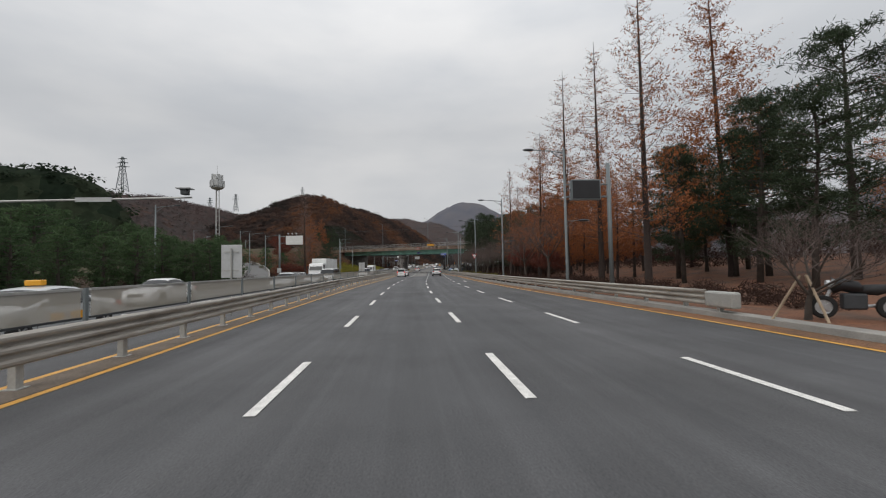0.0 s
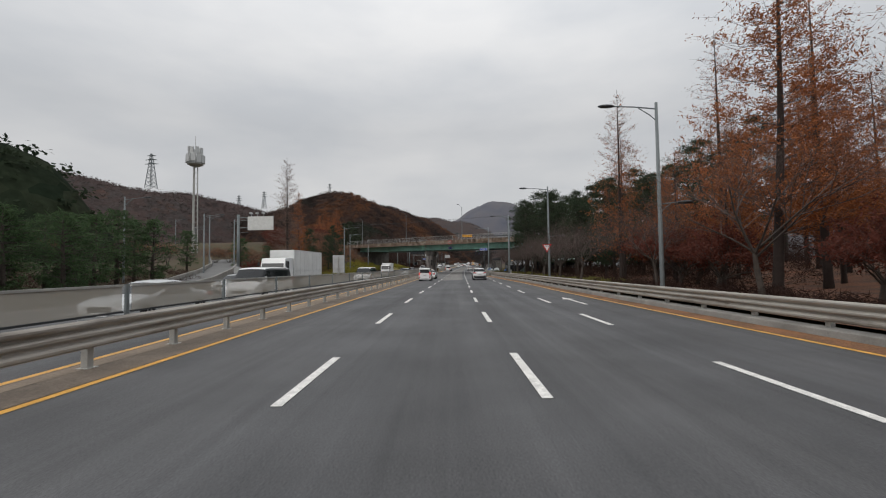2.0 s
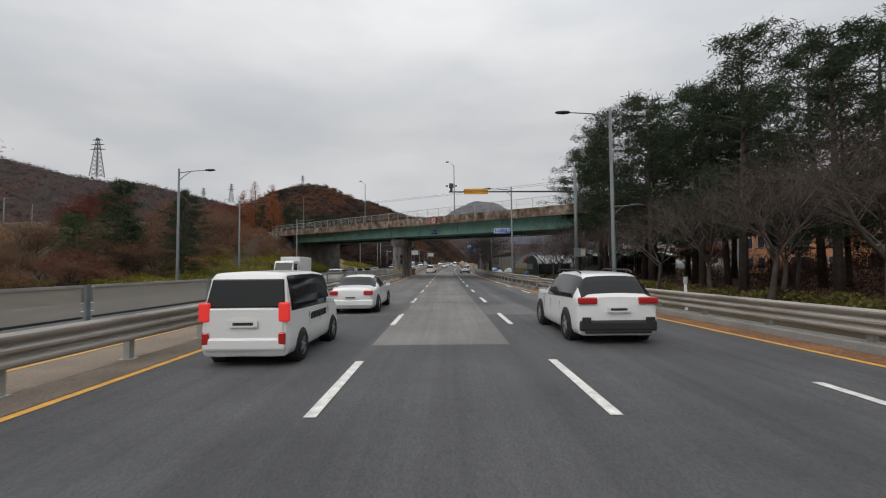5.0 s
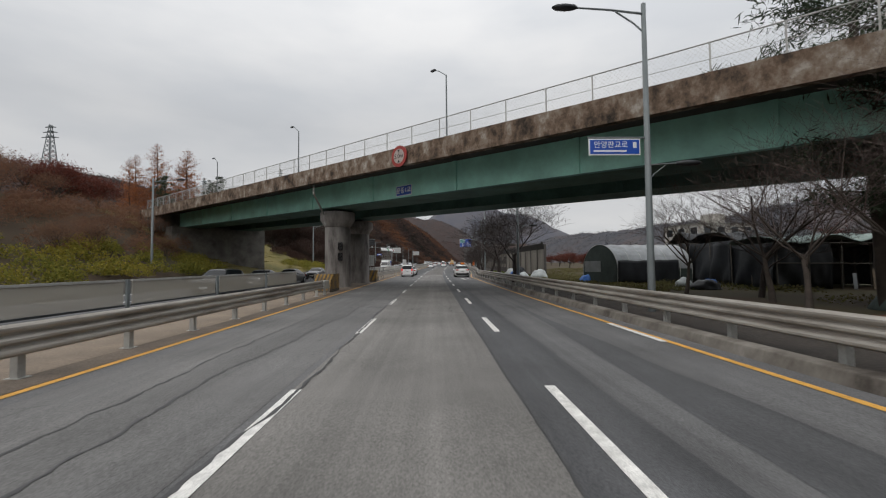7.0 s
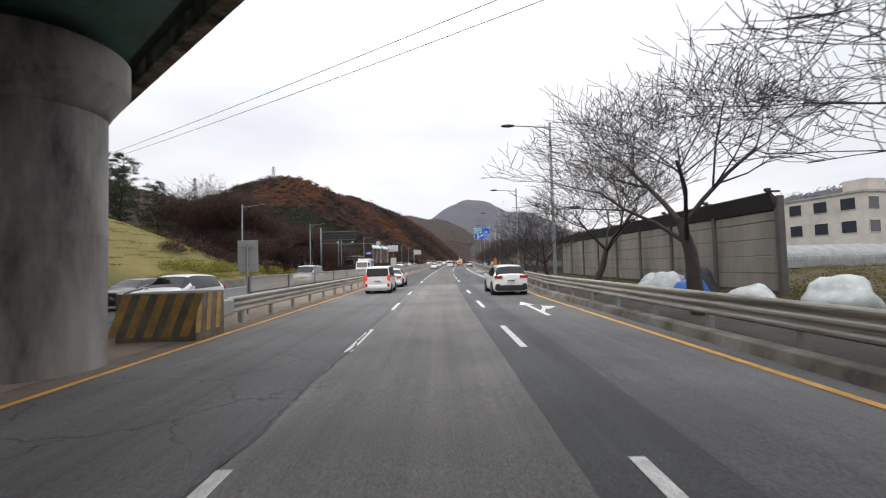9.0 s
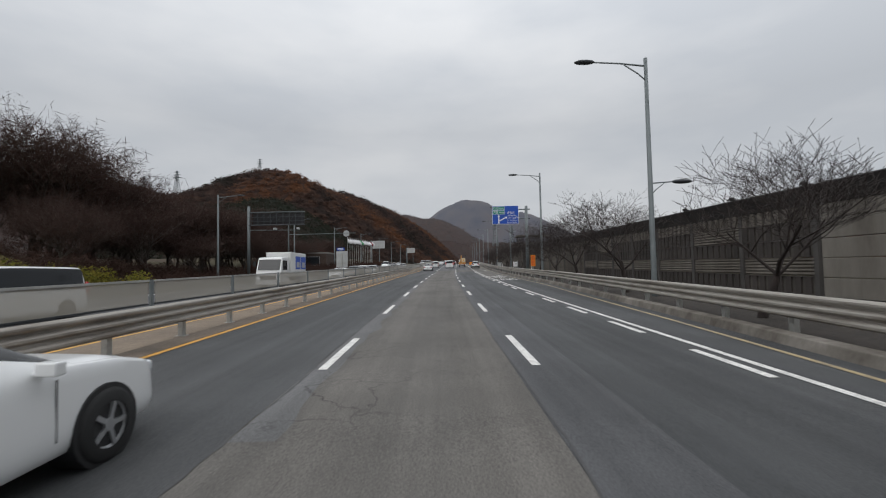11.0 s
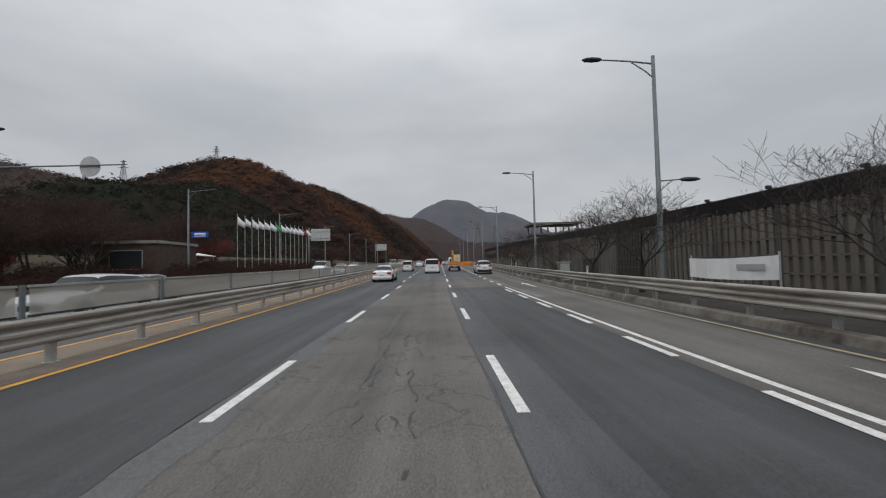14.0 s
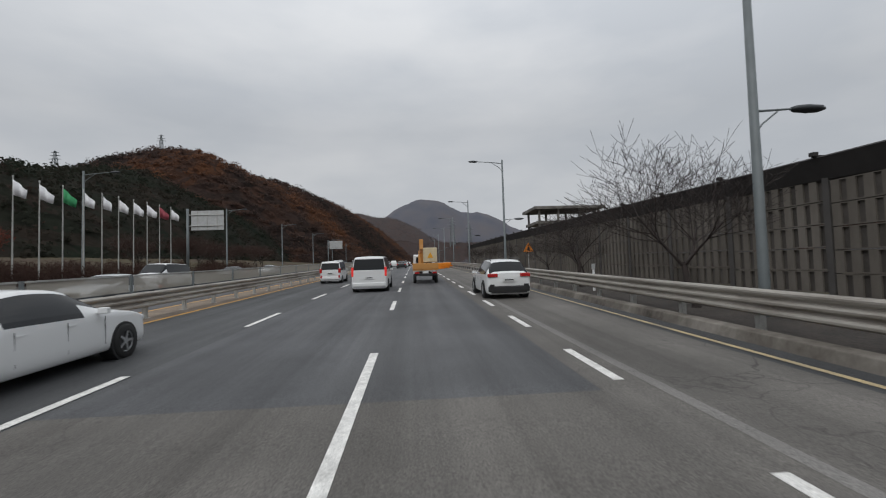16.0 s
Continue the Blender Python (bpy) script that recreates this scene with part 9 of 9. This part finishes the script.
for x_ in (-1, 1):
    for z_, h_ in ((1.12, 0.05), (1.62, 0.03), (1.72, 0.03), (3.62, 0.06)):
        gg = Geo()
        gg.box((x_ * 1.232, -1.15, z_), (0.012, 8.2, h_))
        part("trim_strip", gg, M_GREY_PANEL, lorry)
    gg = Geo()
    gg.box((x_ * 1.16, -1.0, 0.72), (0.04, 4.6, 0.45))
    part("side_skirt", gg, M_GREY_PANEL, lorry)
    for k_ in range(7):
        gg = Geo()
        gg.box((x_ * 1.229, -4.6 + k_ * 1.2, 2.35), (0.01, 0.02, 2.5))
        part("panel_joint", gg, M_GREY_PANEL, lorry)
vehicle(on_road(83.4, -10.6, 0.0, ON), "van", "white", "white oncoming van on the opposite road", "van")
vehicle(on_road(66.0, -17.6, 0.0, ON), "sedan", "silver", "silver oncoming sedan on the opposite road")
box_truck(on_road(120.5, -14.4, 0.0, ON), "small white closed lorry on the opposite road", 5.2, 2.75, 1.8, 1.7)
vehicle(on_road(121.5, -10.6, 0.0, ON), "suv", "silver", "silver oncoming crossover before the bridge")
vehicle(on_road(143.5, -14.2, 0.0, ON), "suv", "black", "dark oncoming crossover under the bridge")
vehicle(on_road(151.0, -14.4, 0.0, ON), "sedan", "grey", "dark grey oncoming sedan under the bridge")
vehicle(on_road(157.5, -14.2, 0.0, ON), "sedan", "black", "black oncoming sedan under the bridge")
vehicle(on_road(167.5, -11.3, 0.0, ON), "suv", "white", "white oncoming crossover past the striped block")
vehicle(on_road(170.5, -15.2, 0.0, ON), "sedan", "black", "black oncoming sedan past the bridge")
vehicle(on_road(196.0, -14.5, 0.0, ON), "van", "white", "white oncoming van past the bridge", "van")
bt = box_truck(on_road(213.5, -11.6, 0.0, ON), "small white closed lorry with a blue panel", 5.2, 2.75, 1.8, 1.7)
for y_ in (-1.95, -0.75):
    gg = Geo()
    gg.box((-0.912, y_, 2.0), (0.012, 1.05, 0.95))
    part("side_panel", gg, M_BLUE, bt, "blue printed panel")
    gg = Geo()
    gg.box((-0.922, y_, 1.85), (0.008, 0.6, 0.4))
    part("panel_field", gg, M_GREY_PANEL, bt)
vehicle(on_road(228.5, -11.0, 0.0, ON), "sedan", "white", "white oncoming sedan behind the anti-glare screen")
vehicle(on_road(234.5, -10.8, 0.0, ON), "suv", "grey", "grey oncoming crossover behind the anti-glare screen")
vehicle(on_road(241.0, -11.2, 0.0, ON), "suv", "white", "white oncoming crossover behind the anti-glare screen")
vehicle(on_road(247.0, -11.0, 0.0, ON), "suv", "silver", "silver oncoming crossover behind the anti-glare screen")
vehicle(on_road(254.5, -14.3, 0.0, ON), "sedan", "grey", "grey oncoming sedan behind the anti-glare screen")
vehicle(on_road(285.5, -11.0, 0.0, ON), "sedan", "silver", "silver oncoming sedan behind the anti-glare screen")
# the queue far ahead, both ways
rnd = random.Random(123)
far_protos = [("sedan", "white"), ("sedan", "black"), ("suv", "silver"), ("sedan", "grey"), ("suv", "white"), ("sedan", "silver"), ("van", "white"), ("suv", "black")]
protos = []
for i, (kd, cl) in enumerate(far_protos):
    protos.append(vehicle(on_road(340 + i * 11, (-3.8, 0.2, 3.7)[i % 3], 0.0), kd, cl, "distant " + cl + " " + {"sedan": "sedan", "suv": "crossover", "van": "van"}[kd] + " in the queue ahead", extras=False, group="distant cars"))
for i in range(44):
    s = 350 + i * 8.5 + rnd.uniform(-2, 2)
    copy_thing(protos[rnd.randrange(8)], on_road(s + 60, (-3.8, 0.2, 3.7)[i % 3], 0.0))
for i in range(26):
    s = 300 + i * 16 + rnd.uniform(-5, 5)
    copy_thing(protos[rnd.randrange(8)], on_road(s, (-10.8, -14.3, -17.8)[rnd.randrange(3)], 0.0, ON))


# parked motorcycle
def motorcycle(m, label):
    th = thing("motorcycle", m, label, "motorcycle")
    for y in (-0.68, 0.68):
        add_wheel(th, 0, y, 0.3, 0.12)
    gg = Geo()
    gg.tube([(0, 0.68, 0.3), (0.0, 0.5, 0.75), (0, 0.42, 1.02)], [0.04, 0.045, 0.04], 8)
    part("fork", gg, M_RIM, th)
    gg = Geo()
    gg.tube([(0, 0.5, 0.72), (0, 0.3, 0.88), (0, 0.0, 0.8), (0, -0.15, 0.72)], [0.1, 0.17, 0.17, 0.1], 12)
    part("tank", gg, M_BLACK, th, smooth=True)
    gg = Geo()
    gg.tube([(0, -0.05, 0.75), (0, -0.4, 0.74), (0, -0.8, 0.82)], [0.12, 0.15, 0.07], 10)
    part("seat", gg, M_TRIM, th, smooth=True)
    gg = Geo()
    gg.box((0, 0.05, 0.45), (0.28, 0.5, 0.42))
    part("engine", gg, M_DARK_STEEL, th, bevel=0.05)
    gg = Geo()
    gg.tube([(-0.35, 0.36, 1.05), (0, 0.42, 1.0), (0.35, 0.36, 1.05)], [0.018, 0.018, 0.018], 8)
    part("handlebar", gg, M_BLACK, th)
    gg = Geo()
    gg.tube([(0, 0.52, 0.9), (0, 0.6, 0.9)], [0.1, 0.09], 12)
    part("head_lamp", gg, M_HEAD, th)
    gg = Geo()
    gg.tube([(0.14, 0.1, 0.3), (0.18, -0.5, 0.32), (0.18, -0.85, 0.42)], [0.035, 0.045, 0.05], 8)
    part("exhaust", gg, M_RIM, th)
    gg = Geo()
    gg.box((0, -0.88, 0.98), (0.4, 0.36, 0.32))
    part("top_box", gg, M_BLACK, th, bevel=0.04)


motorcycle(at(9.2, 11.6, 0.22, 62), "black parked motorcycle with a top box beside the kerb")
